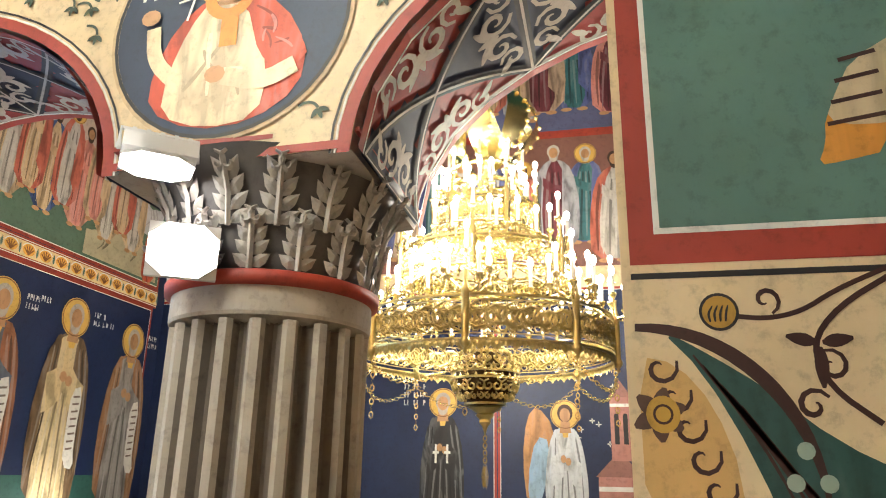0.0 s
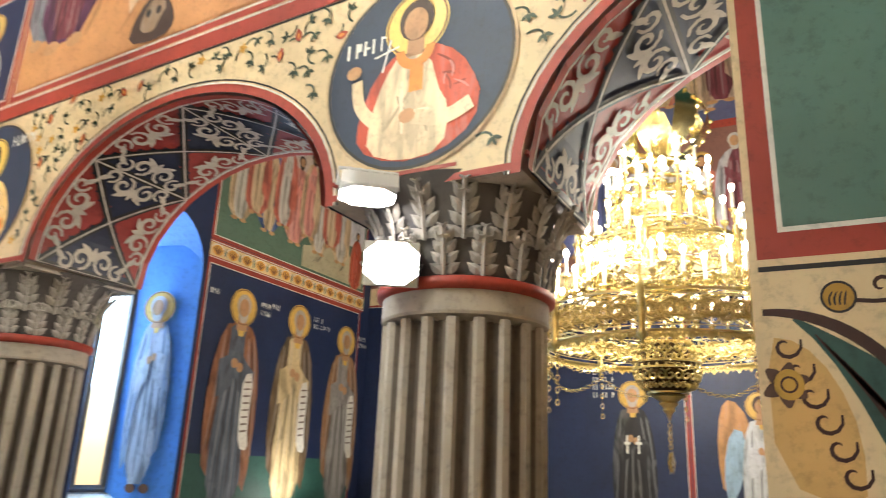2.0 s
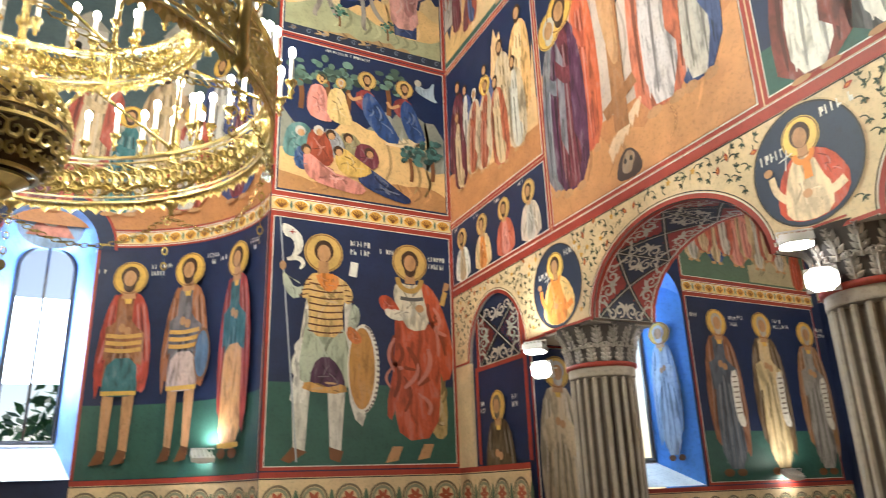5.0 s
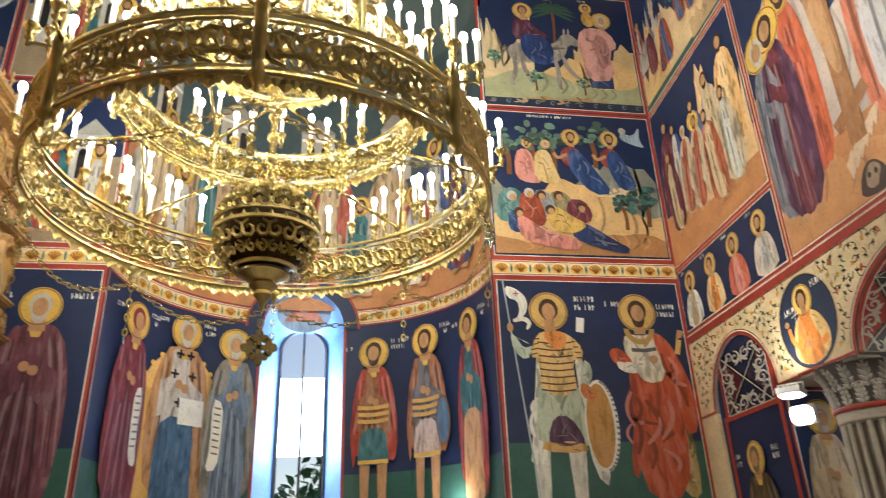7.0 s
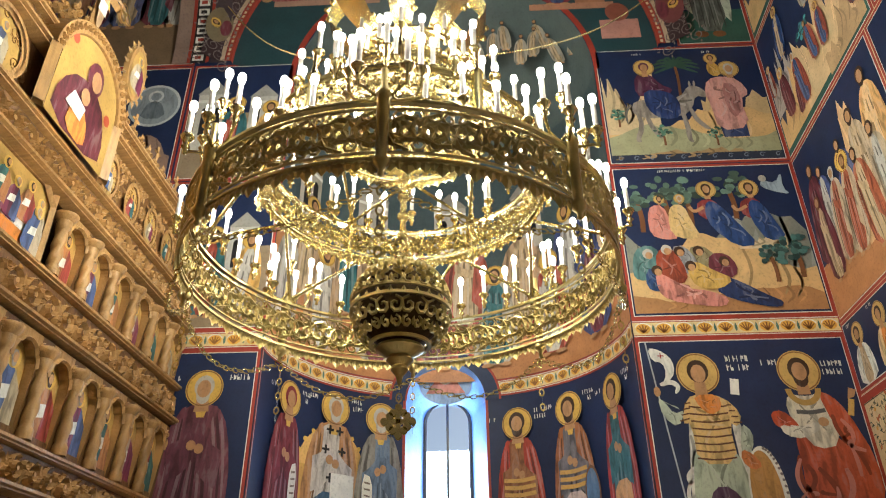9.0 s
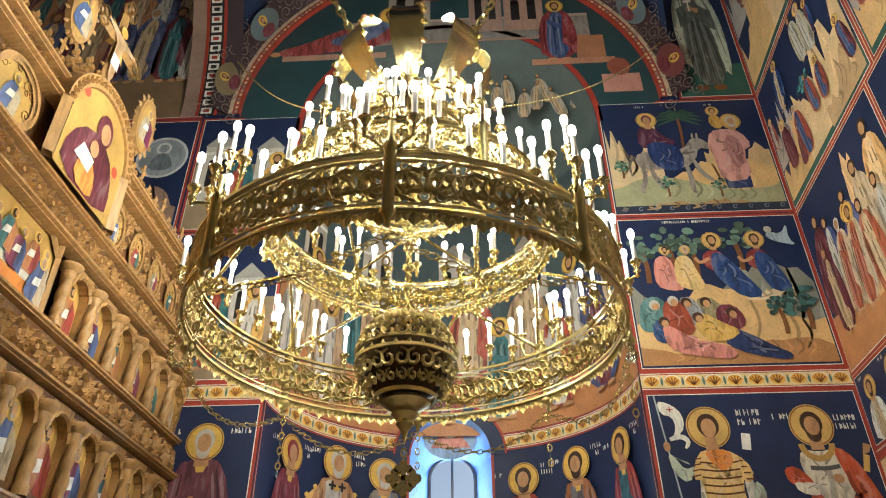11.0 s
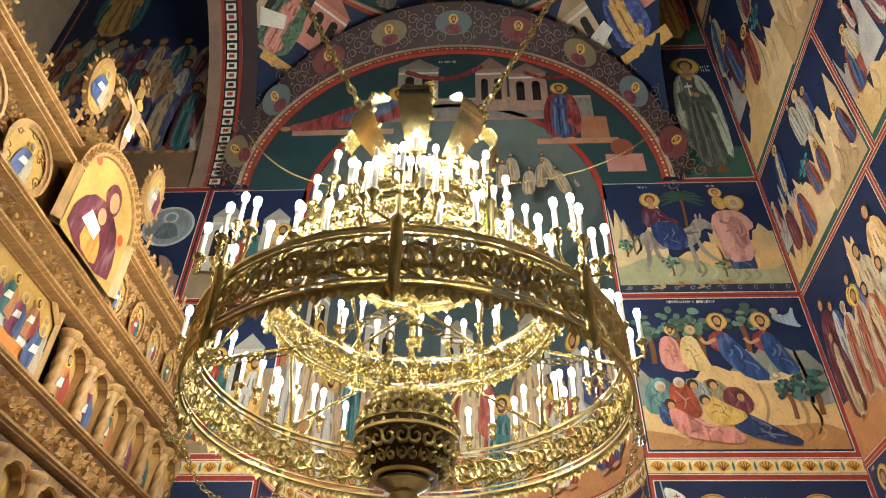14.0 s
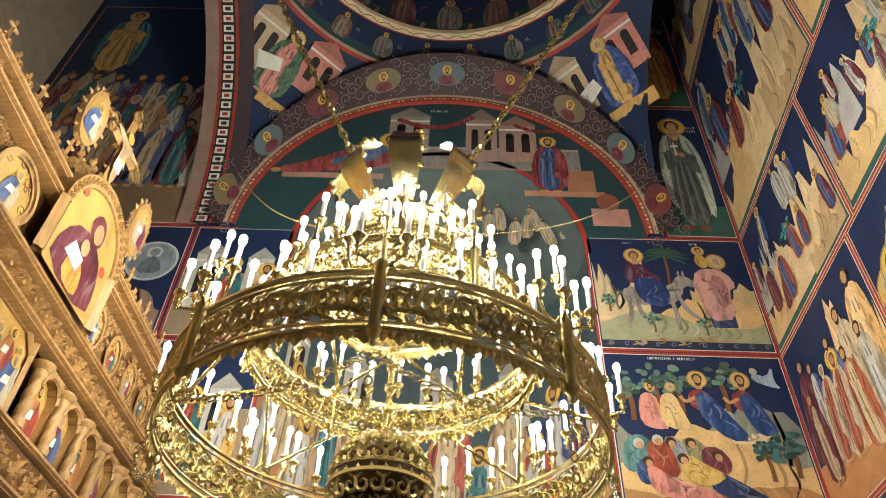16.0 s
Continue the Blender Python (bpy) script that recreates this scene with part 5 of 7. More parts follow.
def dado(w, u0, u1, name, step=0):
    b = Build()
    rect(b, w, u0, 0.0, u1, 1.20, 0.004, paint((0.34, 0.20, 0.12)), step)
    rect(b, w, u0, 1.20, u1, 1.60, 0.004, paint(CREAM), step)
    rect(b, w, u0, 1.60, u1, 1.645, 0.006, paint(RED), step)
    rect(b, w, u0, 1.586, u1, 1.594, 0.008, paint(DARK), step)
    n = max(1, round((u1 - u0) / 0.30))
    s = (u1 - u0) / n
    for i in range(n):
        u = u0 + (i + 0.5) * s
        ring(b, w, u, 1.42, 0.105, 0.125, 0.008, paint((0.20, 0.16, 0.10)), 20)
        ring(b, w, u, 1.42, 0.075, 0.10, 0.008, paint((0.30, 0.30, 0.20)), 20)
        for k in range(6):
            leaf(b, w, u, 1.42, k * math.pi / 3, 0.08, 0.045, 0.008, paint((0.45, 0.10, 0.05)))
        leaf(b, w, u + s / 2, 1.30, math.pi / 2, 0.22, 0.07, 0.008, paint((0.10, 0.16, 0.10)))
    return structure(b.make(name), "painted dado band with round flowers below a red line", "trim")


dado(north, -1.84, 0.0, "trim_dado_north")
dado(apse, 0.36, 2.62, "trim_dado_apse", 0.12)
dado(apse, -2.62, -0.52, "trim_dado_apse", 0.12)
dado(side, 2.70, 6.18, "trim_dado_side")
dado(west, -0.0, 1.25, "trim_dado_west")

# apse saints
b = Build()
rect(b, apse, 0.36, 1.65, 2.62, 2.32, 0.006, paint(GREEN), 0.12)
rect(b, apse, -2.62, 1.65, -0.52, 2.32, 0.006, paint(GREEN), 0.12)
for u in (-2.62, 2.575):
    rect(b, apse, u, 1.65, u + 0.045, 3.895, 0.010, paint(RED))
    rect(b, apse, u + 0.018, 1.65, u + 0.026, 3.895, 0.013, paint(WHITE))
for u in (-0.545, 0.36):
    rect(b, apse, u, 1.65, u + 0.03, 3.895, 0.010, paint(RED))
structure(b.make("trim_apse_ground"), "green painted ground and red borders of the apse", "trim")
APSE = [(0.72, 1.79, 2.02, (0.30, 0.12, 0.05), (0.42, 0.05, 0.03), dict(lower=TEAL, legs=1)),
        (1.36, 1.80, 2.06, (0.16, 0.15, 0.17), (0.36, 0.13, 0.05), dict(lower=(0.55, 0.42, 0.38), legs=1)),
        (2.05, 1.80, 2.05, TEAL, (0.40, 0.05, 0.04), dict(lower=(0.62, 0.34, 0.14), beard=False)),
        (-0.80, 1.80, 2.08, (0.14, 0.20, 0.30), (0.22, 0.20, 0.18), dict(hair=GREY, scroll=True, turn=-1)),
        (-1.36, 1.80, 2.12, (0.55, 0.50, 0.46), (0.45, 0.22, 0.09), dict(hair=GREY, wide=1.25, lower=(0.05, 0.12, 0.22))),
        (-2.02, 1.78, 2.08, (0.20, 0.03, 0.04), (0.22, 0.03, 0.04), dict(scroll=True, beard=False, veil=(0.25, 0.03, 0.04)))]
for u, v0, h, robe, cloak, extra in APSE:
    e = mural("fresco of a standing saint with gold halo on the apse wall")
    w = tangent(u)
    saint(w, 0.0, v0, h, robe, cloak, e, **extra)
    inscription(e, w, -0.32, v0 + h * 0.90, 4, 0.045, 1)
    inscription(e, w, 0.20, v0 + h * 0.92, 5, 0.045, 2)
    if u == -1.36:
        b = Build()
        rect(b, w, -0.42, v0 + 0.1, 0.42, v0 + 1.25, 0.001, paint(OCHRE, 0.3))
        ring(b, w, 0, v0 + 1.25, 0.30, 0.40, 0.001, paint((0.70, 0.42, 0.14)), 24, 0, math.pi)
        for k in range(11):
            a = math.pi * k / 10
            oval(b, w, 0.41 * math.cos(a), v0 + 1.25 + 0.41 * math.sin(a), 0.025, 0.025, 0.003, paint(GOLD), 8)
        b.make("painted_throne", e)
        b = Build()
        for sx, sy in ((-0.10, 1.42), (0.10, 1.42), (-0.03, 1.15), (0.06, 1.62), (-0.06, 1.62)):
            rect(b, w, sx - 0.045, v0 + sy - 0.012, sx + 0.045, v0 + sy + 0.012, 0.03, paint(DARK))
            rect(b, w, sx - 0.012, v0 + sy - 0.045, sx + 0.012, v0 + sy + 0.045, 0.03, paint(DARK))
        rect(b, w, -0.02, v0 + 0.95, 0.26, v0 + 1.2, 0.034, paint(WHITE))
        b.make("painted_book", e)
    if 0.5 < u < 1.6:
        b = Build()
        for k in range(3):
            ribbon(b, w, [(-0.17, v0 + 1.05 + k * 0.07), (0, v0 + 1.03 + k * 0.07), (0.17, v0 + 1.05 + k * 0.07)], 0.04, 0.028, paint(OCHRE), 0, False)
        if u > 1:
            oval(b, w, 0.22, v0 + 0.95, 0.09, 0.25, 0.03, paint((0.22, 0.10, 0.05)), 20)
            oval(b, w, 0.22, v0 + 0.95, 0.075, 0.22, 0.033, paint((0.10, 0.18, 0.30), 0.5), 20)
        b.make("painted_armour", e)

# frescoes high in the apse
b = Build()
rect(b, apse, -2.62, 4.09, 2.62, 5.3, 0.006, paint(CLAY), 0.12)
rect(b, apse, -2.62, 5.3, 2.62, 7.15, 0.006, paint((0.06, 0.09, 0.10)), 0.12)
structure(b.make("trim_apse_upper"), "brown painted ground of the upper apse scenes", "trim")
rng = random.Random(11)
e = mural("fresco of gathered apostles in the upper apse")
for k in range(14):
    u = -2.3 + 4.6 * k / 13
    person(e, tangent(u), 0.0, 4.25 + 0.5 * (k % 2), 1.25, rng.choice((WINE, STONE, TEAL, GREY)), rng.choice(((0.40, 0.08, 0.05), (0.45, 0.30, 0.18), (0.06, 0.08, 0.2), (0.40, 0.36, 0.30))), rng.uniform(-0.05, 0.05), k % 3 > 0, 0.0, HAIR, 1.4)
for k in range(5):
    building(e, tangent(-2.0 + k), -0.2, 5.6, 0.4, 1.0, 0.0, (0.45, 0.40, 0.34))

# ---- arcade wall paintings ----
e = mural("band of vine leaves and flowers painted on cream above the arches")
b = Build()
rect(b, west, 0.0, 3.255, 6.2, 3.33, 0.006, paint(RED))
rect(b, west, 0.0, 3.245, 6.2, 3.253, 0.006, paint(DARK))
rect(b, west, 0.0, 3.32, 6.2, 3.327, 0.009, paint(WHITE))
b.make("red_line", e)
HOLES = [(0.30, 1.28, 2.58, 0.52)] + [(a, c, s, r) for a, c, _, s, r in ARCHES]
for a, c, s, r in HOLES:
    b = Build()
    m, h = (a + c) / 2, (c - a) / 2
    for k0, k1, col, d in ((0.0, 0.030, RED, 0.006), (0.032, 0.037, WHITE, 0.006), (0.042, 0.048, DARK, 0.006)):
        n = 30
        rows = [[west(m - (h + k) * math.cos(math.pi * i / n), s - 0.01 + (r + k) * math.sin(math.pi * i / n), d) for i in range(n + 1)] for k in (k0, k1)]
        b.grid(rows, paint(col))
    b.make("arch_border", e)
b = Build()
for u0, u1 in ((0.0, 0.30), (1.28, 2.22), (3.74, 4.36)):
    rect(b, west, u0, 2.56, u1, 2.58, 0.009, paint(RED))
b.make("red_line", e)
MED = [(1.81, 2.90, 0.315, ORANGE, (0.75, 0.50, 0.20)), (4.03, 2.93, 0.305, (0.80, 0.62, 0.40), (0.52, 0.07, 0.03))]


def free(u, v, pad=0.03):
    if v < 2.65 or v > 3.22 or u < 0.05 or u > 5.2:
        return False
    for a, c, s, r in HOLES:
        m, h = (a + c) / 2, (c - a) / 2 + 0.055
        if abs(u - m) < h + pad and (v - s) < (r + 0.055 + pad) * math.sqrt(max(0, 1 - ((u - m) / (h + pad)) ** 2)):
            return False
    return all(math.hypot(u - mu, v - mv) > mr * 1.06 + pad for mu, mv, mr, _, _ in MED)


rng = random.Random(21)
spots = []
for _ in range(6000):
    u, v = rng.uniform(0.05, 5.0), rng.uniform(2.64, 3.22)
    if free(u, v) and all(math.hypot(u - p, v - q) > 0.055 for p, q in spots):
        spots.append((u, v))
LEAFG = paint((0.035, 0.055, 0.03))
for i in range(0, len(spots), 4):
    b = Build()
    for u, v in spots[i:i + 4]:
        a = rng.uniform(0, 6.28)
        ribbon(b, west, [(u + 0.05 * math.cos(a + k * 0.25) * k / 4, v + 0.05 * math.sin(a + k * 0.25) * k / 4) for k in range(5)], 0.007, 0.008, LEAFG, 0, False)
        kind = rng.random()
        if kind < 0.72:
            for da in (-0.9, 0.0, 0.9):
                leaf(b, west, u, v, a + math.pi + da, 0.032, 0.015, 0.010, LEAFG)
        elif kind < 0.88:
            leaf(b, west, u, v, a, 0.06, 0.036, 0.010, paint((0.42, 0.07, 0.03)))
            leaf(b, west, u + 0.012 * math.cos(a), v + 0.012 * math.sin(a), a, 0.03, 0.016, 0.013, paint(ORANGE))
        else:
            for k in range(5):
                leaf(b, west, u, v, k * 1.257, 0.024, 0.016, 0.010, paint((0.70, 0.36, 0.06)))
    b.make("vine_sprig", e)
for u, v, r, robe, cloak in MED:
    em = mural("round fresco bust of a young saint in a dark ring")
    medallion(em, west, u, v, r, robe, cloak, 0.012)

# painted undersides of the arches
def soffit(w, length, depth, cells, parent):
    """Red and navy triangles with pale scrolls."""
    L = length / cells
    pale = paint((0.46, 0.41, 0.36))
    for i in range(cells):
        s0 = i * L
        b = Build()
        corners = [(s0, 0.04), (s0 + L, 0.04), (s0 + L, depth - 0.04), (s0, depth - 0.04)]
        mid = (s0 + L / 2, depth / 2)
        N = 14
        for x in range(N):
            for y in range(N):
                fx, fy = (x + 0.5) / N - 0.5, (y + 0.5) / N - 0.5
                cell = paint((0.30, 0.03, 0.025) if abs(fy) > abs(fx) else (0.012, 0.018, 0.05))
                dd = depth - 0.08
                b.grid([[w(s0 + L * (x + p) / N, 0.04 + dd * (y + q) / N, 0.0) for p in (0, 1)] for q in (0, 1)], cell)
        for k in range(4):
            p, q = corners[k], corners[(k + 1) % 4]
            cu, cv = (p[0] + q[0] + mid[0]) / 3, (p[1] + q[1] + mid[1]) / 3
            du, dv = mid[0] - (p[0] + q[0]) / 2, mid[1] - (p[1] + q[1]) / 2
            a = math.atan2(dv, du)
            leaf(b, w, cu - 0.03 * math.cos(a), cv - 0.03 * math.sin(a), a, 0.08, 0.035, 0.007, pale)
            for sg in (-1, 1):
                pu, pv = cu - sg * 0.055 * math.sin(a) - 0.02 * math.cos(a), cv + sg * 0.055 * math.cos(a) - 0.02 * math.sin(a)
                ribbon(b, w, spiral(pu, pv, 0.050, a + math.pi, 1.3, 13, sg), 0.020, 0.007, pale)
                pu, pv = pu - sg * 0.07 * math.sin(a) - 0.03 * math.cos(a), pv + sg * 0.07 * math.cos(a) - 0.03 * math.sin(a)
                ribbon(b, w, spiral(pu, pv, 0.040, a, 1.2, 11, -sg), 0.017, 0.007, pale)
                leaf(b, w, pu, pv, a + sg * 0.8, 0.075, 0.032, 0.007, pale)
                leaf(b, w, cu, cv, a + sg * 1.0, 0.09, 0.032, 0.007, pale)
        for p, q in ((corners[0], corners[2]), (corners[1], corners[3]), (corners[0], corners[3])):
            line = [(p[0] + (q[0] - p[0]) * t / 14, p[1] + (q[1] - p[1]) * t / 14) for t in range(15)]
            ribbon(b, w, line, 0.034, 0.006, paint(DARK), 0, False)
            ribbon(b, w, line, 0.008, 0.009, pale, 0, False)
        b.make("painted_cell", parent)
    b = Build()
    for t0, t1, col in ((0.0, 0.03, RED), (depth - 0.03, depth, RED), (0.032, 0.038, WHITE), (depth - 0.038, depth - 0.032, WHITE)):
        n = cells * 4
        b.grid([[w(length * i / n, t, 0.006) for i in range(n + 1)] for t in (t0, t1)], paint(col))
    b.make("soffit_border", parent)


def arch_sheet(a, c, s, r):
    m, h = (a + c) / 2, (c - a) / 2
    pts = [(m - h * math.cos(math.pi * i / 80), s + r * math.sin(math.pi * i / 80)) for i in range(81)]
    acc = [0.0]
    for p, q in zip(pts, pts[1:]):
        acc.append(acc[-1] + math.hypot(q[0] - p[0], q[1] - p[1]))
    tot = acc[-1]

    def w(sv, t, d=0.0):
        sv = max(0, min(tot - 1e-6, sv))
        k = max(i for i in range(81) if acc[i] <= sv)
        f = (sv - acc[k]) / (acc[k + 1] - acc[k]) if k < 80 else 0
        u = pts[k][0] + (pts[min(k + 1, 80)][0] - pts[k][0]) * f
        v = pts[k][1] + (pts[min(k + 1, 80)][1] - pts[k][1]) * f
        nu, nv = (m - u), (s - v) * (h / r) ** 2
        ln = math.hypot(nu, nv) or 1
        return west(u + nu / ln * (d + 0.012), v + nv / ln * (d + 0.012), -t)
    return w, tot


for a, c, s, r in HOLES[1:]:
    em = mural("arch underside painted with red and navy triangles and scrolls")
    w, tot = arch_sheet(a, c, s, r)
    soffit(w, tot, 0.55, 4, em)
# niche over the corner
em = mural("niche painted with scrolls above a bearded monk on dark blue")
nw = lambda u, v, d=0.0: west(u, v, d - 0.03)
soffit(lambda sv, t, d=0.0: nw(0.40 + t * 1.55, 2.50 + sv, d), 0.50, 0.53, 1, em)
b = Build()
rect(b, nw, 0.36, 2.46, 1.26, 2.50, 0.008, paint(RED))
rect(b, nw, 0.36, 1.66, 0.41, 2.46, 0.008, paint(RED))
rect(b, nw, 1.21, 1.66, 1.26, 2.46, 0.008, paint(RED))
b.make("red_line", em)
saint(nw, 0.76, 0.77, 1.55, (0.12, 0.08, 0.04), (0.10, 0.065, 0.035), em, hair=(0.2, 0.15, 0.1), d0=0.010, wide=1.35)
inscription(em, nw, 0.44, 2.15, 4, 0.04)
inscription(em, nw, 1.0, 2.15, 4, 0.04)

# registers over the arcade
em = mural("row of four half-length saints on navy above the vine band")
field(em, west, 0.0, 3.335, 1.80, 3.985, NAVY)
for k, (rb, ck) in enumerate(((STONE, WHITE), (ORANGE, (0.75, 0.55, 0.30)), (PINK, (0.55, 0.12, 0.07)), (GREY, (0.60, 0.50, 0.42)))):
    u = 0.26 + 0.42 * k
    panel_cloth(em, "painted_bust", west, [
        (ck, 0.016, [(u - 0.15, 3.37), (u + 0.15, 3.37), (u + 0.16, 3.52), (u + 0.11, 3.66), (u + 0.04, 3.70), (u - 0.04, 3.70), (u - 0.11, 3.66), (u - 0.16, 3.52)]),
        (rb, 0.020, [(u - 0.07, 3.37), (u + 0.07, 3.37), (u + 0.06, 3.54), (u + 0.03, 3.69), (u - 0.03, 3.69), (u - 0.06, 3.54)])])
    bare_head(em, west, u, 3.79, 0.105, 0.026, k != 1)
    inscription(em, west, 0.10 + 0.42 * k, 3.90, 5, 0.03, 1)
em = mural("fresco of a crowd with raised arms on brown ground")
field(em, west, 0.0, 3.99, 1.80, 5.775, NAVY, split=0.55, lowcol=CLAY)
hills(em, west, 0.9, 1.75, 4.3, 5.7, (0.72, 0.46, 0.24), 12, 0.016, 0.4)
rng = random.Random(5)
for row in range(2):
    for k in range(5):
        person(em, west, 0.22 + 0.27 * k + 0.12 * row + rng.uniform(-0.05, 0.05), 4.42 - 0.2 * row + rng.uniform(-0.06, 0.14), rng.uniform(0.85, 1.1), rng.choice((WINE, STONE, (0.40, 0.10, 0.05), GREY)), rng.choice(((0.45, 0.12, 0.06), (0.07, 0.10, 0.28), (0.52, 0.40, 0.28), WINE)), rng.uniform(-0.16, 0.16), k == 2, 0.026 + 0.016 * row, rng.choice((HAIR, BROWN, GREY)))
person(em, west, 1.50, 4.45, 1.2, (0.75, 0.50, 0.26), (0.70, 0.40, 0.16), 0.05, False, 0.03)
em = mural("tall fresco of mourning figures below a cross on brown ground")
field(em, west, 1.81, 3.335, 3.86, 5.775, NAVY, split=1.35, lowcol=CLAY)
hills(em, west, 2.1, 3.2, 3.9, 5.6, (0.52, 0.42, 0.38), 13, 0.016, 0.2)
hills(em, west, 1.86, 3.82, 3.38, 4.15, (0.58, 0.28, 0.12), 14, 0.020, 0.4)
b = Build()
shape(b, west, [(2.64, 3.40), (2.66, 3.50), (2.72, 3.58), (2.79, 3.60), (2.86, 3.55), (2.91, 3.46), (2.90, 3.39), (2.80, 3.37)], 0.026, paint((0.06, 0.035, 0.03)))
for k in range(6):
    hx = 2.62 + 0.06 * k
    shape(b, west, [(hx, 3.55 + 0.04 * k), (hx + 0.06, 3.62 + 0.05 * k), (hx + 0.05, 3.74 + 0.03 * k), (hx - 0.03, 3.66 + 0.04 * k)], 0.03, paint((0.72, 0.52, 0.36)))
shape(b, west, [(2.70, 3.46), (2.74, 3.56), (2.80, 3.58), (2.86, 3.52), (2.82, 3.46), (2.80, 3.42), (2.74, 3.42)], 0.03, paint((0.30, 0.20, 0.13), 0.8))
for q in (2.75, 2.81):
    oval(b, west, q, 3.51, 0.016, 0.02, 0.033, paint(DARK), 8)
b.make("painted_cave", em)
person(em, west, 2.18, 3.55, 1.75, WINE, (0.10, 0.03, 0.08), 0.0, True, 0.028, HAIR, 0.8)
person(em, west, 2.02, 3.60, 1.60, (0.16, 0.18, 0.22), (0.20, 0.20, 0.24), 0.0, True, 0.024, GREY, 0.7)
person(em, west, 2.42, 3.75, 1.70, (0.50, 0.10, 0.05), (0.55, 0.12, 0.05), 0.0, True, 0.024, HAIR, 0.6)
b = Build()
ribbon(b, west, [(2.76, 3.75), (2.78, 5.7)], 0.15, 0.034, paint((0.34, 0.15, 0.06), 0.4), 0, False)
ribbon(b, west, [(2.60, 3.92), (2.94, 4.05)], 0.10, 0.037, paint((0.30, 0.13, 0.05), 0.4), 0, False)
ribbon(b, west, [(2.70, 5.5), (2.72, 4.8), (2.78, 4.25)], 0.16, 0.040, paint(SKIN, 0.5))
b.make("painted_cross", em)
person(em, west, 3.20, 3.72, 1.95, (0.55, 0.50, 0.52), (0.55, 0.16, 0.09), 0.02, True, 0.030, HAIR, 0.9)
person(em, west, 3.50, 3.72, 1.95, GREY, (0.05, 0.08, 0.20), 0.02, True, 0.028, GREY, 0.7)
em = mural("fresco of seated figures in white sleeves on navy")
field(em, west, 3.87, 3.335, 6.1, 5.775, NAVY, split=0.3, lowcol=GREEN)
person(em, west, 4.20, 3.36, 0.95, WHITE, (0.20, 0.04, 0.03), 0.05, True, 0.020, HAIR, 1.5)
person(em, west, 4.62, 3.38, 0.98, WHITE, DARK, -0.05, True, 0.020, HAIR, 1.4)
person(em, west, 5.05, 3.38, 1.0, GREY, (0.30, 0.08, 0.05), 0.0, True, 0.020, HAIR, 1.4)
rng = random.Random(8)
for v0, v1, cells in ((5.785, 7.42, ((0.0, 2.0), (2.01, 4.3), (4.31, 6.6))), (7.43, 10.4, ((0.0, 2.6), (2.61, 6.0))), (10.41, 13.3, ((0.0, 3.2), (3.21, 6.4)))):
    for u0, u1 in cells:
        em = mural("fresco scene of figures among pale rocks under a navy sky")
        field(em, west, u0, v0, u1, v1, NAVY, split=0.35, lowcol=GREEN)
        hgt = v1 - v0
        hills(em, west, u0 + 0.06, u0 + (u1 - u0) * 0.55, v0 + 0.1, v0 + hgt * 0.62, SAND, rng.randrange(99), 0.016, 0.6, 18)
        hills(em, west, u0 + (u1 - u0) * 0.35, u1 - 0.06, v0 + 0.1, v0 + hgt * 0.92, (0.70, 0.50, 0.28), rng.randrange(99), 0.020, 0.6, 18)
        hills(em, west, u0 + 0.06, u0 + (u1 - u0) * 0.3, v0 + hgt * 0.3, v0 + hgt * 0.8, (0.42, 0.38, 0.36), rng.randrange(99), 0.014, 0.6, 12)
        for k in range(11):
            person(em, west, u0 + 0.25 + (u1 - u0 - 0.5) * k / 10 + rng.uniform(-0.15, 0.15), v0 + hgt * rng.uniform(0.08, 0.62), hgt * rng.uniform(0.24, 0.42), rng.choice((WINE, GREY, STONE, (0.04, 0.09, 0.24))), rng.choice(((0.03, 0.08, 0.26), (0.36, 0.08, 0.05), (0.45, 0.40, 0.30), WINE)), rng.uniform(-0.14, 0.14), rng.random() < 0.5, 0.028 + 0.016 * (k % 3), rng.choice((HAIR, GREY, BROWN)), rng.uniform(0.85, 1.15))
        hills(em, west, u0 + (u1 - u0) * 0.6, u1 - 0.06, v0 + 0.06, v0 + hgt * 0.4, (0.52, 0.34, 0.18), rng.randrange(99), 0.024, 0.7, 14)
        tree(em, west, (u0 + u1) / 2, v0 + hgt * 0.35, 0.4, 0.04, (0.03, 0.14, 0.16))

# ---- lunette, arches and dome details ----
em = mural("lunette fresco of a reclining figure, a prophet and buildings")
NC, NR, NS = -3.54, 2.68, 7.44
b = Build()
n = 40
arc = lambda r, k, i: (NC - r * math.cos(math.pi * i / n), NS + k * math.sin(math.pi * i / n))
inner = [(NC - 1.76 * math.cos(math.pi * i / n), 7.15 + 1.76 * math.sin(math.pi * i / n)) for i in range(n + 1)]
outer = [arc(2.45, 2.55, i) for i in range(n + 1)]
b.grid([[north(x, max(y, 7.16), 0.006) for x, y in inner], [north(x, y, 0.006) for x, y in outer]], paint((0.02, 0.06, 0.072)))
b.grid([[north(NC - r * math.cos(math.pi * i / n), 7.15 + r * math.sin(math.pi * i / n), 0.010) for i in range(n + 1)] for r in (1.70, 1.77)], paint(RED))
b.make("painted_ground", em)
b = Build()
rect(b, north, -4.75, 8.62, -1.75, 8.98, 0.010, paint((0.26, 0.24, 0.23), 0.4))
rect(b, north, -4.75, 8.98, -1.75, 9.03, 0.011, paint((0.42, 0.33, 0.28)))
rect(b, north, -4.75, 8.58, -1.75, 8.62, 0.011, paint((0.36, 0.24, 0.20)))
b.make("painted_parapet", em)
building(em, north, -4.3, 8.9, 0.55, 1.0, 0.014, (0.36, 0.32, 0.28))
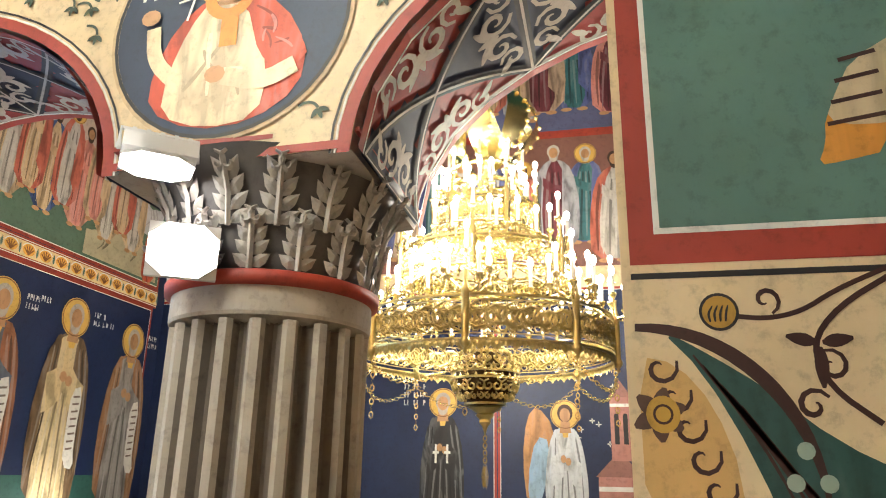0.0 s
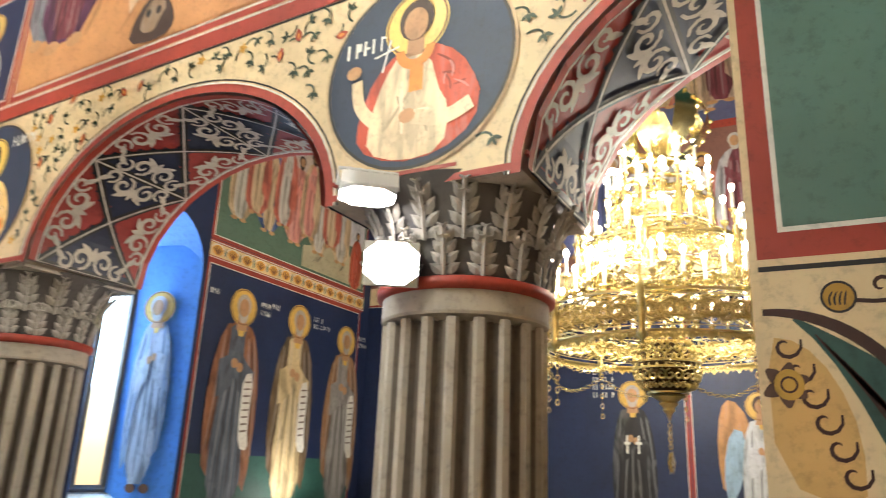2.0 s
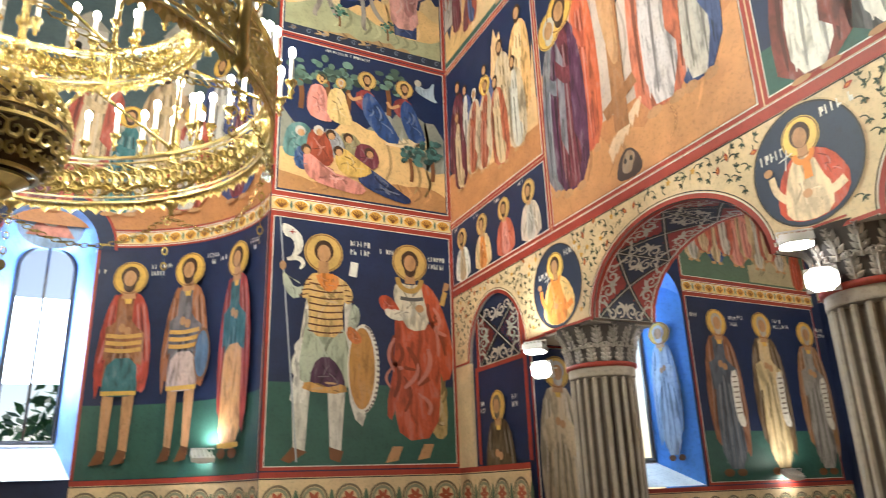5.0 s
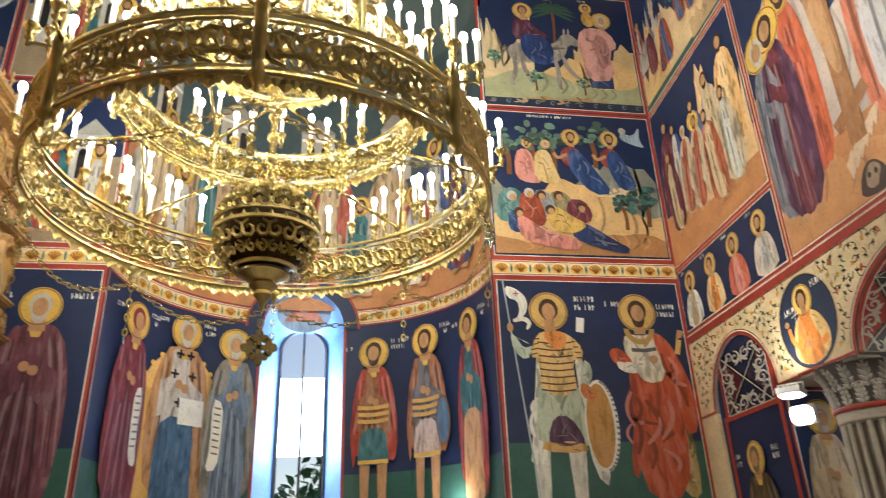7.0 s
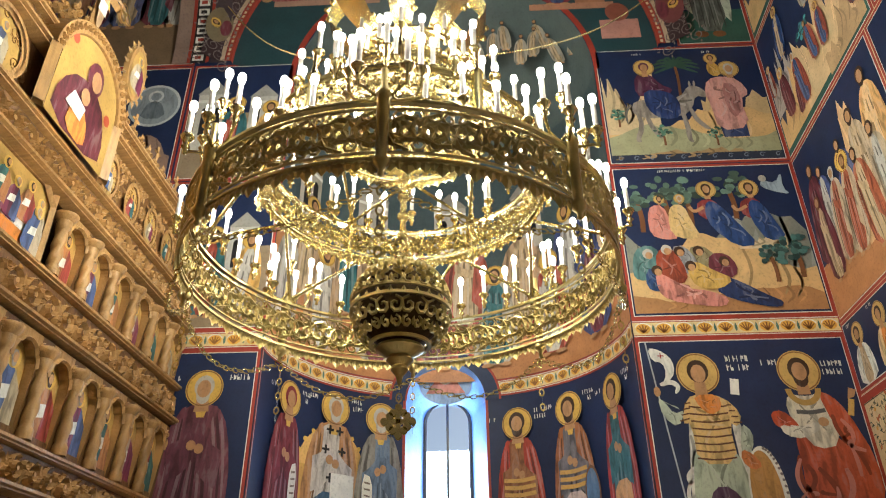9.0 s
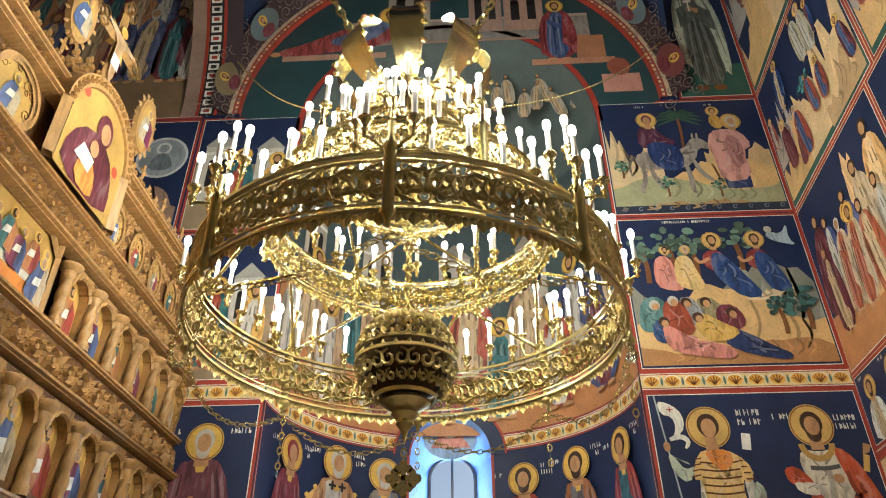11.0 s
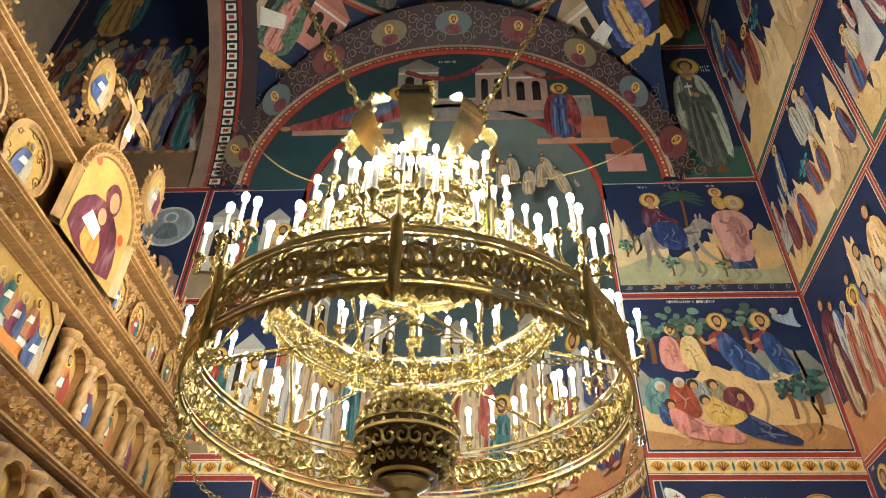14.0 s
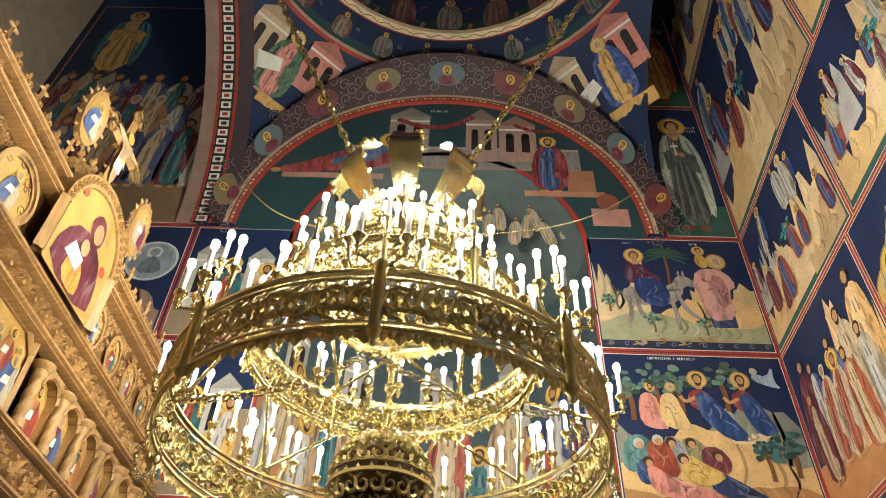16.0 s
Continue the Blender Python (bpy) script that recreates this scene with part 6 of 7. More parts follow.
building(em, north, -3.25, 8.75, 0.42, 1.15, 0.014, (0.40, 0.27, 0.23))
building(em, north, -2.80, 8.75, 0.50, 1.0, 0.014, (0.42, 0.27, 0.22))
b = Build()
ribbon(b, north, [(-4.2, 9.62), (-3.9, 9.46), (-3.5, 9.44), (-3.15, 9.70)], 0.09, 0.018, paint((0.26, 0.04, 0.04), 0.8), 0, False)
ribbon(b, north, [(-2.6, 9.55), (-2.35, 9.40), (-2.0, 9.42)], 0.07, 0.018, paint((0.26, 0.04, 0.04), 0.8), 0, False)
b.make("painted_drape", em)
b = Build()
letters(b, north, -3.75, 9.80, 9, 0.045, 0.014, 1)
b.make("inscription", em)
b = Build()
rect(b, north, -5.6, 8.35, -4.3, 8.45, 0.020, paint((0.45, 0.27, 0.2)))
rect(b, north, -2.5, 8.1, -1.5, 8.2, 0.020, paint((0.45, 0.22, 0.14)))
rect(b, north, -1.95, 8.2, -1.6, 8.6, 0.020, paint((0.40, 0.18, 0.10)))
rect(b, north, -1.7, 7.6, -1.25, 7.9, 0.020, paint((0.50, 0.24, 0.20)))
oval(b, north, -1.48, 8.02, 0.14, 0.15, 0.022, paint((0.30, 0.09, 0.06)), 16)
b.make("painted_furniture", em)
sleeper(em, north, -4.1, 8.4, 1.55, (0.32, 0.06, 0.06), (0.12, 0.16, 0.3), 0.03, -1, 0.3)
person(em, north, -2.15, 8.2, 1.1, (0.05, 0.09, 0.22), (0.26, 0.04, 0.05), 0.0, True, 0.03, HAIR, 1.3)
rng = random.Random(3)
for k in range(8):
    person(em, north, -3.1 + 0.16 * k, 7.6 + 0.12 * (k % 3), 0.5, STONE, (0.40, 0.36, 0.30), rng.uniform(-0.3, 0.3), False, -0.35)
ab = Build()
for k0, k1, y0, mt in ((2.45, 2.53, 0.06, paint(RED)), (2.53, 2.58, 0.065, paint((0.55, 0.42, 0.30)))):
    ab.grid([[Vector((*((p := arc(k0, k0 + 0.12, i))[0], -y0), p[1])) for i in range(n + 1)], [Vector(((q := arc(k1, k1 + 0.12, i))[0], -y0, q[1])) for i in range(n + 1)]], mt)
ab.grid([[Vector((*((p := arc(2.45, 2.57, i))[0], 0.0), p[1])) for i in range(n + 1)], [Vector(((q := arc(2.45, 2.57, i))[0], -0.06, q[1])) for i in range(n + 1)]], paint(RED))
# the arch grows deeper from its springing to its crown
DEPTH = lambda i: 0.12 + 0.38 * math.sin(math.pi * i / n) ** 2
FLARE = lambda i: 0.10 * (1 - math.sin(math.pi * i / n) ** 2)
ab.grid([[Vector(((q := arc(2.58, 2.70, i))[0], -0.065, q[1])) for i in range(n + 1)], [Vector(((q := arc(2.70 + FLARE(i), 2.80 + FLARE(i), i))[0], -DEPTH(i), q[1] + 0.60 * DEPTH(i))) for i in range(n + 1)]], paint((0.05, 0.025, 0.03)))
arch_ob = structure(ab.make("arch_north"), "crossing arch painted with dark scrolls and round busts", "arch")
for k in range(9):
    i = (k + 0.5) / 9 * n
    p = arc(2.64 + FLARE(i) / 2, 2.75 + FLARE(i) / 2, i)
    em = mural("small round bust painted on the crossing arch")
    tn = Vector((math.sin(math.pi * i / n), 0, math.cos(math.pi * i / n)))
    up = Vector((-math.cos(math.pi * i / n), 0, math.sin(math.pi * i / n))) * (0.11 + FLARE(i)) + Vector((0, 0.065 - DEPTH(i), 0.60 * DEPTH(i)))
    up.normalize()
    c = Vector((p[0], -(0.065 + DEPTH(i)) / 2, p[1] + 0.30 * DEPTH(i)))
    nn = tn.cross(up)
    nn = nn if nn.y < 0 else -nn
    w = lambda u, v, d=0.0, c=c, tn=tn, up=up, nn=nn: c + tn * u + up * v + nn * (d + 0.03)
    b = Build()
    oval(b, w, 0, 0, 0.26, 0.17, 0.0, paint(((0.22, 0.17, 0.10), (0.12, 0.16, 0.18), (0.17, 0.05, 0.05))[k % 3]), 24)
    halo(b, w, 0, 0.05, 0.07, 0.003)
    oval(b, w, 0, -0.09, 0.12, 0.07, 0.003, paint(WINE, 0.5), 14)
    head(b, w, 0, 0.05, 0.06, 0.008)
    b.make("painted_bust", em)
# pale scrolls between the busts and a row of pale dashes on the red rim
SCROLL = paint((0.20, 0.16, 0.15))
b = Build()
for k in range(10):
    i = min(max(k / 9, 0.02), 0.98) * n
    p = arc(2.64 + FLARE(i) / 2, 2.75 + FLARE(i) / 2, i)
    tn = Vector((math.sin(math.pi * i / n), 0, math.cos(math.pi * i / n)))
    up = Vector((-math.cos(math.pi * i / n), 0, math.sin(math.pi * i / n))) * (0.11 + FLARE(i)) + Vector((0, 0.065 - DEPTH(i), 0.60 * DEPTH(i)))
    up.normalize()
    c = Vector((p[0], -(0.065 + DEPTH(i)) / 2, p[1] + 0.30 * DEPTH(i)))
    nn = tn.cross(up)
    nn = nn if nn.y < 0 else -nn
    w = lambda u, v, d=0.0, c=c, tn=tn, up=up, nn=nn: c + tn * u + up * v + nn * (d + 0.03)
    for u, v, hand in ((-0.11, 0.10, 1), (0.11, 0.10, -1), (-0.11, -0.10, -1), (0.11, -0.10, 1), (0, 0.0, 1), (-0.27, 0.18, -1), (0.27, 0.18, 1), (-0.27, -0.18, 1), (0.27, -0.18, -1)):
        ribbon(b, w, spiral(u, v, 0.085, 0.8 * hand + u * 9, 1.4, 14, hand), 0.013, 0.0, SCROLL, 0, True)
        for q in range(3):
            leaf(b, w, u + 0.09 * math.cos(2.1 * q + u), v + 0.09 * math.sin(2.1 * q + u), 2.1 * q, 0.05, 0.022, 0.001, SCROLL)
b.make("painted_scroll", arch_ob)
b = Build()
for i in range(120):
    t0, t1 = (i + 0.2) / 120 * n, (i + 0.8) / 120 * n
    P = lambda r, t: Vector((arc(r, r + 0.12, t)[0], -0.064, arc(r, r + 0.12, t)[1]))
    b.grid([[P(2.475, t0), P(2.505, t0)], [P(2.475, t1), P(2.505, t1)]], paint(CREAM if i % 3 else (0.30, 0.24, 0.20)))
b.make("dash", arch_ob)
# eastern crossing arch with a chequered strip
b = Build()
CE = -6.40
for x0, x1, r, mt in ((CE - 0.30, CE - 0.12, 0.0, paint((0.30, 0.20, 0.16))), (CE - 0.12, CE - 0.08, -0.01, paint(RED)), (CE - 0.08, CE + 0.10, -0.005, paint(DARK)), (CE + 0.10, CE + 0.14, -0.01, paint(RED)), (CE + 0.14, CE + 0.34, 0.0, paint((0.06, 0.04, 0.05)))):
    b.grid([[Vector((x, CY + (2.66 + r) * math.cos(math.pi * i / n), 7.44 + (3.0 + r) * math.sin(math.pi * i / n))) for i in range(n + 1)] for x in (x0, x1)], mt)
east_arch = structure(b.make("arch_east"), "crossing arch with a black and white chequered strip", "arch")
b = Build()
for i in range(70):
    t0, t1 = math.pi * (i + 0.15) / 70, math.pi * (i + 0.85) / 70
    for x0, x1 in ((CE - 0.055, CE + 0.075),):
        P = lambda x, t, r: Vector((x, CY + r * math.cos(t), 7.44 + (r + 0.34) * math.sin(t)))
        b.grid([[P(x0, t0, 2.64), P(x1, t0, 2.64)], [P(x0, t1, 2.64), P(x1, t1, 2.64)]], paint(WHITE))
        tm, dt = (t0 + t1) / 2, (t1 - t0) * 0.25
        b.grid([[P(x0 + 0.03, tm - dt, 2.636), P(x1 - 0.03, tm - dt, 2.636)], [P(x0 + 0.03, tm + dt, 2.636), P(x1 - 0.03, tm + dt, 2.636)]], paint(DARK if i % 2 else RED))
b.make("chequer", east_arch)
# seated writers on the pendentives
for sx in (-1, 1):
    em = mural("fresco of a seated writer with a scroll and buildings")
    cdir = Vector((sx, 1, 0)).normalized()
    c = Vector((CX, CY, 0)) + cdir * 3.05 + Vector((0, 0, 10.05))
    tn = Vector((1, -sx, 0)).normalized()
    up = (-cdir * 0.62 + Vector((0, 0, 0.78))).normalized()
    w = lambda u, v, d=0.0, c=c, tn=tn, up=up, cdir=cdir: c + tn * u + up * v + (tn.cross(up) if (tn.cross(up)).dot(cdir) < 0 else -tn.cross(up)) * (d - 0.02)
    building(em, w, -0.75, -0.35, 0.5, 1.0, 0.0, (0.62, 0.45, 0.30))
    building(em, w, 0.1, -0.2, 0.55, 0.9, 0.0, PINK)
    person(em, w, 0.12 * sx, -0.55, 1.05, OCHRE if sx > 0 else PINK, (0.05, 0.09, 0.32) if sx > 0 else (0.08, 0.16, 0.10), 0.0, True, 0.03, GREY, 1.5)
    b = Build()
    shape(b, w, [(-0.5, -0.1), (-0.15, 0.0), (-0.1, -0.18), (-0.4, -0.32)], 0.06, paint(WHITE))
    rect(b, w, -0.2, -0.75, 0.5, -0.55, 0.05, paint(OCHRE, 0.4))
    b.make("painted_scroll", em)
# figures round the foot of the dome
em = mural("ring of small painted figures at the foot of the dome")
DEEP = ((0.20, 0.17, 0.15), (0.24, 0.20, 0.17), (0.16, 0.05, 0.05), (0.05, 0.10, 0.10), (0.20, 0.10, 0.08))
for k in range(24):
    a = 2 * math.pi * (k + 0.5) / 24
    o = Vector((math.cos(a), math.sin(a), 0))
    t = Vector((math.sin(a), -math.cos(a), 0))
    w = lambda u, v, d=0.0, o=o, t=t: Vector((CX, CY, ZR + 0.10 + 0.87 * v)) + (o * (HALF - 0.06 - d - 0.50 * v) + t * u)
    person(em, w, 0, 0.02, 0.40, rng.choice(DEEP), rng.choice(DEEP), 0, True, 0.012, HAIR, 2.2)
    b = Build()
    letters(b, w, 0.20, 0.26, 5, 0.018, 0.020, 2)
    b.make("inscription", em)
em = mural("dark painted prophets standing round the drum of the dome")
for k in range(20):
    a = 2 * math.pi * k / 20
    o = Vector((math.cos(a), math.sin(a), 0))
    t = Vector((math.sin(a), -math.cos(a), 0))
    w = lambda u, v, d=0.0, o=o, t=t: Vector((CX, CY, ZR + 0.72 + v)) + (o * (HALF - 0.35 - d - 0.09 * v) + t * u)
    person(em, w, 0, 0.0, 0.80, rng.choice(DEEP), rng.choice(DEEP), 0, True, 0.02, HAIR, 1.5)
    b = Build()
    shape(b, w, [(0.26, 0.0), (0.44, 0.0), (0.40, 0.18), (0.30, 0.18)], 0.02, paint((0.30, 0.20, 0.12)))
    ribbon(b, w, [(0.24, 0.5), (0.35, 0.62), (0.46, 0.5)], 0.03, 0.02, paint((0.26, 0.06, 0.05)), 0, False)
    b.make("painted_throne", em)
# waved leaf ornament along the pale ring
em = mural("waved dark leaf ornament along the pale ring of the dome")
b = Build()
for k in range(110):
    a = 2 * math.pi * k / 110
    o = Vector((math.cos(a), math.sin(a), 0))
    t = Vector((math.sin(a), -math.cos(a), 0))
    w = lambda u, v, d=0.0, o=o, t=t: Vector((CX, CY, ZR + 0.515 + 0.50 * v - d)) + (o * (HALF - 0.345 - 0.80 * v) + t * u)
    g = 1 if k % 2 else -1
    ribbon(b, w, [(-0.065, 0.035 - 0.022 * g), (0.0, 0.035 + 0.010 * g), (0.065, 0.035 + 0.022 * g)], 0.012, 0.006, paint((0.16, 0.12, 0.07)), 0, False)
    leaf(b, w, 0.0, 0.035 - 0.004 * g, 1.2 * g, 0.034, 0.018, 0.006, paint((0.30, 0.20, 0.08)))
b.make("leaf_wave", em)

# thin tie chains from the crown of the chandelier to the crossing piers
for sx in (-1, 1):
    b = Build()
    p, q = Vector((-3.66 + 0.3 * sx, CY, 4.75)), Vector((CX + 2.62 * sx, -0.08, 8.35))
    for j in range(110):
        c = p + (q - p) * j / 110 - Vector((0, 0, 0.25 * math.sin(math.pi * j / 110)))
        b.lathe([(0, -0.012), (0.010, 0), (0, 0.012)], BRASS, c, 5)
    tagged(b.make("tie_chain"), "thin brass chain tied to the crossing pier", "chain", "tie chains")

# ---- side bay ----
em = mural("fresco of three standing monks with scrolls on dark blue")
field(em, side, 3.66, 1.655, 6.04, 3.895, NAVY, split=0.6, lowcol=GREEN)
for u, v0, h, rb, ck, sc in ((4.15, 1.76, 2.05, (0.10, 0.12, 0.16), (0.28, 0.11, 0.05), True), (4.96, 1.76, 2.07, (0.62, 0.48, 0.26), (0.16, 0.10, 0.05), True), (5.79, 1.74, 2.02, (0.32, 0.30, 0.28), (0.34, 0.17, 0.08), True)):
    saint(side, u, v0, h, rb, ck, em, hair=(0.45, 0.40, 0.35), scroll=sc, d0=0.016, wide=1.2)
    inscription(em, side, u - 0.42, v0 + h * 0.9, 4, 0.05, 1)
    inscription(em, side, u + 0.24, v0 + h * 0.9, 5, 0.05, 2)
b = Build()
border_band(b, side, 3.66, 6.08, 3.895, 4.085, 0.008)
structure(b.make("trim_side"), "cream and gold painted cornice band", "trim")
em = mural("fresco of figures on a green hill with a pale mountain")
field(em, side, 3.66, 4.09, 6.08, 5.9, (0.55, 0.45, 0.40), split=0.9, lowcol=(0.10, 0.17, 0.12))
hills(em, side, 4.9, 6.0, 4.15, 4.7, (0.45, 0.40, 0.26), 5, 0.016)
hills(em, side, 5.2, 6.0, 4.6, 5.3, (0.55, 0.55, 0.58), 6, 0.014)
rng = random.Random(17)
for k in range(9):
    person(em, side, 3.95 + 0.2 * k, 4.35 + 0.12 * (k % 2), 1.0, rng.choice((PINK, STONE, GREY)), rng.choice(((0.62, 0.30, 0.22), (0.05, 0.10, 0.28), (0.50, 0.12, 0.08), STONE)), 0, k % 3 == 0, 0.024 + 0.012 * (k % 2), HAIR)
person(em, side, 5.85, 4.12, 0.7, (0.5, 0.08, 0.04), (0.5, 0.1, 0.05), 0, False, 0.03)
# window of the side bay: painted reveal, frame, glass
GLASS = bpy.data.materials.new("window_glass")
GLASS.use_nodes = True
gp = GLASS.node_tree.nodes["Principled BSDF"]
gp.inputs["Transmission Weight"].default_value = 1.0
gp.inputs["Roughness"].default_value = 0.05
gp.inputs["IOR"].default_value = 1.02
FRAME = carved("window_frame", (0.10, 0.09, 0.085), 0.4)


def window(name, at, wd, h, turn, label):
    """Tall arched casement; origin at the foot of the opening, facing -y."""
    e = structure(new(name), label, "window")
    e.location, e.rotation_euler = at, (0, 0, radians(turn))
    top = [(-wd / 2, 0.0)] + [(-wd / 2 * math.cos(math.pi * i / 16), h - wd / 2 + wd / 2 * math.sin(math.pi * i / 16)) for i in range(17)] + [(wd / 2, 0.0)]
    W = lambda u, v, d=0.0: Vector((u, -d, v))
    b = Build()
    for p, q in zip(top, top[1:] + top[:1]):
        b.tube([W(*p), W(*q)], 0.022, FRAME, 6)
    b.make("window_frame", e)
    b = Build()
    b.box((-0.014, -0.018, 0.0), (0.014, 0.018, h - 0.02), FRAME)
    b.make("mullion", e)
    for s in (-1, 1):
        b = Build()
        pts = [(0.0, 0.0)] + [(s * p, q) for p, q in top if p >= 0][::1]
        xs = [(0.0, 0.0), (s * wd / 2, 0.0)] + [(s * wd / 2 * math.cos(math.pi / 2 * i / 8), h - wd / 2 + wd / 2 * math.sin(math.pi / 2 * i / 8)) for i in range(9)]
        b.face([W(*p) for p in xs], GLASS)
        b.face([W(*p, 0.004) for p in xs], GLASS)
        pane = b.make("pane", e)
        pane.visible_shadow = False
    return e


b = Build()
BLUEREV = paint((0.10, 0.30, 0.70))
for ua, ub in ((3.615, 3.44), (2.705, 2.85)):
    b.grid([[side(ua, v, 0.0), side(ub, v, -0.43)] for v in (1.66, 4.0)], BLUEREV)
b.grid([[side(2.7, 1.66, 0), side(3.62, 1.66, 0)], [side(2.7, 1.95, -0.43), side(3.62, 1.95, -0.43)]], paint(WHITE))
structure(b.make("window_reveal"), "blue painted window reveal with a white sloping sill", "window")
em = mural("pale grey robed figure painted on the blue window reveal")
rw = lambda u, v, d=0.0: side(3.53, v, -0.215) + Vector((-0.28 * 0.7 * u - d, 0.7 * u, 0))
saint(rw, 0.0, 1.95, 1.7, (0.45, 0.48, 0.52), (0.30, 0.38, 0.50), em, hair=GREY, d0=0.016, wide=0.8)
window("window_2", (0.95, -1.286, 1.64), 0.42, 1.5, 0, "tall arched window of the side bay")
# outer ground and greenery seen through the glass
b = Build()
b.box((-30, 8, -1.0), (30, 60, -0.9), paint((0.10, 0.16, 0.06)))
structure(b.make("ground"), "grass outside the church", "ground")
leafm = [paint((0.10, 0.26, 0.12)), paint((0.14, 0.34, 0.16)), paint((0.06, 0.17, 0.08))]
for x, y in ((-3.3, 6.5), (-1.5, 12.0), (-6.5, 13.0), (3.4, 10.0)):
    e = empty("tree", "leafy green tree outside the window", "tree", (x, y, -0.9))
    b = Build()
    b.tube([(0, 0, 0), (0.05, 0, 1.2), (0, 0.05, 2.6)], [0.14, 0.1, 0.05], paint(BROWN), 8)
    b.make("trunk", e)
    b = Build()
    rng = random.Random(int(x * 10))
    for i in range(900):
        a, q, r = rng.uniform(0, 6.28), rng.uniform(-1.2, 1.57), rng.uniform(0.5, 1.25)
        c = Vector((r * math.cos(a) * math.cos(q), r * math.sin(a) * math.cos(q), 2.6 + 1.2 * r * math.sin(q)))
        t = Vector((rng.uniform(-1, 1), rng.uniform(-1, 1), rng.uniform(-1, 1))).normalized() * 0.13
        s = t.cross(Vector((rng.uniform(-1, 1), rng.uniform(-1, 1), 1))).normalized() * 0.06
        b.face([c - t, c + s, c + t, c - s], rng.choice(leafm))
    b.make("crown", e)

# apse window: recess, arch painting, frame
b = Build()
REV = paint((0.22, 0.42, 0.80))
P0, P1 = apse(-0.52, 0), apse(0.36, 0)
cx = (P0.x + P1.x) / 2
for p, q in ((P0, Vector((cx - 0.27, 2.15, 0))), (P1, Vector((cx + 0.27, 2.15, 0)))):
    b.grid([[(p.x, p.y, 1.66), (q.x, q.y, 2.0)], [(p.x, p.y, 3.86), (q.x, q.y, 3.86)]], REV)
b.grid([[(P0.x, P0.y, 1.66), (P1.x, P1.y, 1.66)], [(cx - 0.27, 2.15, 2.0), (cx + 0.27, 2.15, 2.0)]], paint(WHITE))
rows = []
for j, (hw, yy, zz, rr) in enumerate(((0.44, P0.y - 0.02, 3.86, 0.44), (0.27, 2.15, 3.78, 0.20))):
    rows.append([(cx - hw * math.cos(math.pi * i / 20), yy, zz + rr * math.sin(math.pi * i / 20)) for i in range(21)])
b.grid(rows, REV)
structure(b.make("window_reveal"), "pale blue painted splay of the apse window with a white sill", "window")
b = Build()
for r0, r1, col in ((0.44, 0.60, NAVY), (0.60, 0.625, RED), (0.43, 0.45, RED)):
    b.grid([[apse(-0.08 - r * math.cos(math.pi * i / 24), 3.86 + r * math.sin(math.pi * i / 24), 0.020 if col == NAVY else 0.024) for i in range(25)] for r in (r0, r1)], paint(col))
structure(b.make("window_arch"), "dark blue painted arch above the apse window", "window")
em = mural("small bust with a pale halo painted over the apse window")
aw = lambda u, v, d=0.0: Vector((cx + u, 1.70 - 0.1 * (v - 4.0) - d, v))
b = Build()
oval(b, aw, 0, 4.08, 0.30, 0.22, 0.0, paint((0.30, 0.45, 0.70), 0.4), 28)
ring(b, aw, 0, 4.18, 0.07, 0.10, 0.012, paint(WHITE), 24)
oval(b, aw, 0, 4.18, 0.055, 0.06, 0.012, paint(HAIR), 14)
shape(b, aw, [(-0.22, 3.98), (0.22, 3.98), (0.12, 4.12), (-0.12, 4.12)], 0.008, paint(PINK, 0.6))
b.make("painted_bust", em)
window("window_1", (cx, 2.13, 2.02), 0.52, 2.0, 0, "tall narrow arched apse window with an open casement")
lamp("daylight", "AREA", look((cx, 2.6, 3.1), (cx, 0, 2.6)), 120, (0.62, 0.80, 1.0), 0.9)
lamp("daylight", "AREA", look((0.95, -0.9, 2.6), (1.2, -3.4, 2.0)), 24, (0.45, 0.70, 1.0), 0.8)

# far wall of the side bay
em = mural("fresco of a black-robed monk on navy with faint writing")
field(em, far, -0.5, -1.2, 3.97, 3.0, NAVY)
saint(far, 3.36, 0.0, 1.95, DARK, (0.02, 0.02, 0.025), em, hair=(0.45, 0.40, 0.36), d0=0.016)
inscription(em, far, 2.9, 1.95, 7, 0.06, 4)
b = Build()
for du in (-0.07, 0.06):
    rect(b, far, 3.36 + du - 0.012, 1.05, 3.36 + du + 0.012, 1.25, 0.05, paint(WHITE))
    rect(b, far, 3.36 + du - 0.035, 1.15, 3.36 + du + 0.035, 1.18, 0.052, paint(WHITE))
b.make("painted_crosses", em)
em = mural("fresco of an angel with brown wings beside a brick church")
field(em, far, 3.98, -1.2, 6.2, 3.0, NAVY)
saint(far, 4.72, -0.05, 1.86, (0.60, 0.62, 0.64), (0.55, 0.58, 0.62), em, beard=False, d0=0.030, wide=0.95)
b = Build()
shape(b, far, [(4.60, 1.45), (4.42, 1.68), (4.30, 1.55), (4.25, 1.1), (4.30, 0.6), (4.45, 0.9), (4.56, 1.2)], 0.018, paint((0.45, 0.22, 0.08), 0.6))
shape(b, far, [(4.56, 1.3), (4.40, 1.35), (4.30, 0.9), (4.34, 0.5), (4.50, 0.8)], 0.022, paint((0.30, 0.45, 0.60), 0.5))
b.make("painted_wing", em)
rng = random.Random(2)
b = Build()
for k in range(40):
    u, v = rng.uniform(4.1, 5.6), rng.uniform(0.3, 2.3)
    for a in range(4):
        leaf(b, far, u, v, a * math.pi / 2, 0.035, 0.014, 0.014, paint(WHITE))
b.make("painted_stars", em)
building(em, far, 5.05, 0.0, 0.45, 1.2, 0.02, (0.45, 0.20, 0.16))
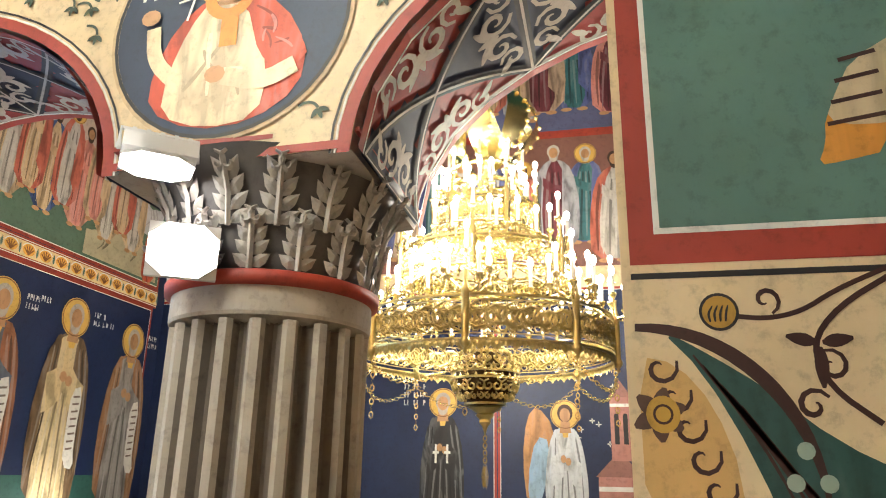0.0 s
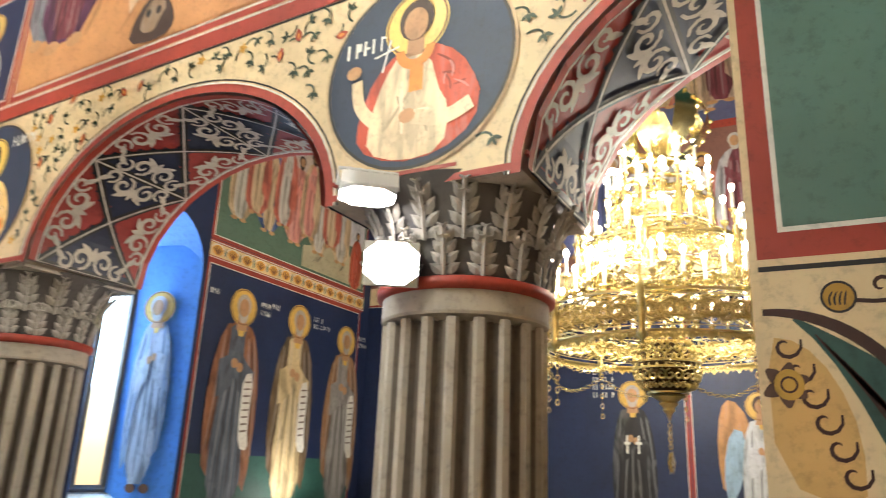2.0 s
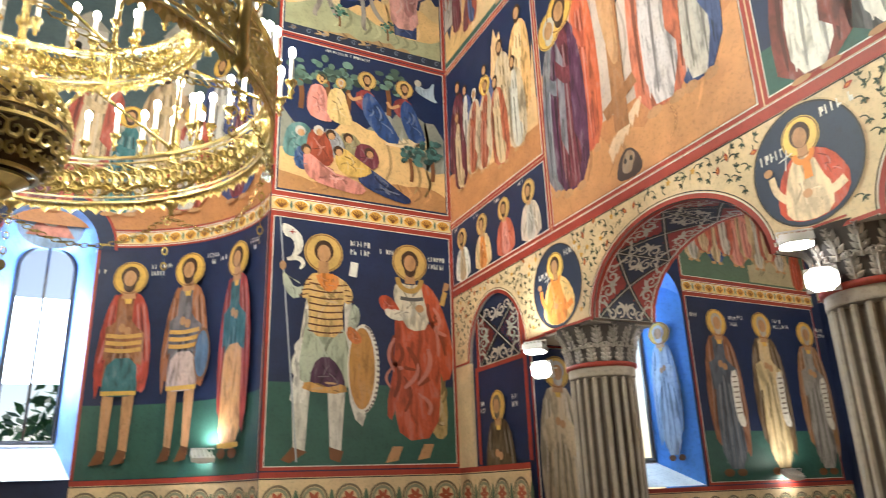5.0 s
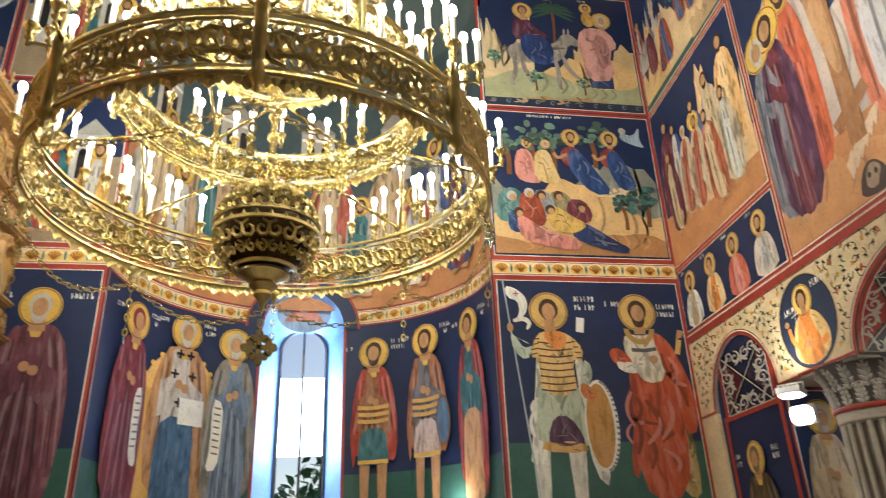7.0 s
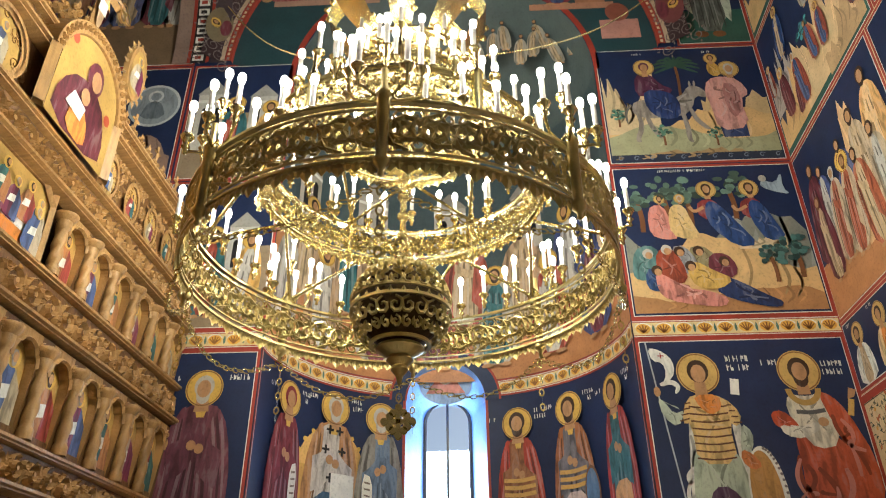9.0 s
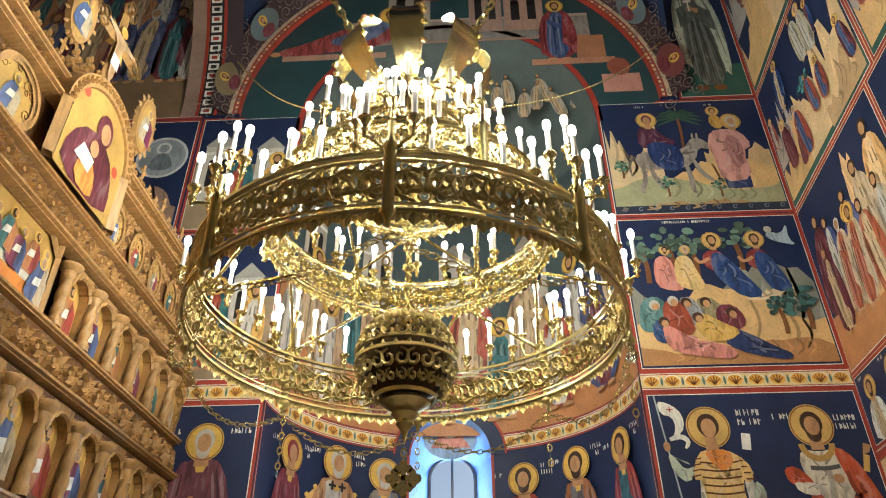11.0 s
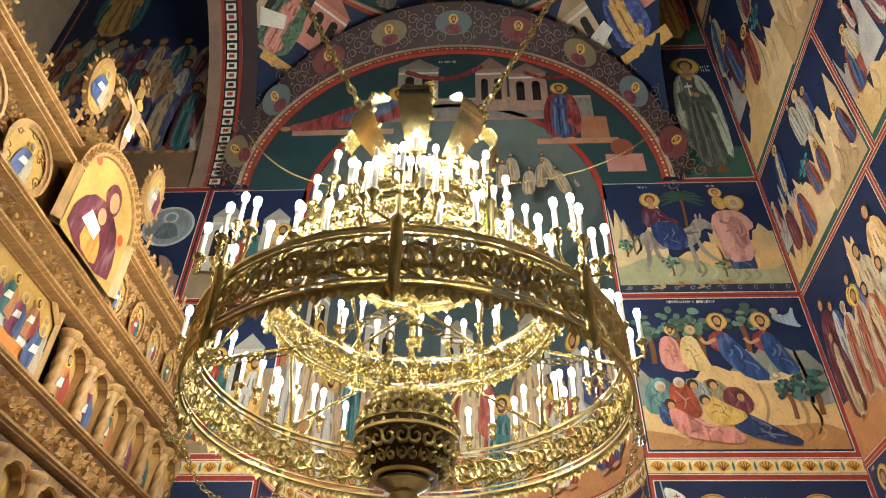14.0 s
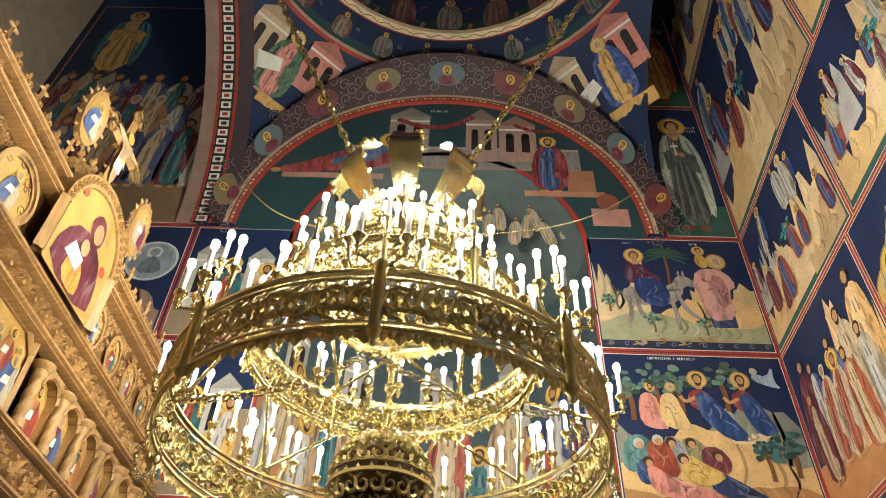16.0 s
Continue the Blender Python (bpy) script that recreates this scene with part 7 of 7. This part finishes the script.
building(em, far, 5.20, 1.1, 0.22, 0.85, 0.024, (0.45, 0.20, 0.16))
b = Build()
rect(b, far, -0.5, 3.0, 9.0, 8.2, 0.006, paint((0.22, 0.10, 0.08)))
rect(b, far, -0.5, 3.0, 9.0, 3.25, 0.010, paint(CREAM))
rect(b, far, -0.5, 4.9, 9.0, 5.0, 0.010, paint(RED))
rect(b, far, -0.5, 5.0, 9.0, 8.2, 0.010, paint((0.10, 0.11, 0.22)))
structure(b.make("trim_far"), "frescoed upper part of the side bay wall", "trim")

em = mural("fresco of gathered figures high on the side bay wall")
rng = random.Random(31)
for row, v in ((0, 3.3), (1, 5.05)):
    for k in range(16):
        person(em, far, 1.4 + 0.36 * k + rng.uniform(-0.08, 0.08), v + rng.uniform(0, 0.25), rng.uniform(1.2, 1.5), rng.choice((WINE, STONE, GREY, TEAL)), rng.choice(((0.45, 0.12, 0.08), (0.10, 0.12, 0.32), (0.50, 0.36, 0.26), (0.40, 0.40, 0.44), PINK)), rng.uniform(-0.05, 0.05), k % 2 == 0, 0.018 + 0.014 * (k % 2), rng.choice((HAIR, GREY)), 1.2)
# end of the arcade base beside the column
em = mural("pale robed figure painted on the narrow wall end")
endw = lambda u, v, d=0.0: Vector((u - 0.064, -1.282 - d, v))
field(em, endw, 0.035, 0.9, 0.515, 2.55, NAVY, split=0.4, lowcol=GREEN, edge=0.015)
saint(endw, 0.27, 0.98, 1.55, (0.60, 0.46, 0.30), (0.62, 0.50, 0.36), em, hair=GREY, d0=0.014)
# pier ornament
em = mural("leaf and flower ornament in green, gold and black on cream")
b = Build()
oval(b, pier, 4.735, 2.152, 0.022, 0.020, 0.004, paint((0.45, 0.25, 0.04)), 20)
ring(b, pier, 4.735, 2.152, 0.020, 0.0235, 0.006, paint(DARK), 24)
for k in range(4):
    ribbon(b, pier, [(4.724 + 0.006 * k, 2.140), (4.722 + 0.007 * k, 2.150), (4.728 + 0.006 * k, 2.160)], 0.003, 0.007, paint(DARK))
b.make("painted_bud", em)
INK = paint((0.05, 0.018, 0.015))
b = Build()
ribbon(b, pier, [(4.755, 2.146), (4.79, 2.142), (4.83, 2.150), (4.87, 2.175), (4.93, 2.20)], 0.006, 0.005, INK, 0, False)
ribbon(b, pier, [(4.94, 2.195), (4.87, 2.155), (4.835, 2.11), (4.85, 2.06), (4.90, 2.02)], 0.007, 0.005, INK, 0, False)
ribbon(b, pier, spiral(4.79, 2.165, 0.018, -1.2, 1.0, 12, 1), 0.006, 0.005, INK)
ribbon(b, pier, spiral(4.855, 2.085, 0.02, 2.0, 1.1, 12, -1), 0.006, 0.005, INK)
ribbon(b, pier, spiral(4.83, 2.04, 0.02, 0.5, 1.1, 12, 1), 0.007, 0.005, INK)
for a in (0.15, 2.9, -1.6):
    leaf(b, pier, 4.845, 2.112, a, 0.042 if a > -1 else 0.058, 0.020, 0.006, INK)
b.make("painted_tendril", em)
b = Build()
arcp = [(4.633 + 0.20 * math.sin(t), 1.93 + 0.205 * math.cos(t) - 0.0) for t in [0.1 * k for k in range(0, 17)]]
ribbon(b, pier, arcp, 0.018, 0.005, INK)
shape(b, pier, [(4.66, 2.135), (4.72, 2.10), (4.78, 2.06), (4.85, 2.00), (4.93, 1.96), (5.1, 1.90), (5.1, 1.7), (4.78, 1.7), (4.80, 1.86), (4.76, 1.98), (4.71, 2.08)], 0.004, paint((0.03, 0.085, 0.075), 0.4))
for k in range(6):
    ribbon(b, pier, [(4.70 + 0.01 * k, 2.10 - 0.012 * k), (4.77 + 0.012 * k, 2.0 - 0.015 * k), (4.82 + 0.03 * k, 1.88 - 0.02 * k)], 0.004, 0.007, INK)
for u, v in ((4.815, 1.99), (4.835, 1.955), (4.80, 1.955)):
    oval(b, pier, u, v, 0.010, 0.010, 0.008, paint((0.34, 0.42, 0.34)), 12)
b.make("painted_leaf", em)
b = Build()
shape(b, pier, [(4.634, 1.90), (4.634, 2.10), (4.68, 2.09), (4.72, 2.04), (4.745, 1.96), (4.74, 1.86)], 0.0035, paint((0.62, 0.38, 0.14)))
for k in range(6):
    ribbon(b, pier, spiral(4.66 + 0.014 * k, 2.085 - 0.035 * k, 0.022, 0.4, 0.9, 10, -1), 0.006, 0.006, INK)
for a in (0.3, 1.3, 2.4, 3.6, 4.8, 5.7):
    leaf(b, pier, 4.655, 2.03, a, 0.036, 0.026, 0.008, paint((0.10, 0.05, 0.035)))
oval(b, pier, 4.66, 2.03, 0.020, 0.022, 0.011, paint((0.50, 0.29, 0.05)), 18)
ring(b, pier, 4.66, 2.03, 0.009, 0.012, 0.013, INK, 16)
b.make("painted_flower", em)
b = Build()
shape(b, pier, [(4.872, 2.335), (4.885, 2.365), (4.888, 2.40), (4.91, 2.43), (4.96, 2.44), (4.96, 2.35), (4.90, 2.338)], 0.013, paint((0.70, 0.30, 0.05), 0.4))
shape(b, pier, [(4.888, 2.395), (4.905, 2.435), (4.93, 2.48), (5.0, 2.52), (5.0, 2.39), (4.93, 2.385)], 0.016, paint((0.62, 0.50, 0.32), 0.5))
for k in range(4):
    ribbon(b, pier, [(4.89 + 0.008 * k, 2.39 + 0.03 * k), (4.96, 2.40 + 0.03 * k)], 0.006, 0.019, INK, 0, False)
b.make("painted_sleeve", em)

# ---- altar screen of carved wood ----
def scroll_frieze(b, v0, v1, u0, u1, d, step, ridge=0.022):
    """Running carved scrolls between two beads."""
    h, vm = v1 - v0, (v0 + v1) / 2
    n = round((u1 - u0) / step)
    for i in range(n):
        u = u0 + (i + 0.5) * step
        hd = 1 if i % 2 else -1
        ribbon(b, icon, spiral(u, vm, h * 0.40, hd * math.pi / 2, 1.5, 14, hd), h * 0.13, d, WOOD, ridge)
        ribbon(b, icon, spiral(u + step * 0.5, vm + hd * h * 0.2, h * 0.2, 0.5, 1.2, 9, -hd), h * 0.10, d, WOOD, ridge)
        for k in range(5):
            a = k * 1.257 + i
            leaf(b, icon, u + 0.25 * h * math.cos(a), vm + 0.25 * h * math.sin(a), a + 0.6, h * 0.24, h * 0.12, d, WOOD, ridge)
        oval(b, icon, u, vm, h * 0.07, h * 0.07, d + ridge, WOOD, 8)
        leaf(b, icon, u + step / 2, v0 + 0.1 * h, math.pi / 2, h * 0.8, h * 0.16, d, WOOD, ridge)


def moulding(b, v0, v1, u0, u1, d0, d1):
    prof = [(d0, v0), (d1 * 0.8, v0 + (v1 - v0) * 0.25), (d1 * 0.8, v0 + (v1 - v0) * 0.45), (d1, v0 + (v1 - v0) * 0.6), (d1, v1), (d0, v1)]
    b.grid([[icon(u0, v, d) for d, v in prof], [icon(u1, v, d) for d, v in prof]], WOOD)
    b.face([icon(u1, v, d) for d, v in prof], WOOD)


scr = empty("altar_screen", "tall gilded wooden altar screen with carved friezes, niches and icons", "altar screen")
U0, U1 = -6.6, 0.02
b = Build()
b.box((-6.25, U0, 0.0), (-6.0, U1, 2.62), WOODSHADE)
b.box((-6.25, U0, 2.62), (-6.12, U1, 4.08), WOODSHADE)
b.box((-6.25, U0, 4.08), (-6.0, U1, 4.98), WOODSHADE)
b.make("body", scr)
for v0, v1, st, nm in ((3.24, 3.50, 0.20, "lower"), (4.10, 4.33, 0.17, "middle"), (4.86, 5.00, 0.13, "upper"), (2.30, 2.50, 0.18, "base")):
    b = Build()
    moulding(b, v0 - 0.045, v0, U0, U1, 0.0, 0.12)
    moulding(b, v1, v1 + 0.045, U0, U1, 0.0, 0.09)
    b.grid([[icon(U0, v0, 0.03), icon(U1, v0, 0.03)], [icon(U0, v1, 0.03), icon(U1, v1, 0.03)]], WOODSHADE)
    b.grid([[icon(U1, v0, 0.03), icon(U1, v0, -0.2)], [icon(U1, v1, 0.03), icon(U1, v1, -0.2)]], WOOD)
    scroll_frieze(b, v0, v1, U0 + 0.02, U1, 0.035, st, 0.03)
    for k in range(int((U1 - U0) / 0.035)):
        u = U0 + 0.0175 + 0.035 * k
        leaf(b, icon, u, v0 - 0.03, math.pi / 2, 0.03, 0.026, 0.095, WOOD, 0.012)
    b.make("carved_frieze", scr)
# robe colours and gold ground darkened to stand for the shade of the niches
ROBES = [(0.07, 0.11, 0.26), (0.34, 0.05, 0.04), (0.44, 0.36, 0.25), (0.04, 0.15, 0.16), (0.20, 0.03, 0.08), (0.45, 0.19, 0.07)]
ICONG = paint((0.50, 0.31, 0.09), 0, 0.35)


def small_icon(w, h, k, parent, name="icon_panel"):
    """A painted saint on gold, standing in a niche."""
    b = Build()
    c1, c2 = ROBES[k % 6], ROBES[(k + 2) % 6]
    shape(b, w, [(-0.30 * h, 0.0), (0.26 * h, 0.0), (0.24 * h, 0.45 * h), (0.08 * h, 0.74 * h), (-0.10 * h, 0.74 * h), (-0.26 * h, 0.45 * h)], 0.004, paint(c1, 0.8))
    shape(b, w, [(0.0, 0.05 * h), (0.24 * h, 0.0), (0.24 * h, 0.5 * h), (0.08 * h, 0.72 * h)], 0.007, paint(c2, 0.8))
    shape(b, w, [(-0.18 * h, 0.30 * h), (0.05 * h, 0.36 * h), (0.05 * h, 0.52 * h), (-0.12 * h, 0.48 * h)], 0.009, paint(WHITE, 0.4))
    oval(b, w, 0, 0.83 * h, 0.13 * h, 0.13 * h, 0.005, paint(GOLD, 0, 0.3), 18)
    head(b, w, 0, 0.83 * h, 0.12 * h, 0.009, HAIR if k % 2 else (0.35, 0.3, 0.26))
    return b.make(name, parent)


def niche_row(v0, v1, sp, u_from, u_to, parent, seed):
    n = int((u_to - u_from) / sp)
    colb = Build()
    rad = 0.038
    h = v1 - v0
    rows = []
    for j in range(27):
        t = j / 26
        rr = rad * (1.0 if 0.12 < t < 0.86 else 1.25)
        row = []
        for i in range(12):
            a = 2 * math.pi * i / 12
            q = rr * (1 + (0.18 * math.cos(3 * (a - 7.0 * t)) if 0.12 < t < 0.86 else 0))
            row.append((q * math.cos(a), q * math.sin(a), h * 0.80 * t))
        rows.append(row)
    colb.grid(rows, WOOD, True)
    colb.lathe([(0.05, h * 0.80), (0.075, h * 0.86), (0.08, h * 0.90), (0.06, h * 0.92)], WOOD, seg=12)
    first = None
    for k in range(n):
        u = u_to - (k + 0.5) * sp
        b = Build()
        hw = sp * 0.33
        bot = [(u - hw, v0), (u + hw, v0)]
        arc = [(u + hw * math.cos(math.pi * i / 14), v0 + h * 0.66 + h * 0.24 * math.sin(math.pi * i / 14) - 0.015 * (i % 7 == 3)) for i in range(15)]
        b.grid([[icon(p, q, 0.05) for p, q in arc], [icon(p, v1, 0.05) for p, q in arc]], WOOD)
        b.grid([[icon(p, q, 0.05) for p, q in arc], [icon(p, q, -0.03) for p, q in arc]], WOOD)
        for s in (-1, 1):
            ue = u + s * sp / 2
            uh = u + s * hw
            b.grid([[icon(uh, v0, 0.0), icon(ue, v0, 0.0)], [icon(uh, v1, 0.05), icon(ue, v1, 0.05)]], WOODSHADE)
            b.grid([[icon(uh, v0, 0.0), icon(uh, v0, -0.03)], [icon(uh, v0 + 0.66 * h, 0.05), icon(uh, v0 + 0.66 * h, -0.03)]], WOOD)
            ribbon(b, icon, spiral(u + s * sp * 0.36, v1 - 0.12 * h, 0.035, 1.5, 1.2, 10, s), 0.016, 0.055, WOOD, 0.014)
            leaf(b, icon, u + s * sp * 0.42, v1 - 0.30 * h, math.pi / 2, 0.08, 0.03, 0.055, WOOD, 0.014)
        ribbon(b, icon, arc, 0.026, 0.055, WOOD, 0.016, False)
        b.make("niche", parent)
        b = Build()
        rect(b, icon, u - hw, v0, u + hw, v0 + h * 0.93, -0.02, ICONG)
        b.make("gold_ground", parent)
        small_icon(lambda x, y, d=0.0, u=u: icon(u + x, v0 + 0.01 + y, d - 0.015), h * 0.84, k + seed, parent)
        if first is None:
            first = colb.make("twisted_column", parent, True)
            first.location = icon(u - sp / 2, v0, 0.05)
        else:
            c = new("twisted_column", first.data)
            c.parent = parent
            c.location = icon(u - sp / 2, v0, 0.05)


niche_row(3.55, 4.04, 0.365, -2.28, 0.0, scr, 0)
niche_row(3.55, 4.04, 0.365, -6.4, -3.38, scr, 3)
niche_row(2.56, 3.18, 0.40, -6.5, 0.0, scr, 1)
# large supper icon over the doors
b = Build()
rect(b, icon, -3.34, 3.55, -2.32, 4.06, 0.01, ICONG)
for k, (p, q) in enumerate(((-3.34, 3.55), (-2.32, 3.55))):
    ribbon(b, icon, [(p, q), (p, 4.06)], 0.05, 0.03, WOOD, 0.025, False)
ribbon(b, icon, [(-3.34, 3.97), (-3.2, 4.08), (-2.46, 4.08), (-2.32, 3.97)], 0.05, 0.03, WOOD, 0.025, False)
rect(b, icon, -3.2, 3.66, -2.42, 3.82, 0.014, paint(WHITE, 0.3))
rect(b, icon, -3.15, 3.60, -2.5, 3.68, 0.017, paint(ORANGE, 0.4))
b.make("icon_panel", scr, label="large icon of a supper table on gold")
for k in range(7):
    small_icon(lambda x, y, d=0.0, k=k: icon(-3.2 + 0.13 * k + x, 3.68 + 0.05 * (k % 2) + y, d + 0.018), 0.30, k, scr, "icon_figure")
small_icon(lambda x, y, d=0.0: icon(-2.43 + x, 3.58 + y, d + 0.026), 0.34, 0, scr, "icon_figure")
# round-headed icon and ovals above the middle frieze
b = Build()
KU, KV = -2.45, 4.84
b.grid([[icon(KU + r * math.cos(math.pi * i / 24 * 1.0), KV + r * math.sin(math.pi * i / 24), dd) for i in range(25)] for r, dd in ((0.36, 0.06), (0.38, 0.14), (0.47, 0.15), (0.49, -0.1))], WOOD)
b.face([icon(KU + 0.37 * math.cos(math.pi * i / 24), KV + 0.37 * math.sin(math.pi * i / 24), 0.125) for i in range(25)] + [icon(KU - 0.37, 4.38, 0.125), icon(KU + 0.37, 4.38, 0.125)], ICONG)
for i in range(22):
    a = math.pi * (i + 0.5) / 22
    ribbon(b, icon, spiral(KU + 0.425 * math.cos(a), KV + 0.425 * math.sin(a), 0.03, a, 1.1, 8), 0.014, 0.15, WOOD, 0.014)
for p in (-0.425, 0.425):
    ribbon(b, icon, [(KU + p, 4.38), (KU + p, KV)], 0.11, 0.12, WOOD, 0.04, False)
b.make("arched_frame", scr)
b = Build()
iw = lambda x, y, d=0.0: icon(KU + 1.32 * x, 4.39 + 1.32 * y, d + 0.130)
shape(b, iw, [(-0.26, 0.0), (0.22, 0.0), (0.22, 0.18), (0.12, 0.36), (-0.10, 0.37), (-0.24, 0.22)], 0.0, paint((0.13, 0.02, 0.035), 0.9))
oval(b, iw, 0.02, 0.43, 0.075, 0.10, 0.003, paint((0.13, 0.02, 0.035), 0.6), 16)
oval(b, iw, 0.03, 0.42, 0.045, 0.065, 0.006, paint(SKIN, 0.3), 14)
shape(b, iw, [(-0.13, 0.02), (0.06, 0.0), (0.06, 0.12), (-0.02, 0.22), (-0.12, 0.16)], 0.006, paint(ORANGE, 0.6))
shape(b, iw, [(-0.17, 0.14), (-0.02, 0.12), (0.0, 0.21), (-0.12, 0.24)], 0.009, paint(WHITE, 0.4))
oval(b, iw, -0.03, 0.27, 0.04, 0.05, 0.012, paint(SKIN), 12)
oval(b, iw, -0.22, 0.50, 0.03, 0.035, 0.003, paint((0.5, 0.08, 0.04)), 10)
oval(b, iw, 0.20, 0.30, 0.03, 0.035, 0.003, paint((0.5, 0.08, 0.04)), 10)
b.make("icon_panel", scr, label="icon of a mother and child in a wine-red veil on gold")
for k, u in enumerate((-1.80, -1.43, -1.06, -0.70, -0.36, -0.08)):
    b = Build()
    oval(b, icon, u, 4.58, 0.10, 0.15, 0.02, ICONG, 24)
    ring(b, icon, u, 4.58, 0.098, 0.122, 0.035, WOOD, 28, sq=1.5)
    b.make("oval_frame", scr)
    small_icon(lambda x, y, d=0.0, u=u: icon(u + x, 4.47 + y, d + 0.024), 0.21, k, scr)
for k, u in enumerate((-3.20, -3.75, -4.3, -4.85, -5.4)):
    b = Build()
    oval(b, icon, u, 4.58, 0.19, 0.19, 0.02, ICONG, 28)
    ring(b, icon, u, 4.58, 0.185, 0.225, 0.035, WOOD, 30)
    ring(b, icon, u, 4.58, 0.21, 0.235, 0.05, WOOD, 30)
    b.make("round_frame", scr)
    small_icon(lambda x, y, d=0.0, u=u: icon(u + x, 4.42 + y, d + 0.026), 0.31, k, scr)
# relief ground between the ovals
b = Build()
rng = random.Random(6)
for i in range(420):
    u, v = rng.uniform(-6.2, 0.0), rng.uniform(4.40, 4.82)
    if abs(u - KU) < 0.5:
        continue
    ribbon(b, icon, spiral(u, v, rng.uniform(0.03, 0.05), rng.uniform(0, 6), 1.2, 9, rng.choice((-1, 1))), 0.02, 0.01, WOOD, 0.016)
    leaf(b, icon, u, v, rng.uniform(0, 6.28), 0.08, 0.03, 0.01, WOOD, 0.014)
b.make("relief_ground", scr)
# pierced crest
b = Build()
n = int((U1 - U0) / 0.15)
for i in range(n):
    u = U0 + 0.15 * (i + 0.5)
    lift = 0.40 * math.exp(-((u - KU) / 0.34) ** 2)
    base = max(5.04, KV - 0.02 + math.sqrt(max(0, 0.50 ** 2 - (u - KU) ** 2)) if abs(u - KU) < 0.50 else 0)
    for s in (-1, 1):
        ribbon(b, icon, spiral(u + s * 0.035, base + 0.06, 0.05, -math.pi / 2, 1.25, 11, s), 0.024, -0.02, WOOD, 0.022)
        ribbon(b, icon, spiral(u + s * 0.03, base + 0.15, 0.035, -math.pi / 2, 1.2, 10, -s), 0.02, -0.02, WOOD, 0.02)
        leaf(b, icon, u, base + 0.14, math.pi / 2 + s * 0.7, 0.07, 0.03, -0.02, WOOD, 0.02)
    leaf(b, icon, u, base + 0.15, math.pi / 2, 0.10 if i % 3 else 0.15, 0.04, -0.02, WOOD, 0.02)
    if i % 3 == 0:
        ribbon(b, icon, [(u - 0.045, base + 0.27), (u + 0.045, base + 0.27)], 0.026, -0.02, WOOD, 0.014, False)
        ribbon(b, icon, [(u, base + 0.20), (u, base + 0.33)], 0.026, -0.02, WOOD, 0.014, False)
crest = b.make("crest", scr)
# crucifix and flanking icons
cr = empty("crucifix", "carved gilt cross with trefoil ends above the altar screen", "cross", (-6.0, -2.45, 5.36))
cw = lambda u, v, d=0.0: Vector((d, u, v))
b = Build()
for p, q in (((0, -0.02), (0, 0.85)), ((-0.26, 0.52), (0.26, 0.52))):
    ribbon(b, cw, [p, q], 0.10, 0.0, WOOD, 0.03, False)
for u, v in ((0, 0.88), (-0.28, 0.52), (0.28, 0.52)):
    for a in range(3):
        aa = a * 2.09 + (math.pi / 2 if u == 0 else (0 if u > 0 else math.pi))
        oval(b, cw, u + 0.045 * math.cos(aa), v + 0.045 * math.sin(aa), 0.055, 0.055, 0.012, WOOD, 14)
        ring(b, cw, u + 0.045 * math.cos(aa), v + 0.045 * math.sin(aa), 0.04, 0.055, 0.03, GILT, 14)
    oval(b, cw, u, v, 0.045, 0.045, 0.026, paint((0.45, 0.3, 0.16)), 14)
for a in (0.78, 2.36, 3.93, 5.5):
    leaf(b, cw, 0.03 * math.cos(a), 0.52 + 0.03 * math.sin(a), a, 0.16, 0.06, 0.0, GILT, 0.02)
b.make("cross", cr)
b = Build()
shape(b, cw, [(-0.03, 0.10), (0.03, 0.10), (0.05, 0.35), (0.05, 0.50), (0.22, 0.54), (0.22, 0.57), (-0.22, 0.57), (-0.22, 0.54), (-0.05, 0.50), (-0.045, 0.35)], 0.034, paint((0.55, 0.36, 0.2), 0.5))
shape(b, cw, [(-0.055, 0.24), (0.055, 0.24), (0.05, 0.36), (-0.05, 0.36)], 0.037, paint(WHITE))
oval(b, cw, 0, 0.62, 0.05, 0.05, 0.036, paint(GOLD), 14)
b.make("painted_body", cr)
for k, u in enumerate((-2.90, -1.79)):
    ic = empty("finial_icon", "pointed oval icon in a carved wooden frame on the altar screen", "icon", (-6.0, u, 5.40 if k == 0 else 5.36), "finial icons")
    b = Build()
    n = 24
    el = lambda r0, r1: [cw(r0 * math.cos(2 * math.pi * i / n), 0.26 + r1 * math.sin(2 * math.pi * i / n), 0.02) for i in range(n + 1)]
    el2 = [cw(0.15 * math.cos(2 * math.pi * i / n), 0.26 + 0.28 * math.sin(2 * math.pi * i / n), -0.02) for i in range(n + 1)]
    b.grid([el(0.10, 0.22), el(0.14, 0.27), el2], WOOD)
    b.face(el(0.105, 0.225)[:-1], ICONG)
    for i in range(16):
        a = 2 * math.pi * i / 16
        leaf(b, cw, 0.13 * math.cos(a), 0.26 + 0.26 * math.sin(a), a, 0.07, 0.035, 0.0, WOOD, 0.02)
    b.make("carved_frame", ic)
    small_icon(lambda x, y, d=0.0: cw(x, 0.08 + y, d + 0.024), 0.36, k * 2, ic)
